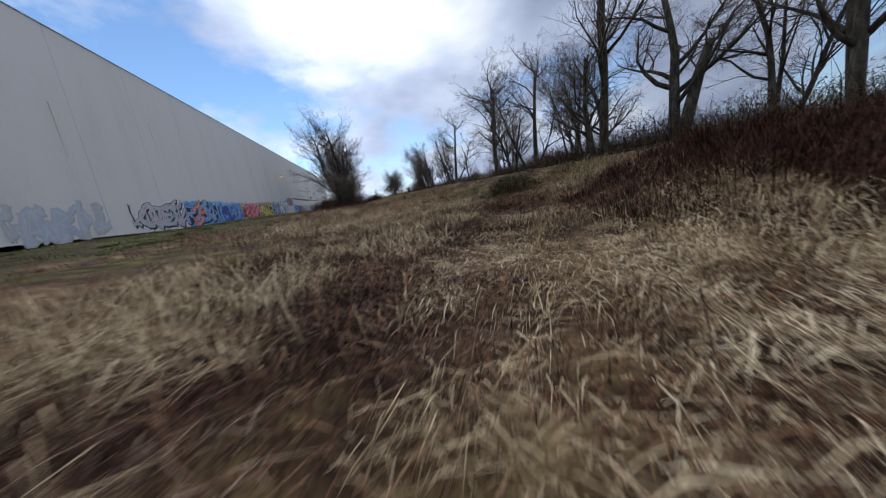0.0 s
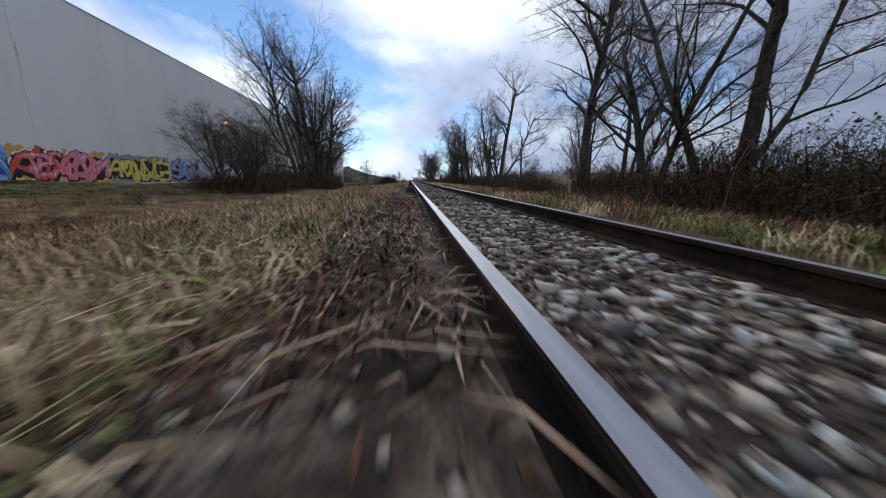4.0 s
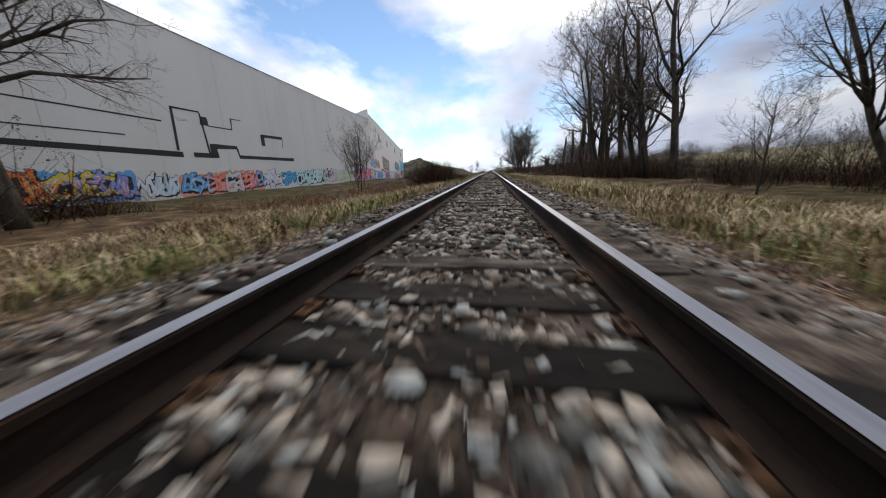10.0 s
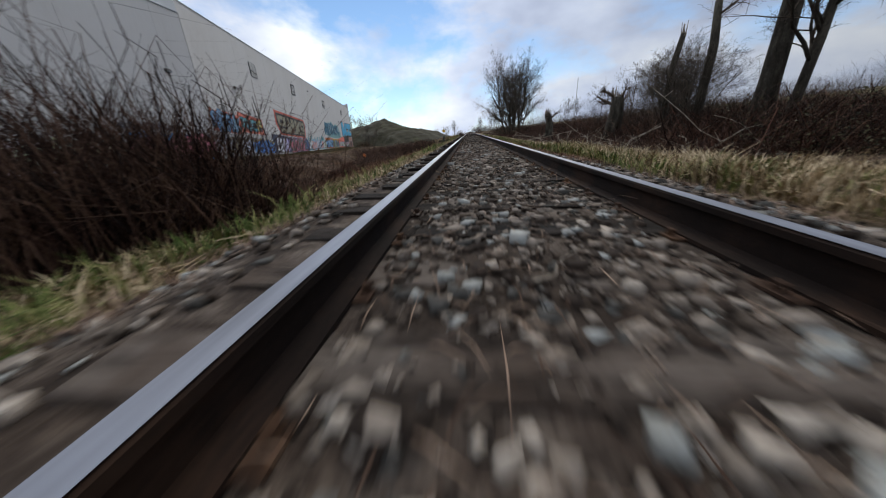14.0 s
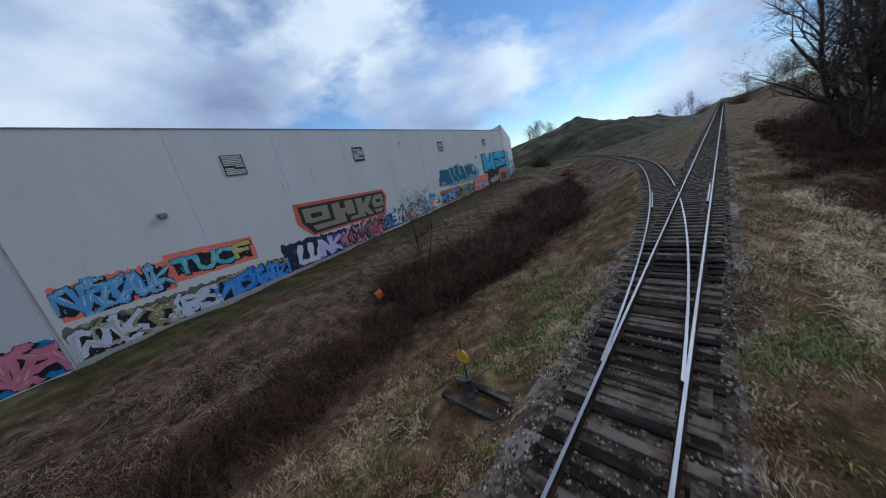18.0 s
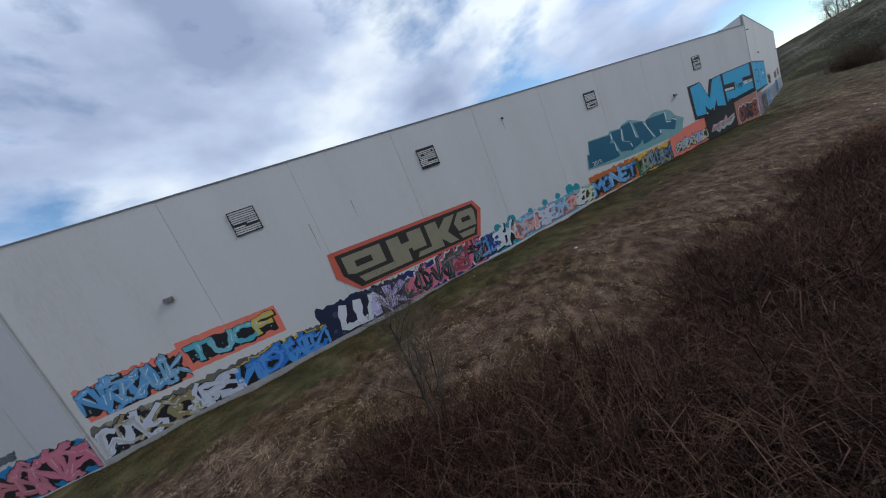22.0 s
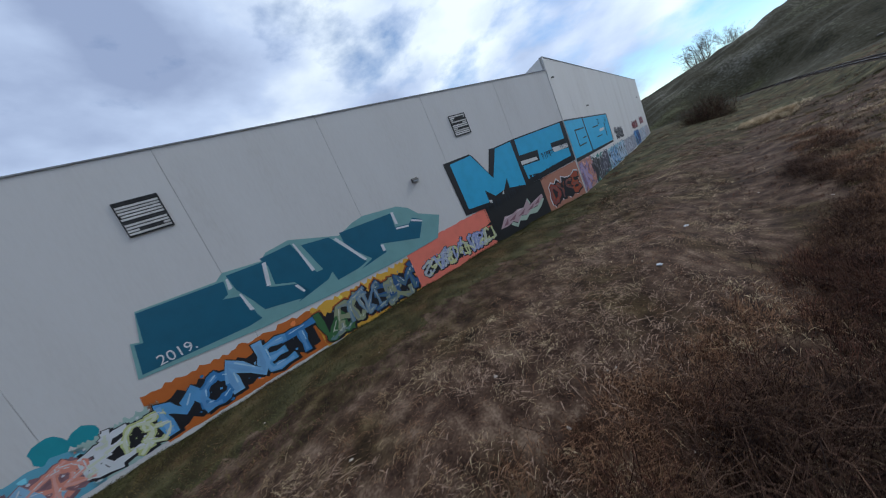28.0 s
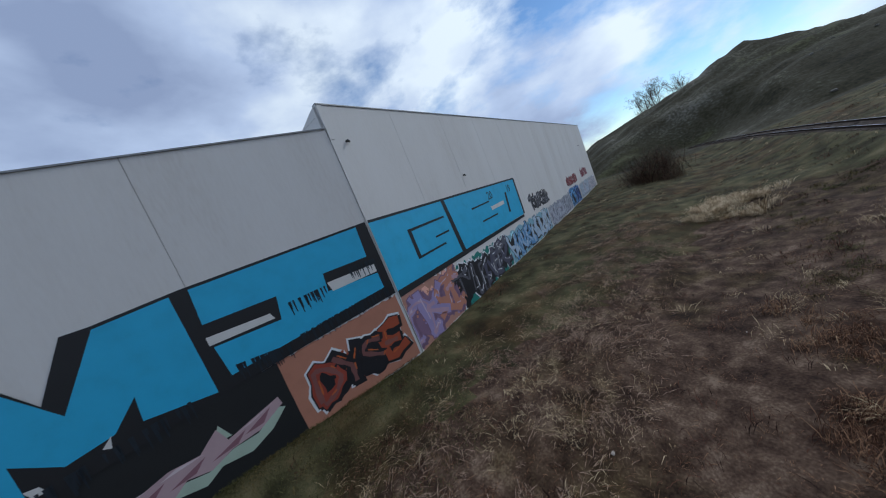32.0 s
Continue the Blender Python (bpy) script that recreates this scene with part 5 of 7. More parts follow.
_r = random.Random(5)
drip = Geo()
for (a0, z0), (a1, z1), n in (((197.4, 3.15), (202.0, 3.45), 45), ((203.6, 3.9), (205.6, 3.6), 30), ((206.2, 3.75), (211.0, 3.9), 60), ((206.3, 5.35), (208.0, 5.35), 22), ((209.4, 5.75), (210.9, 5.6), 22)):
    for k in range(n):
        f = _r.random()
        u, z, h = a0 + (a1 - a0) * f, z0 + (z1 - z0) * f, _r.uniform(0.12, 0.7)
        shape(drip, fn, flat, [(u, z - h), (u + 0.03, z - h), (u + 0.06, z + 0.1), (u - 0.03, z + 0.1)], 8.5)
tagged(part("paint_run", drip, colour((0.012, 0.02, 0.03)), m, "black paint runs"), kind="stuff")
at = corners((0.05, 3.1), (22.0, 2.6), (22.2, 7.3), (0.05, 7.7))
blue = blocks(fw, at, [[(0.0, 0.06), (0.98, 0.1), (1.0, 1.0), (0.0, 1.0)]], 6)
ink = blocks(fw, at, [[(0, 0.985), (1, 0.985), (1, 1.02), (0, 1.02)], [(0.0, -0.02), (0.98, 0.03), (0.98, 0.09), (0.0, 0.07)], [(0.34, 0.05), (0.365, 0.05), (0.345, 1.0), (0.325, 1.0)], [(0.985, 0.1), (1.0, 0.1), (1.01, 1.0), (0.99, 1.0)], [(0.12, 0.3), (0.135, 0.3), (0.135, 0.74), (0.12, 0.74)], [(0.12, 0.7), (0.31, 0.72), (0.31, 0.75), (0.12, 0.74)], [(0.12, 0.3), (0.27, 0.32), (0.27, 0.35), (0.12, 0.33)], [(0.23, 0.47), (0.31, 0.48), (0.31, 0.51), (0.23, 0.5)], [(0.5, 0.66), (0.66, 0.68), (0.66, 0.71), (0.5, 0.69)], [(0.55, 0.36), (0.7, 0.37), (0.7, 0.4), (0.55, 0.39)], [(0.82, 0.3), (0.84, 0.3), (0.86, 0.75), (0.84, 0.75)]], 7)
pale = blocks(fw, at, [[(0.66, 0.5), (0.8, 0.52), (0.8, 0.6), (0.66, 0.58)]], 7)
m = mural("sky blue roller letters with thin black lines on the wing wall", [("letters", blue, BLUE, ""), ("line", ink, (0.012, 0.014, 0.016), "black lines"), ("gap", pale, (0.66, 0.65, 0.63), "")])
words("20", fw, 14.6, 6.15, 1.1, (0.012, 0.014, 0.016), m, 0.045)
words("19", fw, 19.3, 6.1, 1.1, (0.012, 0.014, 0.016), m, 0.045)

# black angular line drawing on the south hall
INKG = Geo()
ident = lambda a, b: (a, b)
for q in ([(70, 1.0), (89.2, 1.0), (89.2, 1.5), (70, 1.3)], [(88.7, 1.6), (88.95, 1.6), (89.05, 5.4), (88.8, 5.4)], [(88.8, 5.3), (91.5, 5.4), (91.5, 5.55), (88.8, 5.48)], [(91.4, 5.4), (91.6, 5.4), (92.0, 1.6), (91.8, 1.6)], [(91.4, 4.3), (92.3, 4.3), (92.2, 5.1), (91.5, 5.1)], [(90.2, 1.1), (92.3, 1.15), (92.3, 1.6), (90.2, 1.55)], [(92.0, 1.15), (92.9, 1.2), (92.7, 2.6), (92.0, 2.55)], [(92.7, 2.1), (95.3, 2.3), (95.3, 2.65), (92.7, 2.6)], [(92.2, 4.25), (94.9, 4.3), (94.9, 4.42), (92.2, 4.35)], [(94.9, 4.3), (95.0, 4.3), (95.1, 5.5), (94.9, 5.5)], [(94.9, 5.45), (96.3, 5.5), (96.3, 5.58), (94.9, 5.55)], [(95.1, 2.4), (95.35, 2.4), (95.6, 1.3), (95.4, 1.3)], [(95.4, 1.3), (104.5, 1.55), (104.5, 1.95), (95.4, 1.68)], [(98.9, 3.1), (99.5, 3.1), (99.5, 4.45), (98.9, 4.4)], [(98.9, 4.1), (102.6, 4.25), (102.6, 4.6), (98.9, 4.45)], [(102.5, 3.3), (102.6, 3.3), (102.7, 4.4), (102.6, 4.4)], [(78, 3.9), (87.9, 3.95), (87.9, 4.08), (78, 4.0)], [(76, 2.2), (85, 2.4), (85, 2.5), (76, 2.28)]):
    shape(INKG, fs, ident, q, 3)
mural("black angular line drawing high on the white wall", [("line", INKG, (0.015, 0.015, 0.016), "")])
M_STAIN = material("rust_stain", [(0.34, 0.26, 0.18), (0.48, 0.41, 0.33)], 3, 0.9, 0, 20)
for u, z, w, h in ((40.5, 7.0, 0.04, 2.6), (22.0, 7.4, 0.03, 3.0), (12.0, 6.0, 0.05, 4.0), (165.9, 11.2, 0.05, 1.1), (150, 9.0, 0.04, 1.4), (146.5, 8.4, 0.04, 2.0), (1.0, 3.0, 0.05, 2.2), (-4.0, 4.6, 0.06, 1.4)):
    f = fn if u > STEP_Y else fs
    g = Geo()
    g.face([f(u - w * 0.3, z - h, 0.003), f(u + w * 0.2, z - h, 0.003), f(u + w, z, 0.003), f(u - w, z, 0.003)])
    part("rust_streak", g, M_STAIN, warehouse, "brown rust run on the wall")
g = Geo()
for f, u, z in ((fn, 165.9, 11.3), (fw, 1.0, 12.4), (fw, 11.9, 9.0), (fw, 66, 9.5)):
    g.tube([f(u, z, 0.0), f(u, z, 0.16), f(u, z - 0.12, 0.24)], [0.07, 0.07, 0.06], 8)
part("overflow_pipe", g, M_DARKMETAL, warehouse, "short dark overflow spouts")

# ---- trees ----
def grow(g_trunk, g_twig, start, way, length, radius, level, r, top, up, limbs=10):
    """One limb and, from it, its own smaller limbs."""
    n = (7, 5, 4, 2, 2)[level]
    sides = (9, 6, 4, 3, 3)[level]
    pts, rad = [Vector(start)], [radius]
    d = Vector(way).normalized()
    wob = (0.05, 0.2, 0.28, 0.36, 0.4)[level]
    for i in range(n):
        d = (d + Vector((r.gauss(0, wob), r.gauss(0, wob), r.gauss(0, wob * 0.6) + up * (0.16 if level else 0.05)))).normalized()
        pts.append(pts[-1] + d * length / n)
        rad.append(max(0.006, radius * (1 - (i + 1) / n * (0.62 if level == 0 else 0.8))))
    (g_trunk if level < 2 else g_twig).tube(pts, rad, sides)
    if level >= top:
        return
    kids = (limbs, 8, 6, 4)[level]
    for k in range(kids):
        f = r.uniform(0.28 if level == 0 else 0.2, 1.0)
        i = min(int(f * n), n - 1)
        p = pts[i].lerp(pts[i + 1], f * n - i)
        base = (pts[i + 1] - pts[i]).normalized()
        side = base.orthogonal().normalized()
        side.rotate(Matrix.Rotation(r.uniform(0, 6.283), 3, base))
        spread = r.uniform(0.5, 1.05)
        w = base * math.cos(spread) + side * math.sin(spread)
        grow(g_trunk, g_twig, p, w, length * r.uniform(0.34, 0.58) * (1.15 - 0.4 * f), rad[i] * r.uniform(0.38, 0.6), level + 1, r, top, up)


def make_tree(seed, height, radius, stems, lean=0.0, up=0.5, top=4, ways=None, limbs=10, label="bare deciduous tree with grey bark in winter"):
    r = random.Random(seed)
    a, b = Geo(), Geo()
    for s in range(stems):
        w = r.uniform(0, 6.283)
        tilt = lean if s == 0 else r.uniform(0.12, 0.42)
        d = Vector((math.cos(w) * tilt, math.sin(w) * tilt, 1))
        if ways:
            d = Vector((*ways[s], 1))
        grow(a, b, Vector((math.cos(w), math.sin(w), 0)) * (0.0 if stems == 1 else radius * 1.1) + Vector((0, 0, -0.4)), d, height * r.uniform(0.72, 0.9), radius * (1 if s == 0 else r.uniform(0.5, 0.85)), 0, r, top, up, limbs)
    ob = thing("tree", (0, 0, 0), label, "tree", "bare trees along the line")
    part("trunk", a, M_BARK, ob, smooth=True)
    part("crown", b, M_TWIG, ob, "fine bare twigs")
    return ob


KINDS = [make_tree(1, 17, 0.34, 1, 0.06), make_tree(2, 16, 0.26, 3), make_tree(5, 15, 0.24, 4, up=0.7), make_tree(47, 18, 0.4, 1, 0.03, -0.25, limbs=24), make_tree(11, 9, 0.09, 3, up=0.9, top=3), make_tree(14, 15, 0.4, 2, 0.3, 0.35), make_tree(23, 19, 0.42, 3, up=0.3, ways=((0.12, 0.1), (0.75, 0.1), (-0.15, 0.3))), make_tree(31, 18, 0.4, 1, up=0.3, ways=((0.24, 0.04),)), make_tree(61, 8.5, 0.085, 9, up=-0.1, top=3, label="dense dark leafless shrub of many arching stems"), make_tree(72, 17, 0.32, 2, up=0.6, ways=((0.02, 0.0), (-0.3, 0.05)), limbs=20)]


def plant(kind, x, y, scale=1.0, turn=0.0, label="", lean=(0, 0)):
    z = float(ground_z(np.array([x]), np.array([y]))[0])
    ob = copy_thing(KINDS[kind], pose(x, y, z, lean[0], lean[1], 0) @ pose(0, 0, 0, 0, 0, turn))
    ob.scale = (scale, scale, scale)
    if label:
        ob["label"] = label
    return ob


TREES = [
    (0, 11.2, 7.2, 1.3, 0), (7, 10.6, 7.6, 0.75, 170), (7, 15.0, 3.5, 1.25, 0), (0, 13.5, -7.0, 1.0, 60), (0, 15.8, -6.0, 1.1, 200), (1, 15.5, 14.2, 0.9, 10), (7, 16.9, 13.1, 0.8, 20), (2, 18.5, 20.0, 1.0, 60), (1, 19.0, -1.0, 1.0, 200),
    (6, 15.4, 26.0, 1.0, 0), (5, 14.3, 29.6, 0.75, 140), (1, 15.4, 33.5, 0.75, 200), (3, 16.6, 40.9, 1.3, 300), (1, 24.0, 52.0, 0.8, 10),
    (6, 15.6, 68.2, 1.1, 0), (0, 15.5, 73.4, 0.85, 120), (1, 16.3, 78.8, 0.8, 30), (5, 18.9, 76.8, 0.8, 90), (0, 27, 85, 0.8, 220),
    (0, 12.8, 96.4, 0.85, 45), (0, 12.5, 98.6, 0.8, 100), (0, 14.2, 94.6, 0.9, 250), (0, 16.5, 100.5, 0.85, 20), (0, 12.7, 102.6, 0.9, 190), (0, 15.4, 92.6, 0.95, 310), (0, 15.0, 98.6, 0.8, 160), (1, 18.0, 104.0, 0.7, 40), (0, 15.8, 109.0, 0.7, 80), (2, 13.7, 106.0, 1.2, 45), (0, 15.2, 116.5, 0.7, 330),
    (9, -16.0, 57.6, 1.2, 0), (1, -15.2, 59.6, 0.95, 60), (2, -17.4, 61.0, 0.9, 20), (9, -16.6, 66.5, 1.05, 150), (8, -14.8, 62.6, 0.8, 30), (8, -15.6, 64.6, 0.85, 190), (4, -14.8, 61.5, 1.0, 40), (3, -15.8, 72.0, 0.8, 77),
    (8, -14.8, 39.6, 0.75, 10), (8, -15.9, 41.4, 0.8, 210), (8, -13.9, 42.4, 0.7, 80), (8, -15.6, 37.4, 0.75, 300),
    (4, -12.0, 91.2, 0.74, 70), (4, -12.9, 92.4, 0.6, 170), (4, -17.2, 150.7, 0.76, 20),
    (9, 9.8, 182.0, 1.0, 15), (9, 12.2, 184.5, 1.0, 120), (5, 11.0, 180.0, 0.85, 60), (9, 13.0, 188.0, 0.95, 290), (1, 9.6, 178.5, 0.75, 310), (1, 14, 192, 0.8, 260), (4, 13.0, 127.0, 0.62, 0), (4, 15.0, 123.5, 0.7, 90), (4, 12.6, 132.0, 0.55, 200),
    (2, -106.0, 372.0, 1.2, 0), (1, -112.0, 376.0, 1.15, 50), (2, -101, 384, 1.1, 100),
    (4, 16, 330, 1.8, 10), (4, 22, 360, 1.6, 70), (4, -14, 400, 1.6, 120), (4, -24, 430, 1.5, 20), (4, 30, 420, 1.9, 220), (4, -40, 470, 1.7, 40), (4, 14, 480, 1.9, 90), (4, 60, 300, 1.5, 33), (4, 75, 330, 1.6, 44), (4, 90, 290, 1.5, 55), (8, 15.5, 126.5, 0.75, 10), (8, 18.0, 130.5, 0.8, 120), (8, 13.8, 121.5, 0.65, 200), (8, 20.5, 135.0, 0.7, 300),
]
for kind, x, y, s, turn in TREES:
    plant(kind, x, y, s, turn, lean=(0, -9) if 12 < x < 17 and 92 < y < 104 else (0, 0))
_r = random.Random(13)
for k in range(22):
    plant(4, _r.uniform(10.5, 20), 28 + 3.2 * k + _r.uniform(-1, 1), _r.uniform(0.25, 0.55), _r.uniform(0, 360), "slim bare sapling growing out of the hedge")
for ob in KINDS:
    for o in (*ob.children_recursive, ob):
        bpy.data.objects.remove(o)


# ---- broken trunks ----
def snag(x, y, h, rad, seed, label, branches=3, lean=0.0):
    r = random.Random(seed)
    g, j = Geo(), Geo()
    pts = [Vector((0, 0, -0.4)), Vector((r.uniform(-.1, .1), r.uniform(-.1, .1), h * 0.35)), Vector((r.uniform(-.2, .2), r.uniform(-.2, .2), h * 0.7)), Vector((r.uniform(-.3, .3), r.uniform(-.3, .3), h))]
    pts = [p + Vector((lean * max(0, p.z) / h, 0, 0)) for p in pts]
    g.tube(pts, [rad * 1.35, rad, rad * 0.9, rad * 0.72], 11)
    for k in range(7):
        w = k * 0.9
        q = pts[-1] + Vector((math.cos(w), math.sin(w), 0)) * rad * 0.5
        j.tube([q - Vector((0, 0, 0.15)), q + Vector((r.uniform(-.1, .1), r.uniform(-.1, .1), r.uniform(0.2, 0.7)))], [rad * 0.22, 0.015], 4)
    ob = thing("tree_stump", (x, y, float(ground_z(np.array([x]), np.array([y]))[0])), label, "stump", "broken trunks")
    part("trunk", g, M_BARK, ob, smooth=True)
    part("splinters", j, M_DEADWOOD, ob, "pale torn wood")
    b = Geo()
    for _ in range(branches):
        p = pts[2].lerp(pts[3], r.random())
        d = Vector((r.uniform(-1, 1), r.uniform(-1, 1), r.uniform(0, 0.8))).normalized()
        grow(b, b, p, d, h * r.uniform(0.3, 0.6), rad * 0.3, 1, r, 3, 0.3)
    if branches:
        part("limb_tangle", b, M_TWIG, ob)


snag(13.5, 123.4, 6.5, 0.22, 3, "tall broken trunk without a crown", 0)
snag(14.4, 121.5, 7.5, 0.25, 4, "tall broken trunk without a crown", 1)
snag(14.8, 117.5, 8.5, 0.42, 5, "broken trunk wrapped in growth with few limbs", 5)
snag(9.2, 137.8, 3.4, 0.45, 6, "rotten broken stump in the thicket", 2)
snag(10.6, 124.5, 3.4, 0.55, 7, "torn stump with bleached broken limbs", 3)
snag(14.3, 2.9, 9.0, 0.46, 9, "leaning broken trunk with a jagged top", 1, 4.6)

# ---- fallen limbs on the bank ----
_r = random.Random(21)
for k in range(150):
    x, y = _r.uniform(5.4, 12.5), _r.uniform(110, 147)
    z = float(ground_z(np.array([x]), np.array([y]))[0])
    g = Geo()
    ln, a = _r.uniform(1.5, 6.5), _r.uniform(0, 3.14)
    pts = [Vector((0, 0, 0.12))]
    d = Vector((math.cos(a), math.sin(a), _r.uniform(0.0, 0.25)))
    for i in range(5):
        d = (d + Vector((_r.gauss(0, .18), _r.gauss(0, .18), _r.gauss(-0.02, .08)))).normalized()
        pts.append(pts[-1] + d * ln / 5)
        pts[-1].z = max(pts[-1].z, 0.12)
    rr = _r.uniform(0.022, 0.05) if k % 9 else _r.uniform(0.07, 0.1)
    g.tube(pts, [rr * (1 - 0.13 * i) for i in range(6)], 5)
    for _ in range(3):
        q = pts[_r.randrange(1, 5)]
        e = q + Vector((_r.uniform(-.6, .6), _r.uniform(-.6, .6), _r.uniform(.05, .5)))
        g.tube([q, e], [rr * 0.5, 0.008], 4)
    ob = new("fallen_branch", g.mesh("fallen_branch", M_DEADWOOD))
    ob.location = (x, y, z)
    tagged(ob, "bleached fallen branch lying on the bank", "branch", "fallen branches")


# sticks lying between the rails
_r = random.Random(27)
for k in range(46):
    x, y = (-0.5, 82.15) if k == 0 else (_r.uniform(-0.55, 0.55), _r.uniform(74, 112))
    ln, a = (0.42, 1.2) if k == 0 else (_r.uniform(0.15, 0.5), _r.uniform(0, 3.14))
    rr = 0.012 if k == 0 else _r.uniform(0.003, 0.007)
    g = Geo()
    pts = [Vector((math.cos(a + _r.gauss(0, 0.25)) * ln * (i / 4 - 0.5), math.sin(a + _r.gauss(0, 0.1)) * ln * (i / 4 - 0.5), 0.0)) for i in range(5)]
    g.tube(pts, [rr * (1 - 0.15 * i) for i in range(5)], 5)
    ob = new("stick", g.mesh("stick", M_DEADWOOD))
    ob.location = (x, y, rail_z(y) - 0.15)
    ob.rotation_euler = (math.atan(GRADE), 0, 0)
    tagged(ob, "pale broken stick lying across the sleepers", "stick", "sticks between the rails")


# ---- thickets ----
def thicket_mesh(name, seed, n, reach, height, mat, leaves=0, thin=1.0, k=5):
    """Arching canes from one stool, some with small dark leaves; k: points along a cane."""
    r = np.random.default_rng(seed)
    a = r.uniform(0, 6.283, n)
    root = np.stack([r.normal(0, reach * 0.45, n), r.normal(0, reach * 0.45, n), np.full(n, -0.15)], -1)
    out = r.uniform(0.3, 1.5, n) * reach * 0.8
    h = height * r.uniform(0.45, 1.15, n)
    t = np.linspace(0, 1, k)
    droop = r.uniform(0.9, 1.75, n)
    P = root[:, None] + np.stack([np.cos(a)[:, None] * out[:, None] * t ** 1.3, np.sin(a)[:, None] * out[:, None] * t ** 1.3, h[:, None] * np.sin(np.minimum(t[None] * droop[:, None], 2.2) * 1.25)], -1)
    P[:, 1:] += r.normal(0, 0.11 * height ** 0.5, (n, k - 1, 3))
    P[:, :, 2] = np.maximum(P[:, :, 2], -0.1)
    w = (0.0095 * thin * r.uniform(0.5, 1.6, n))[:, None] * (1.15 - t)[None]
    off = np.array([(1, 0, 0), (-0.5, 0.87, 0.2), (-0.5, -0.87, -0.2)])
    V = (P[:, :, None] + off[None, None] * w[..., None, None]).reshape(-1, 3)
    T = []
    for i in range(k - 1):
        for s in range(3):
            q, q2 = i * 3 + s, i * 3 + (s + 1) % 3
            T += [(q, q2, q2 + 3), (q, q2 + 3, q + 3)]
    T = (np.array(T)[None] + (np.arange(n) * k * 3)[:, None, None]).reshape(-1, 3)
    me = array_mesh(name, V, T, mat)
    lm = None
    if leaves:
        i, j = r.integers(0, n, leaves), r.integers(1, k - 1, leaves)
        c = P[i, j] + r.normal(0, 0.05, (leaves, 3))
        u, v = r.normal(0, 1, (leaves, 3)), r.normal(0, 1, (leaves, 3))
        u /= np.linalg.norm(u, axis=1)[:, None]; v /= np.linalg.norm(v, axis=1)[:, None]
        s = r.uniform(0.022, 0.048, leaves)[:, None]
        LV = np.stack([c - u * s, c + v * s * 0.6, c + u * s, c - v * s * 0.6], 1).reshape(-1, 3)
        LT = (np.array([(0, 1, 2), (0, 2, 3)])[None] + (np.arange(leaves) * 4)[:, None, None]).reshape(-1, 3)
        lm = array_mesh("foliage", LV, LT, M_LEAF)
    return me, lm


BRAMBLE = [(thicket_mesh("cane_tangle", s, 230, 1.5, 1.15, M_BRAMBLE)[0], thicket_mesh("dead_shoot_tangle", s + 60, 260, 1.6, 0.95, M_SHOOT, thin=0.85)[0]) for s in (1, 2, 3)]
HEDGE = [thicket_mesh("brambles", s, 200, 1.8, 1.9, M_BRAMBLE, 1500) for s in (4, 5, 6)]

BANK = [(thicket_mesh("cane_tangle", s, 200, 1.7, 1.0, M_BRAMBLE, k=4)[0], thicket_mesh("dead_shoot_tangle", s + 60, 200, 1.8, 0.85, M_DOCK, thin=0.9, k=4)[0]) for s in (24, 25, 26)]

SCRUB = [thicket_mesh("brambles", s, 230, 1.9, 2.2, M_TWIG) for s in (7, 8)]

TALL_BRAMBLE = [(thicket_mesh("cane_tangle", s, 420, 1.5, 2.2, M_BRAMBLE)[0], thicket_mesh("dead_shoot_tangle", s + 60, 420, 1.6, 2.0, M_BRAMBLE, thin=0.6)[0]) for s in (15, 16)]


JOINED = {}


def thicket(kind, x, y, s, r, label, cat="bush", group="thickets", join=""):
    """One bush; join: the name of the mass that it grows into."""
    z = float(ground_z(np.array([x]), np.array([y]))[0]) - 0.12
    me, lm = r.choice(kind)
    turn, tall = r.uniform(0, 360), s * r.uniform(0.85, 1.15)
    if join:
        JOINED.setdefault((join, label), []).append((me, lm, np.array(pose(x, y, z, 0, 0, turn) @ Matrix.Diagonal((s, s, tall, 1)))))
        return
    if lm:
        ob = thing("bush", pose(x, y, z, 0, 0, turn), label, cat, group)
        part("stem_tangle", me, None, ob)
        if lm.name.startswith("foliage"):
            part("foliage", lm, None, ob, "small dark leaves")
        else:
            part("dead_shoot_tangle", lm, None, ob, "thin pale dead shoots")
    else:
        ob = new("bush", me)
        ob.matrix_world = pose(x, y, z, 0, 0, turn)
        tagged(ob, label, cat, group)
    ob.scale = (s, s, tall)


def join_masses():
    for (name, label), rows in JOINED.items():
        for k, mat in ((0, None), (1, M_LEAF)):
            V, T, base = [], [], 0
            for row in rows:
                me = row[k]
                if me is None:
                    continue
                v = np.empty(len(me.vertices) * 3, np.float32); me.vertices.foreach_get("co", v)
                t = np.empty(len(me.loops), np.int32); me.loops.foreach_get("vertex_index", t)
                V.append(v.reshape(-1, 3) @ row[2][:3, :3].T + row[2][:3, 3]); T.append(t.reshape(-1, 3) + base)
                base += len(V[-1])
            if V:
                m = array_mesh(name, np.concatenate(V), np.concatenate(T), next(row[k] for row in rows if row[k]).materials[0])
                tagged(new(name if k == 0 else name + "_fine_growth", m), label if k == 0 else "fine growth in the " + name.replace("_", " "), "thicket", kind="stuff")


_r = random.Random(31)
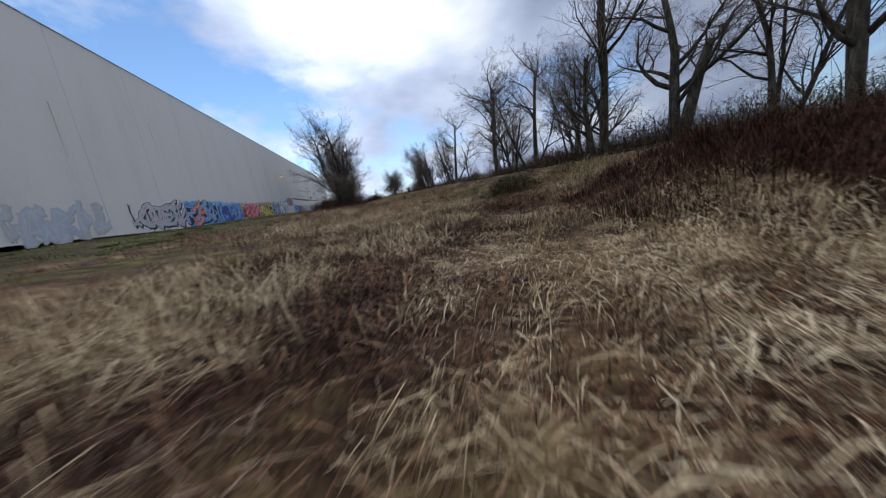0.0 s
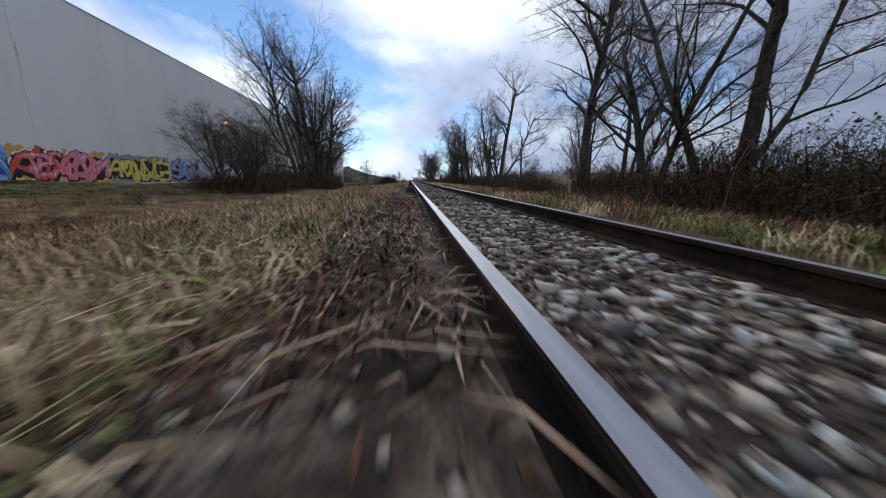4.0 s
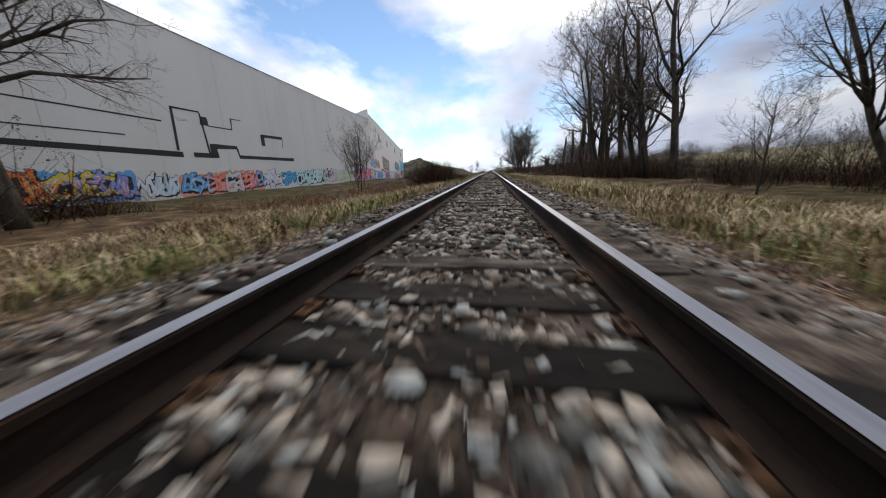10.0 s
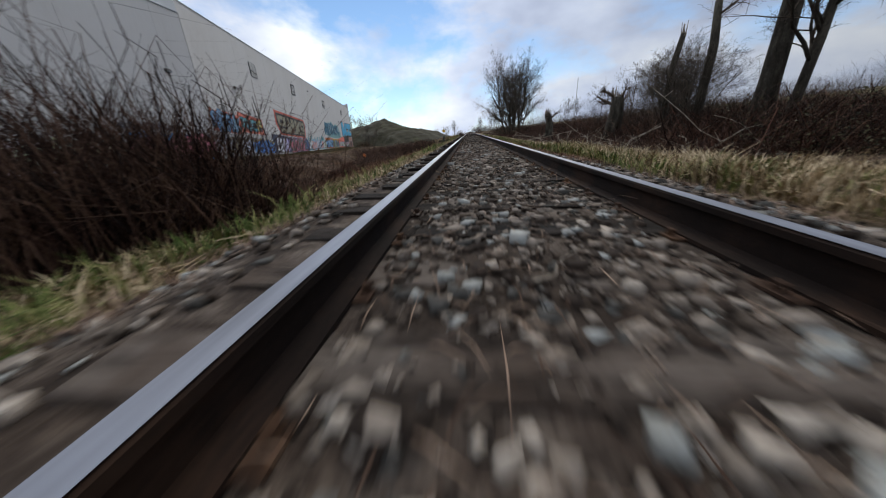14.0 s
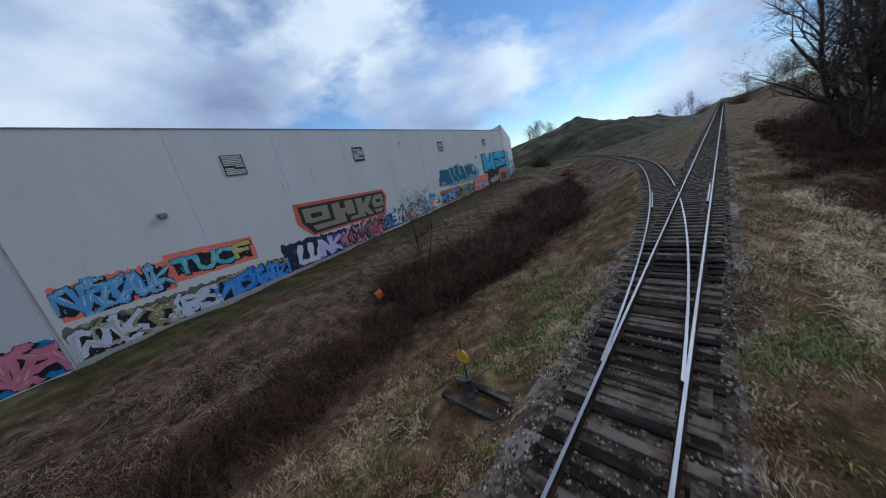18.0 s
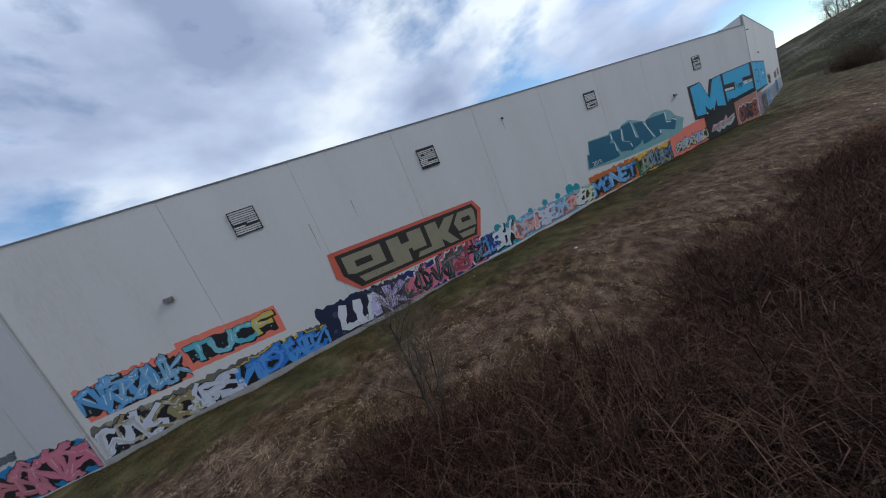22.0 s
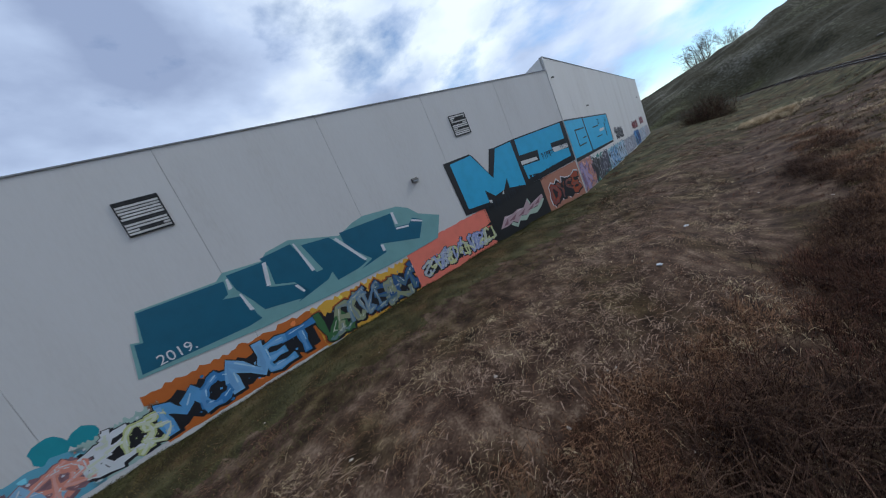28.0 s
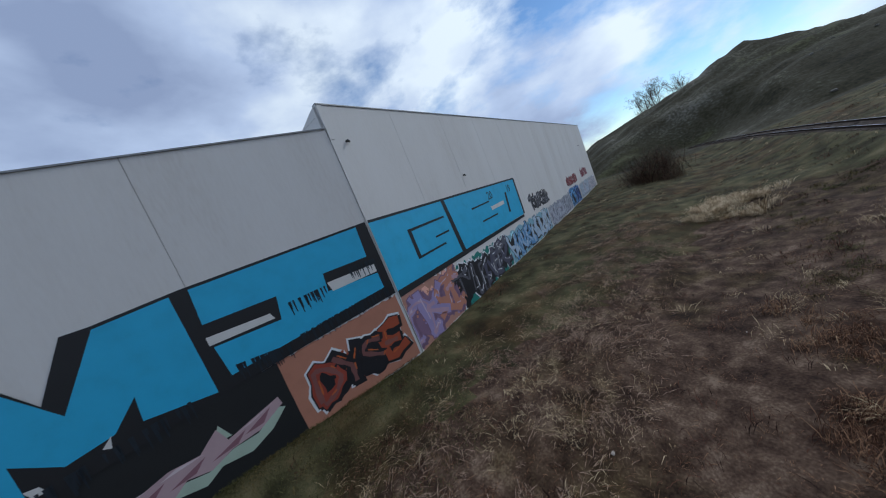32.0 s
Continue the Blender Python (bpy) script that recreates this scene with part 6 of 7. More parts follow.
# the dark band in the ditch beside the warehouse
for y in np.arange(127, 216, 1.25):
    c = np.interp(y, [127, 135, 145, 152, 160, 170, 180, 196, 215], [-9.5, -11.5, -14.2, -12.8, -12.3, -14.8, -18.2, -21.5, -28])
    w = np.interp(y, [127, 135, 145, 152, 160, 170, 180, 196, 215], [0.8, 1.6, 2.9, 3.7, 3.7, 3.6, 3.4, 1.6, 1.1])
    for _ in range(4 if 143 < y < 188 else 2):
        x = c + _r.uniform(-w, w)
        if math.hypot(x + 15.4, (y - 145.3) * 1.5) < 2.1:       # the gap where the orange scrap shows
            continue
        low = 0.55 if 140 < y < 146.4 else 1.0
        thicket(BRAMBLE, x, y, low * _r.uniform(0.75, 1.3) * float(np.interp(y, [135, 145, 165, 184, 198], [1, 1.5, 1.5, 1.25, 0.5])), _r, "tangled bare reddish brown bramble bush in the ditch", group="ditch brambles")
# the hedge right of the line
for k in range(30):
    thicket(HEDGE, _r.uniform(11.5, 15), -14 + 1.3 * k, _r.uniform(0.8, 1.1), _r, "dark bramble hedge with small leaves", join="hedge")
for y in np.arange(-22, 112, 1.9):
    for _ in range(3):
        thicket(HEDGE if y < 40 or _r.random() < 0.65 else SCRUB, _r.uniform(11.5, 20) + (2.0 if 60 < y < 95 else 0), y, _r.choice((0.6, 0.9, 1.0, 1.15, 1.4)) * (1.4 if y < 32 else 1) * _r.uniform(0.85, 1.15) * (0.8 if 38 < y < 95 else 1), _r, "dark bramble hedge with small leaves", join="hedge")
for y in np.arange(112, 215, 2.0):
    for _ in range(4):
        x = _r.uniform(float(np.interp(y, [112, 135, 150, 165, 215], [8.2, 7.4, 6.4, 5.6, 5.8])), 21)
        thicket(BANK, x, y, _r.uniform(0.9, 1.5) * float(np.interp(x, [9, 14], [0.9, 1.5])) * float(np.interp(y, [122, 132], [1.15, 0.85])), _r, "brown leafless thicket on the bank", join="bank_thicket")
for y in np.arange(176, 200, 2.4):
    thicket(HEDGE, _r.uniform(7, 13), y, _r.uniform(1.1, 1.8), _r, "dark thicket round the tree foot", join="tree_foot_thicket")
for k in range(6):
    thicket(SCRUB, _r.uniform(11.5, 15), 114 + 3 * k, _r.uniform(0.9, 1.2), _r, "tall bare scrub on the bank", join="bank_scrub")
# round the trees by the wall
for _ in range(16):
    thicket(HEDGE, _r.uniform(-19.5, -12.5), _r.uniform(52, 63), _r.uniform(1.0, 1.6), _r, "dense dark undergrowth round the tree trunks", group="undergrowth")
for _ in range(30):
    thicket(HEDGE if _r.random() < 0.4 else BRAMBLE, _r.uniform(-20.5, -13), _r.uniform(36, 76), _r.uniform(0.9, 1.7), _r, "dense dark undergrowth round the tree trunks", group="undergrowth")
for x, y, s in ((-7.0, 104.6, 1.6), (-7.7, 106.0, 1.75), (-6.6, 105.9, 1.4), (-8.4, 104.9, 1.5), (-9.3, 106.4, 1.1)):
    thicket(TALL_BRAMBLE, x, y, s, _r, "large round leafless bush by the ditch", group="ditch brambles")
for x, y, s in ((-56, 262, 1.9), (-58.5, 265, 2.3), (-54, 260, 1.3), (-60.5, 270, 2.2), (-57.5, 259.5, 1.5), (-62.5, 274, 2.0), (-52, 258, 0.9), (-60, 266, 1.7)):
    thicket(HEDGE, x, y, s, _r, "dark bush at the foot of the gravel mound", group="mound bushes")


# low weeds in dark patches on the first slope
WEED = [thicket_mesh("brambles", s, 60, 0.42, 0.42, M_DOCK, 110, thin=0.8, k=4) for s in (33, 34, 35)]
for k in range(150):
    y = _r.uniform(-12, -2.6)
    x = _r.uniform(-13.5, -6) + 0.35 * (y + 6)
    thicket(WEED, x, y, _r.uniform(0.4, 0.9), _r, "low dark reddish brown weeds on the slope", join="dark_weeds")
for k in range(34):
    thicket(WEED, -4.7 + _r.gauss(0, 0.75), -2.7 + _r.gauss(0, 0.75), _r.uniform(0.8, 1.5), _r, "low dark reddish brown weeds on the slope", join="dark_weeds")
for k in range(60):
    thicket(WEED, _r.uniform(-5.5, -2.2), _r.uniform(-12, 6), _r.uniform(0.3, 0.7), _r, "low dark reddish brown weeds on the slope", join="dark_weeds")


# ---- grass ----
TRAIL = ((-12.1, -16.7), (-9.5, -12.5), (-7.1, -8.6), (-5.5, -5.0), (-4.0, -1.6), (-2.9, 2.0), (-1.8, 5.4), (-1.2, 9.5))   # a beaten line through the tall grass


def grass(name, n, place, y0, y1, tall, wide, mat, label, lean=0.5, clump=0.0, between=False):
    """Single blades, in tufts that lean one way; place(y, random 0..1) gives x."""
    if clump:
        m = max(1, int(n / clump))
        cy = rng.uniform(y0, y1, 2 * m); cx = place(cy, rng.uniform(0, 1, 2 * m))
        # straw, brown weeds and green keep to patches of their own
        own = {"dry_grass": wave(cx, cy, 0.6, 0.5), "dead_stalks": -wave(cx, cy, 0.6, 0.5)}.get(mat.name.split(".")[0], wave(cx, cy, 0.5, 3.0))
        best = np.argsort(own + rng.normal(0, 0.3, 2 * m))[m:]
        cx, cy = cx[best], cy[best]
        i = rng.integers(0, m, n)
        sc = rng.lognormal(0, 0.35, m)[i]
        x, y = cx[i] + rng.normal(0, 0.17, n) * sc, cy[i] + rng.normal(0, 0.17, n) * sc
        a = rng.uniform(0, 6.283, m)[i] + rng.normal(0, 0.7, n)
    else:
        y = rng.uniform(y0, y1, n); x = place(y, rng.uniform(0, 1, n)); sc = np.ones(n)
        a = rng.uniform(0, 6.283, n)
    k = (np.abs(x) > 1.45) | between
    if y1 > SWITCH_Y:
        m = (x < 3) & (y > SWITCH_Y)
        d = np.full(len(x), 9.0)
        for p in _sp:
            d[m] = np.minimum(d[m], np.hypot(x[m] - p[0], y[m] - p[1]))
        k &= (d > 1.7) & ~((np.abs(x + 2.9) < 1.9) & (np.abs(y - 139.9) < 1.0))
    x, y, sc, a = x[k], y[k], sc[k], a[k]
    n = len(x)
    z = ground_z(x, y) + (0.015 if between else -0.02)
    h = tall * rng.lognormal(-0.1, 0.4, n) * np.minimum(sc, 1.6)
    h = np.minimum(h, 1.7 * tall)
    ln = np.full(n, lean)
    if y0 < 14:
        d = np.min([np.hypot(x - p, y - q) for p, q in TRAIL], axis=0)
        f = np.clip(d / 3.0, 0.35, 1)
        h = h * f
        ln = lean / f ** 0.6
    l = h * ln * rng.uniform(0.2, 1.8, n)
    w = wide * rng.uniform(0.6, 1.4, n)
    dx, dy = np.cos(a), np.sin(a)
    b = np.stack([x, y, z], -1)
    s = np.stack([-dy * w, dx * w, np.zeros(n)], -1)
    mid = b + np.stack([dx * l * 0.35, dy * l * 0.35, h * 0.6], -1)
    tip = b + np.stack([dx * l, dy * l, h * np.clip(1.05 - 0.35 * ln * rng.uniform(0, 2, n), 0.2, 1)], -1)
    V = np.stack([b, mid + s, mid - s, tip], 1).reshape(-1, 3)
    T = (np.array([(0, 1, 2), (2, 1, 3)])[None] + (np.arange(n) * 4)[:, None, None]).reshape(-1, 3)
    return tagged(new(name, array_mesh(name, V, T, mat)), label, "grass", kind="stuff")


L = lambda a, b: (lambda y, u: a + (b - a) * u)

# the first slope, close to the camera
grass("dry_grass", 70000, L(-16, -2.6), -17.5, 12, 0.36, 0.005, M_STRAW, "tall flattened straw coloured grass", 1.1, 55)
grass("green_grass", 22000, L(-6.5, -2.2), -6, 9, 0.2, 0.007, M_GREEN, "green tufts in the straw beside the line", 0.6, 90)
grass("straw_thatch", 60000, lambda y, u: -14.5 + u * 5.5 + (y + 3) * 0.42, -4, 9, 0.16, 0.006, M_BLEACHED, "matted pale straw lying flat on the slope", 2.6, 70)
grass("straw_thatch", 70000, L(-14.5, -3.0), -17.5, 2, 0.09, 0.006, M_LITTER, "matted dull straw lying flat on the slope", 3.4, 40)
grass("dead_stalks", 60000, L(-13.5, -6.2), -11, -3.4, 0.17, 0.007, M_DOCK, "dark reddish brown low weeds on the slope", 0.9, 60)
grass("dead_stalks", 30000, L(-15, -10), -17.5, -9, 0.16, 0.007, M_DOCK, "dark reddish brown low weeds on the slope", 0.9, 60)
grass("green_grass", 9000, lambda y, u: -4.7 + (u - 0.5) * 2.2, -3.6, -1.4, 0.26, 0.007, M_GREEN, "green tuft on the hump beside the line", 0.6, 300)
grass("dry_grass", 34000, L(-9, -1.9), -8, 24, 0.28, 0.005, M_STRAW, "straw coloured grass beside the line", 0.8, 40)
grass("dead_stalks", 22000, L(-20, -4), -18, 40, 0.42, 0.005, M_BROWN, "brown dead stalks", 0.9, 14)
grass("dead_stalks", 18000, L(-3.4, -1.45), -8, 34, 0.14, 0.006, M_BROWN, "low brown weeds among the ballast", 1.2, 30)
grass("green_grass", 9000, L(-3.6, -1.5), -8, 34, 0.13, 0.007, M_GREEN, "low green weeds among the ballast", 1.0, 30)
grass("dry_grass", 26000, L(-3.6, -1.6), -14, 30, 0.16, 0.006, M_STRAW, "thin dry grass among the ballast", 0.9, 30)
grass("dead_stalks", 24000, L(-13, -3), -17, 24, 0.26, 0.006, M_BROWN, "brown broken stalks in the straw", 1.2, 45)
grass("green_grass", 24000, L(-9, -1.7), -14, 40, 0.2, 0.007, M_GREEN, "green tufts at the foot of the ballast", 0.7, 20)
grass("dead_stalks", 70000, L(-7.5, -1.7), -24, -8.5, 0.36, 0.007, M_DOCK, "tall dark reddish dead stalks beside the line", 0.35, 40)
grass("dead_stalks", 14000, L(2.4, 8), -30, 2, 0.4, 0.007, M_DOCK, "tall dark reddish dead stalks across the line", 0.35, 40)
grass("dead_stalks", 26000, L(3, 10), -20, 40, 0.5, 0.005, M_BROWN, "brown dead stalks", 0.7, 16)
grass("lawn", 60000, lambda y, u: wall_x(y) + 0.3 + u * 13, -25, 128, 0.11, 0.009, M_LAWN, "short dull green grass below the wall", 0.8)
grass("dead_stalks", 16000, lambda y, u: -6.0 + (u - 0.5) * 2.4, -7.5, -3.5, 0.3, 0.005, M_BROWN, "dark brown dead weeds on the hump", 0.7, 60)
grass("green_grass", 14000, lambda y, u: wall_x(y) + 4 + u * 12, -14, 40, 0.1, 0.009, M_GREEN, "green strip on the lawn", 0.6, 120)
grass("green_grass", 40000, lambda y, u: wall_x(y) + 2 + u * 9, 0, 62, 0.12, 0.011, M_GREEN, "bright green strip on the lawn below the wall", 0.6, 150)
grass("dead_stalks", 16000, L(-2.9, -0.9), -10, 20, 0.07, 0.005, M_LITTER, "broken brown stalks lying on the ballast", 2.6, 30, True)
grass("dead_stalks", 12000, L(-2.9, -0.95), -10, 20, 0.09, 0.006, M_DOCK, "low dark weeds on the ballast", 1.4, 30, True)
grass("green_grass", 22000, L(3, 10.5), -6, 30, 0.26, 0.009, M_GREEN, "green grass across the line", 0.7, 60)
grass("bleached_grass", 12000, L(3, 10.5), -6, 30, 0.26, 0.009, M_BLEACHED, "pale dry grass across the line", 0.7, 60)
grass("straw_thatch", 34000, L(-11.5, -5.6), -18, -9.5, 0.12, 0.006, M_BLEACHED, "matted pale straw lying flat on the slope", 2.6, 70)
# along the straight
grass("dry_grass", 80000, L(-10, -2.0), 18, 82, 0.24, 0.009, M_STRAW, "pale dry grass along the line", 0.8, 18)
grass("dry_grass", 56000, L(2.4, 9.5), 20, 112, 0.26, 0.009, M_STRAW, "pale dry grass along the line", 0.8, 18)
grass("bleached_grass", 42000, L(3.0, 8.5), 24, 112, 0.3, 0.008, M_BLEACHED, "pale dry tussocks along the line", 0.7, 60)
grass("green_grass", 40000, L(2.4, 9), 36, 112, 0.24, 0.009, M_GREEN, "green grass along the line", 0.7, 22)
grass("green_grass", 22000, L(-6.5, -1.8), 66, 132, 0.24, 0.008, M_GREEN, "green tufts along the ballast", 0.7, 22)
grass("dry_grass", 46000, L(-10, -2.2), 72, 125, 0.2, 0.009, M_STRAW, "dry grass on the ditch side", 0.9, 18)
grass("dead_stalks", 36000, L(-15, -5), 76, 142, 0.42, 0.006, M_BROWN, "reddish dead stalks in the ditch", 0.9, 16)
grass("green_grass", 16000, L(3.4, 9.5), 26, 66, 0.34, 0.01, M_GREEN, "tall green clumps along the hedge", 0.6, 160)
grass("bleached_grass", 16000, L(3.2, 9), 26, 66, 0.36, 0.009, M_BLEACHED, "tall pale clumps along the hedge", 0.6, 160)
grass("green_grass", 18000, L(-9, -2.4), 140, 176, 0.14, 0.009, M_GREEN, "dull green tufts beside the siding", 0.8, 60)
grass("dead_stalks", 50000, L(-9, -2.0), 134, 176, 0.12, 0.007, M_BROWN, "brown weeds beside the siding", 1.2, 40)
grass("dead_stalks", 30000, L(-3.0, -1.5), 22, 106, 0.07, 0.005, M_LITTER, "broken brown stalks on the gravel shoulder", 2.2, 30)
grass("dead_stalks", 30000, L(1.5, 3.2), 22, 106, 0.07, 0.005, M_LITTER, "broken brown stalks on the gravel shoulder", 2.2, 30)
grass("green_grass", 9000, L(-6.2, -3.4), 97, 113, 0.16, 0.01, M_GREEN, "bright green strip beside the ballast", 0.7, 90)
# round the points
bed_x = lambda y: np.interp(y, [95, 127, 135, 145, 160, 170, 180, 196, 202, 208, 240], [-9, -11, -12, -14, -15.5, -17, -18.8, -21.5, -25, -29, -41])
grass("cane_litter", 130000, lambda y, u: bed_x(y) - 8.5 + u * 8.0, 96, 142, 0.11, 0.011, M_LITTER, "flattened pinkish brown canes on the ditch side", 5.0, 40)
grass("dead_stalks", 60000, lambda y, u: bed_x(y) + (u - 0.5) * np.interp(y, [104, 127, 145, 160, 180, 196], [2, 3.0, 6, 9, 8, 3]), 104, 200, 0.5, 0.007, M_DOCK, "dark reddish weeds filling the ditch", 0.7, 60)
grass("dry_grass", 76000, L(-8.5, -1.9), 108, 175, 0.17, 0.0065, M_STRAW, "dry grass beside the switch", 0.9, 60)
grass("green_grass", 26000, L(1.9, 4.2), 108, 146, 0.18, 0.01, M_GREEN, "green tufts beside the line", 0.7, 70)
grass("green_grass", 24000, L(2.6, 4.3), 106, 140, 0.16, 0.012, M_GREEN, "lush green tufts beside the line", 0.6, 90)
grass("green_grass", 22000, L(-6, -1.7), 108, 150, 0.2, 0.01, M_GREEN, "green tufts beside the line", 0.7, 70)
grass("dead_stalks", 60000, L(4.6, 12), 142, 205, 0.4, 0.009, M_DOCK, "reddish brown dead stalks on the bank", 0.8, 50)
grass("dry_grass", 60000, lambda y, u: 1.9 + u * np.interp(y, [108, 140, 155, 185], [5.5, 4.2, 3.6, 3.0]), 108, 185, 0.18, 0.0075, M_STRAW, "bleached grass on the bank", 0.9, 70)
grass("bleached_grass", 50000, lambda y, u: 3.7 + u * np.interp(y, [106, 135, 150, 160], [4.6, 3.8, 2.6, 1.4]), 124, 160, 0.2, 0.009, M_BLEACHED, "flattened bleached straw on the bank", 1.5, 90)
grass("dead_stalks", 20000, L(7, 14), 112, 170, 0.4, 0.006, M_BROWN, "brown stalks on the bank", 0.9, 14)
grass("dry_grass", 42000, lambda y, u: -2.5 - u * 12, 158, 235, 0.2, 0.006, M_STRAW, "dry grass inside the siding", 0.9, 18)
grass("green_grass", 24000, L(2.4, 5.6), 108, 134, 0.16, 0.011, M_GREEN, "lush green tufts on the bank", 0.7, 110)
grass("bleached_grass", 13000, L(2.6, 5.8), 108, 132, 0.2, 0.01, M_BLEACHED, "pale dry clumps among the green tufts", 0.8, 130)
grass("cane_litter", 46000, L(4.8, 11), 108, 136, 0.11, 0.01, M_LITTER, "flattened brown canes on the bank", 4.0, 30)
grass("dry_grass", 26000, L(-3.0, -1.5), 106, 150, 0.09, 0.006, M_STRAW, "thin dry grass on the gravel shoulder", 1.4, 30)
grass("dead_stalks", 24000, L(1.5, 2.6), 106, 150, 0.08, 0.006, M_BROWN, "thin brown weeds on the gravel shoulder", 1.4, 30)
grass("straw_litter", 5000, L(-0.66, 0.66), 76, 114, 0.06, 0.0025, M_LITTER, "bits of straw lying between the rails", 3.0, 0, True)
grass("straw_litter", 1500, L(-0.66, 0.66), 16, 76, 0.06, 0.0025, M_LITTER, "bits of straw lying between the rails", 3.0, 0, True)
# the trodden strip below the wall
grass("straw_litter", 80000, lambda y, u: bed_x(y) - 1.5 - u * 7.5, 138, 236, 0.07, 0.011, M_LITTER, "flat pale straw litter on the trodden earth", 4.0, 24)
grass("straw_litter", 60000, lambda y, u: bed_x(y) - 1.0 - u * 9.5, 138, 236, 0.05, 0.006, M_BROWN, "loose broken stalks on the trodden earth", 4.0)
grass("dry_grass", 40000, lambda y, u: bed_x(y) - 1.5 - u * 9, 138, 225, 0.12, 0.006, M_STRAW, "trodden straw on bare earth", 2.0, 26)
grass("lawn", 110000, lambda y, u: wall_x(y) + 0.1 + u * u * 8, 130, 211, 0.12, 0.009, M_LAWN, "short dull green grass along the wall", 0.8)
grass("dead_stalks", 40000, lambda y, u: -22.9 + (u - 0.5) * 2.6 - np.maximum(y - 205, 0) * 0.5, 186, 222, 0.22, 0.008, M_BROWN, "dark brown weeds along the trodden way", 1.0, 50)
grass("green_grass", 26000, lambda y, u: bed_x(y) + 3 + u * 9, 186, 240, 0.14, 0.008, M_LAWN, "dull green grass on the side of the siding", 0.8, 70)
grass("dry_grass", 16000, lambda y, u: -23.5 + u * 9 - np.maximum(y - 205, 0) * 0.5, 183, 232, 0.22, 0.006, M_STRAW, "rough straw tussocks beside the trodden way", 1.0, 70)
grass("dead_stalks", 60000, lambda y, u: wall_x(y) + 3 + u * 19, 132, 232, 0.1, 0.006, M_BROWN, "brown litter of stalks", 1.6, 26)
grass("dry_grass", 9000, L(-62, -16), 205, 275, 0.2, 0.009, M_STRAW, "dry grass in front of the mound", 1.2, 16)
grass("dead_stalks", 50000, L(-70, -14), 203, 285, 0.22, 0.01, M_DOCK, "brown stalks in front of the mound", 1.0, 16)


grass("bleached_grass", 9000, lambda y, u: -41.5 + u * 5.5, 234.5, 241, 0.42, 0.012, M_BLEACHED, "pale dry tussock at the end of the trodden way", 0.8, 60)


# ---- small things ----
def switch_stand(x, y):
    z = float(ground_z(np.array([x]), np.array([y]))[0])
    ob = thing("switch_stand", (x, y, z), "cast iron switch stand with a yellow target on long timbers", "switch stand")
    g = Geo()
    for dy in (-0.32, 0.32):
        g.box((-0.7, dy - 0.11, 0.0), (3.2, dy + 0.11, 0.16))
    part("timber", g, M_TIE, ob, "long weathered headblock timbers")
    g = Geo()
    g.tube([(0, 0, 0.15), (0, 0, 0.25), (0, 0, 0.5), (0, 0, 0.62)], [0.2, 0.12, 0.09, 0.13], 10)
    part("base", g, M_DARKMETAL, ob)
    g = Geo()
    g.tube([(0, 0, 0.6), (0, 0, 1.75)], [0.022, 0.022], 8)
    part("mast", g, M_DARKMETAL, ob)
    g = Geo()
    g.tube([(0, -0.02, 1.3), (0, 0.02, 1.3)], [0.19, 0.19], 18)
    part("target", g, M_YELLOW, ob, "round yellow target")
    g = Geo()
    g.tube([(0.02, 0, 0.58), (0.1, 0.35, 0.5), (0.12, 0.75, 0.42)], [0.02, 0.018, 0.03], 6)
    part("lever", g, M_DARKMETAL, ob)
    g = Geo()
    g.tube([(0.1, 0, 0.22), (3.0, 0, 0.3)], [0.018, 0.018], 6)
    part("throw_rod", g, M_RUST, ob)


switch_stand(-3.55, 139.9)
g = Geo()
for dy in (0.0, 2.2):
    g.box((0.95, 139.0 + dy, rail_z(140) - 0.16), (1.15, 139.7 + dy, rail_z(140) - 0.06))
tagged(new("switch_heater_box", g.mesh("switch_heater_box", M_TIE)), "grey metal cover boxes beside the switch rail", "metal cover")


def scrap(name, x, y, s, mat, label, cat, seed, lift=0.02, tall=0.42):
    r = random.Random(seed)
    bm = bmesh.new()
    bmesh.ops.create_icosphere(bm, subdivisions=2, radius=1)
    for v in bm.verts:
        n = noise.noise(v.co * 1.7 + Vector((seed, 0, 0)))
        v.co = Vector((v.co.x * s * (1 + 0.5 * n), v.co.y * s * 0.75 * (1 + 0.6 * n), v.co.z * s * tall * (1 + 0.8 * n)))
    me = bpy.data.meshes.new(name)
    bm.to_mesh(me); bm.free()
    me.materials.append(mat)
    ob = new(name, me)
    ob.location = (x, y, float(ground_z(np.array([x]), np.array([y]))[0]) + lift + s * 0.2)
    ob.rotation_euler = (0, 0, r.uniform(0, 6))
    tagged(ob, label, cat)


scrap("plastic_bag", -4.05, 134.1, 0.26, M_WHITE, "crumpled white plastic bag in the grass", "litter", 1)
scrap("plastic_bag", -12.7, 138.7, 0.4, material("dull_sheet", [(0.25, 0.23, 0.2), (0.4, 0.38, 0.34)], 3, 0.8, 0.2, 30), "grey crumpled sheet in the brambles", "litter", 2, 0.35, 0.7)
scrap("orange_bag", -16.45, 145.4, 0.33, M_ORANGE, "orange plastic scrap caught in brambles", "litter", 3, 0.6, 0.9)
scrap("orange_bag", 2.0, 115.0, 0.14, M_ORANGE, "small orange plastic scrap in the grass", "litter", 4)
scrap("plastic_bag", -26.6, 195.8, 0.11, M_WHITE, "white paper litter on the trodden grass", "litter", 5)
scrap("plastic_bag", -26.3, 164.1, 0.14, M_WHITE, "white paper litter on the trodden grass", "litter", 6)
scrap("plastic_bag", -2.6, 88.2, 0.3, M_WHITE, "white plastic litter beside the rail", "litter", 7)
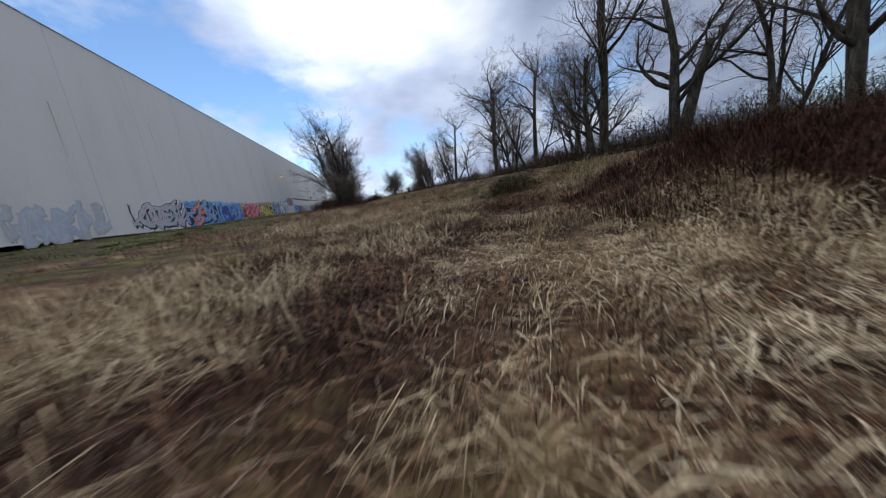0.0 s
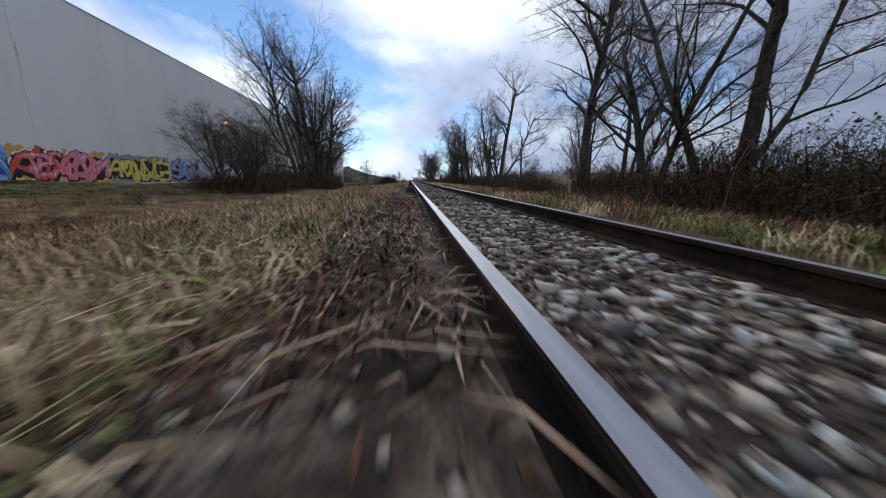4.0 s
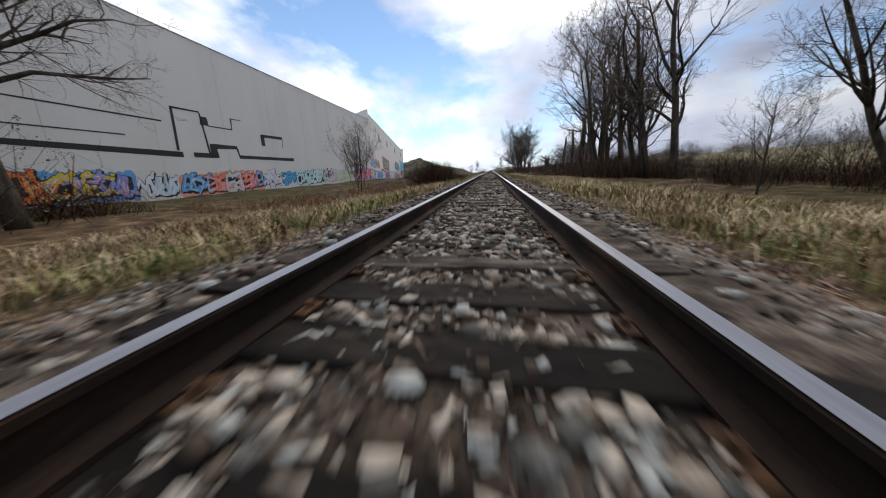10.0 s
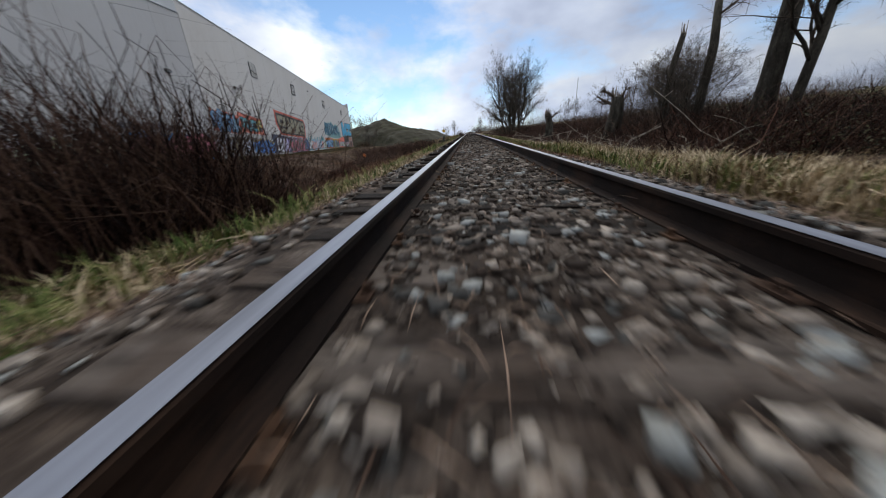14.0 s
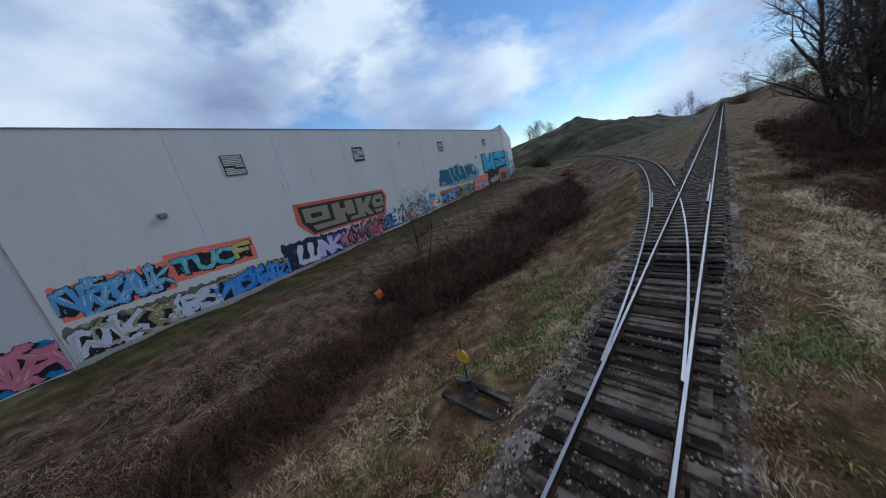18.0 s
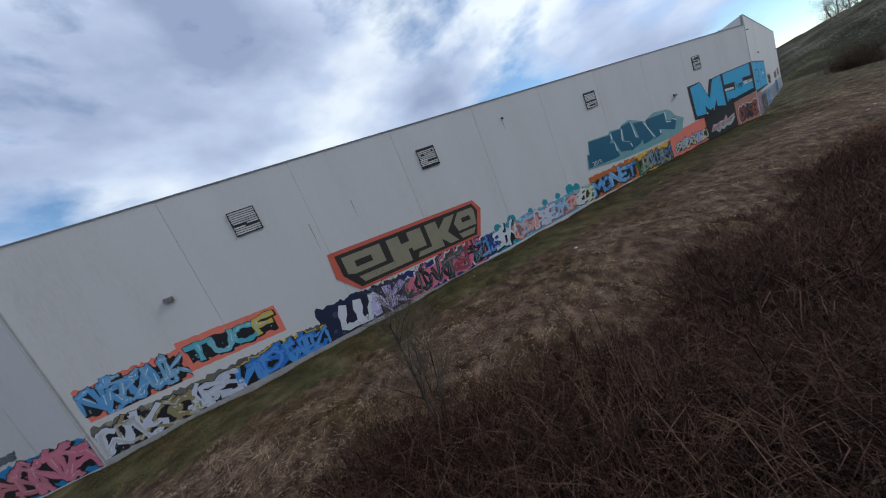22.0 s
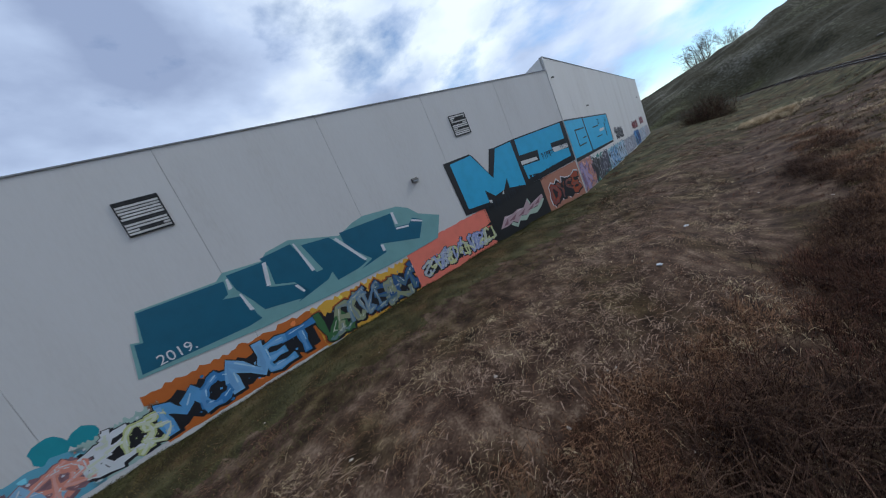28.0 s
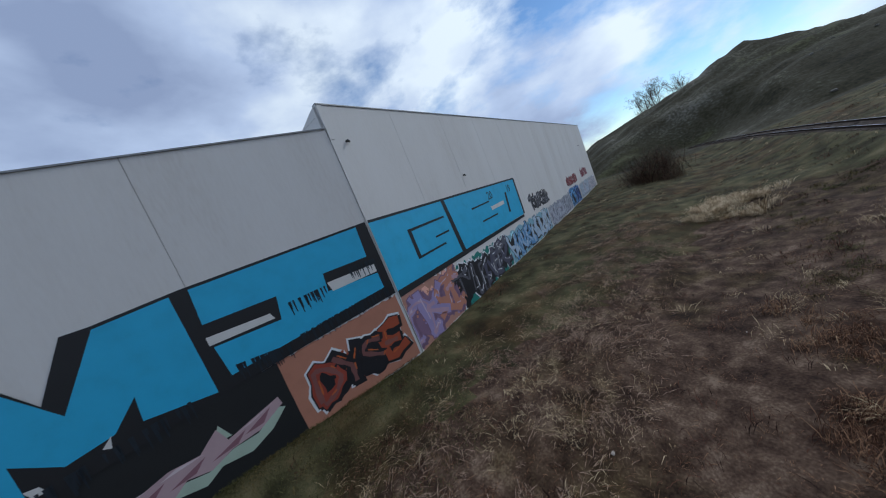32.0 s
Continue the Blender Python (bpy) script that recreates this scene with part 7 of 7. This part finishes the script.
scrap("plastic_bag", -28.5, 201.0, 0.12, M_WHITE, "white paper litter on the trodden grass", "litter", 8)
_r = random.Random(77)
for k in range(30):
    scrap("stone", _r.uniform(-34, -22), _r.uniform(150, 225), _r.uniform(0.03, 0.07), M_STONE, "pale pebble on the trodden ground", "stone", 50 + k)
for k in range(34):
    scrap("boulder", _r.uniform(-50, -8), _r.uniform(278, 330), _r.uniform(0.2, 0.55), M_RUBBLE, "dirty concrete rubble block by the mound", "rubble", 90 + k)

# posts and far buildings
g = Geo()
z = float(ground_z(np.array([32.0]), np.array([200.0]))[0])
g.tube([(0, 0, -0.5), (0, 0, 13)], [0.1, 0.06], 8)
ob = new("utility_pole", g.mesh("utility_pole", M_CAP)); ob.location = (32, 200, z)
tagged(ob, "tall thin grey mast on the bank", "pole")
g = Geo()
g.tube([(0, 0, -0.3), (0, 0, 1.3)], [0.09, 0.08], 8)
ob = new("fence_post", g.mesh("fence_post", M_DEADWOOD)); ob.location = (8.7, 29.5, float(ground_z(np.array([8.7]), np.array([29.5]))[0]))
tagged(ob, "short weathered wooden post beside the line", "post")
# far rows of trees close the view
FAR = [thicket_mesh("brambles", s, 120, 3.2, 3.6, M_TWIG) for s in (41, 42)]
for k in range(90):
    side = _r.choice((-1, 1))
    x = side * _r.uniform(14, 260) if k > 30 else side * _r.uniform(12, 60)
    y = _r.uniform(430, 640) if x < 0 else _r.uniform(230, 620)
    if x < 0 and x > -10:
        continue
    thicket(FAR, x, y, _r.uniform(1.0, 2.6), _r, "far row of bare brush", join="far_brush")
for k in range(60):
    thicket(FAR, _r.uniform(72, 112), 130 + k * 3, _r.uniform(0.8, 1.6), _r, "dark shrubs along the crest of the field", join="crest_shrubs")
SLOPE = [thicket_mesh("brambles", s, 120, 2.6, 2.2, M_BRAMBLE, k=4) for s in (51, 52)]
for k in range(110):
    thicket(SLOPE, _r.uniform(20, 40), _r.uniform(118, 215), _r.uniform(0.8, 1.3), _r, "brown scrub below the pale field", join="slope_scrub")
for x, y, s in ((5, 330, 2.3), (7.5, 345, 2.8), (-7, 352, 1.8)):
    thicket(HEDGE, x, y, s, _r, "dark bush at the far end of the line", group="far bushes")
join_masses()
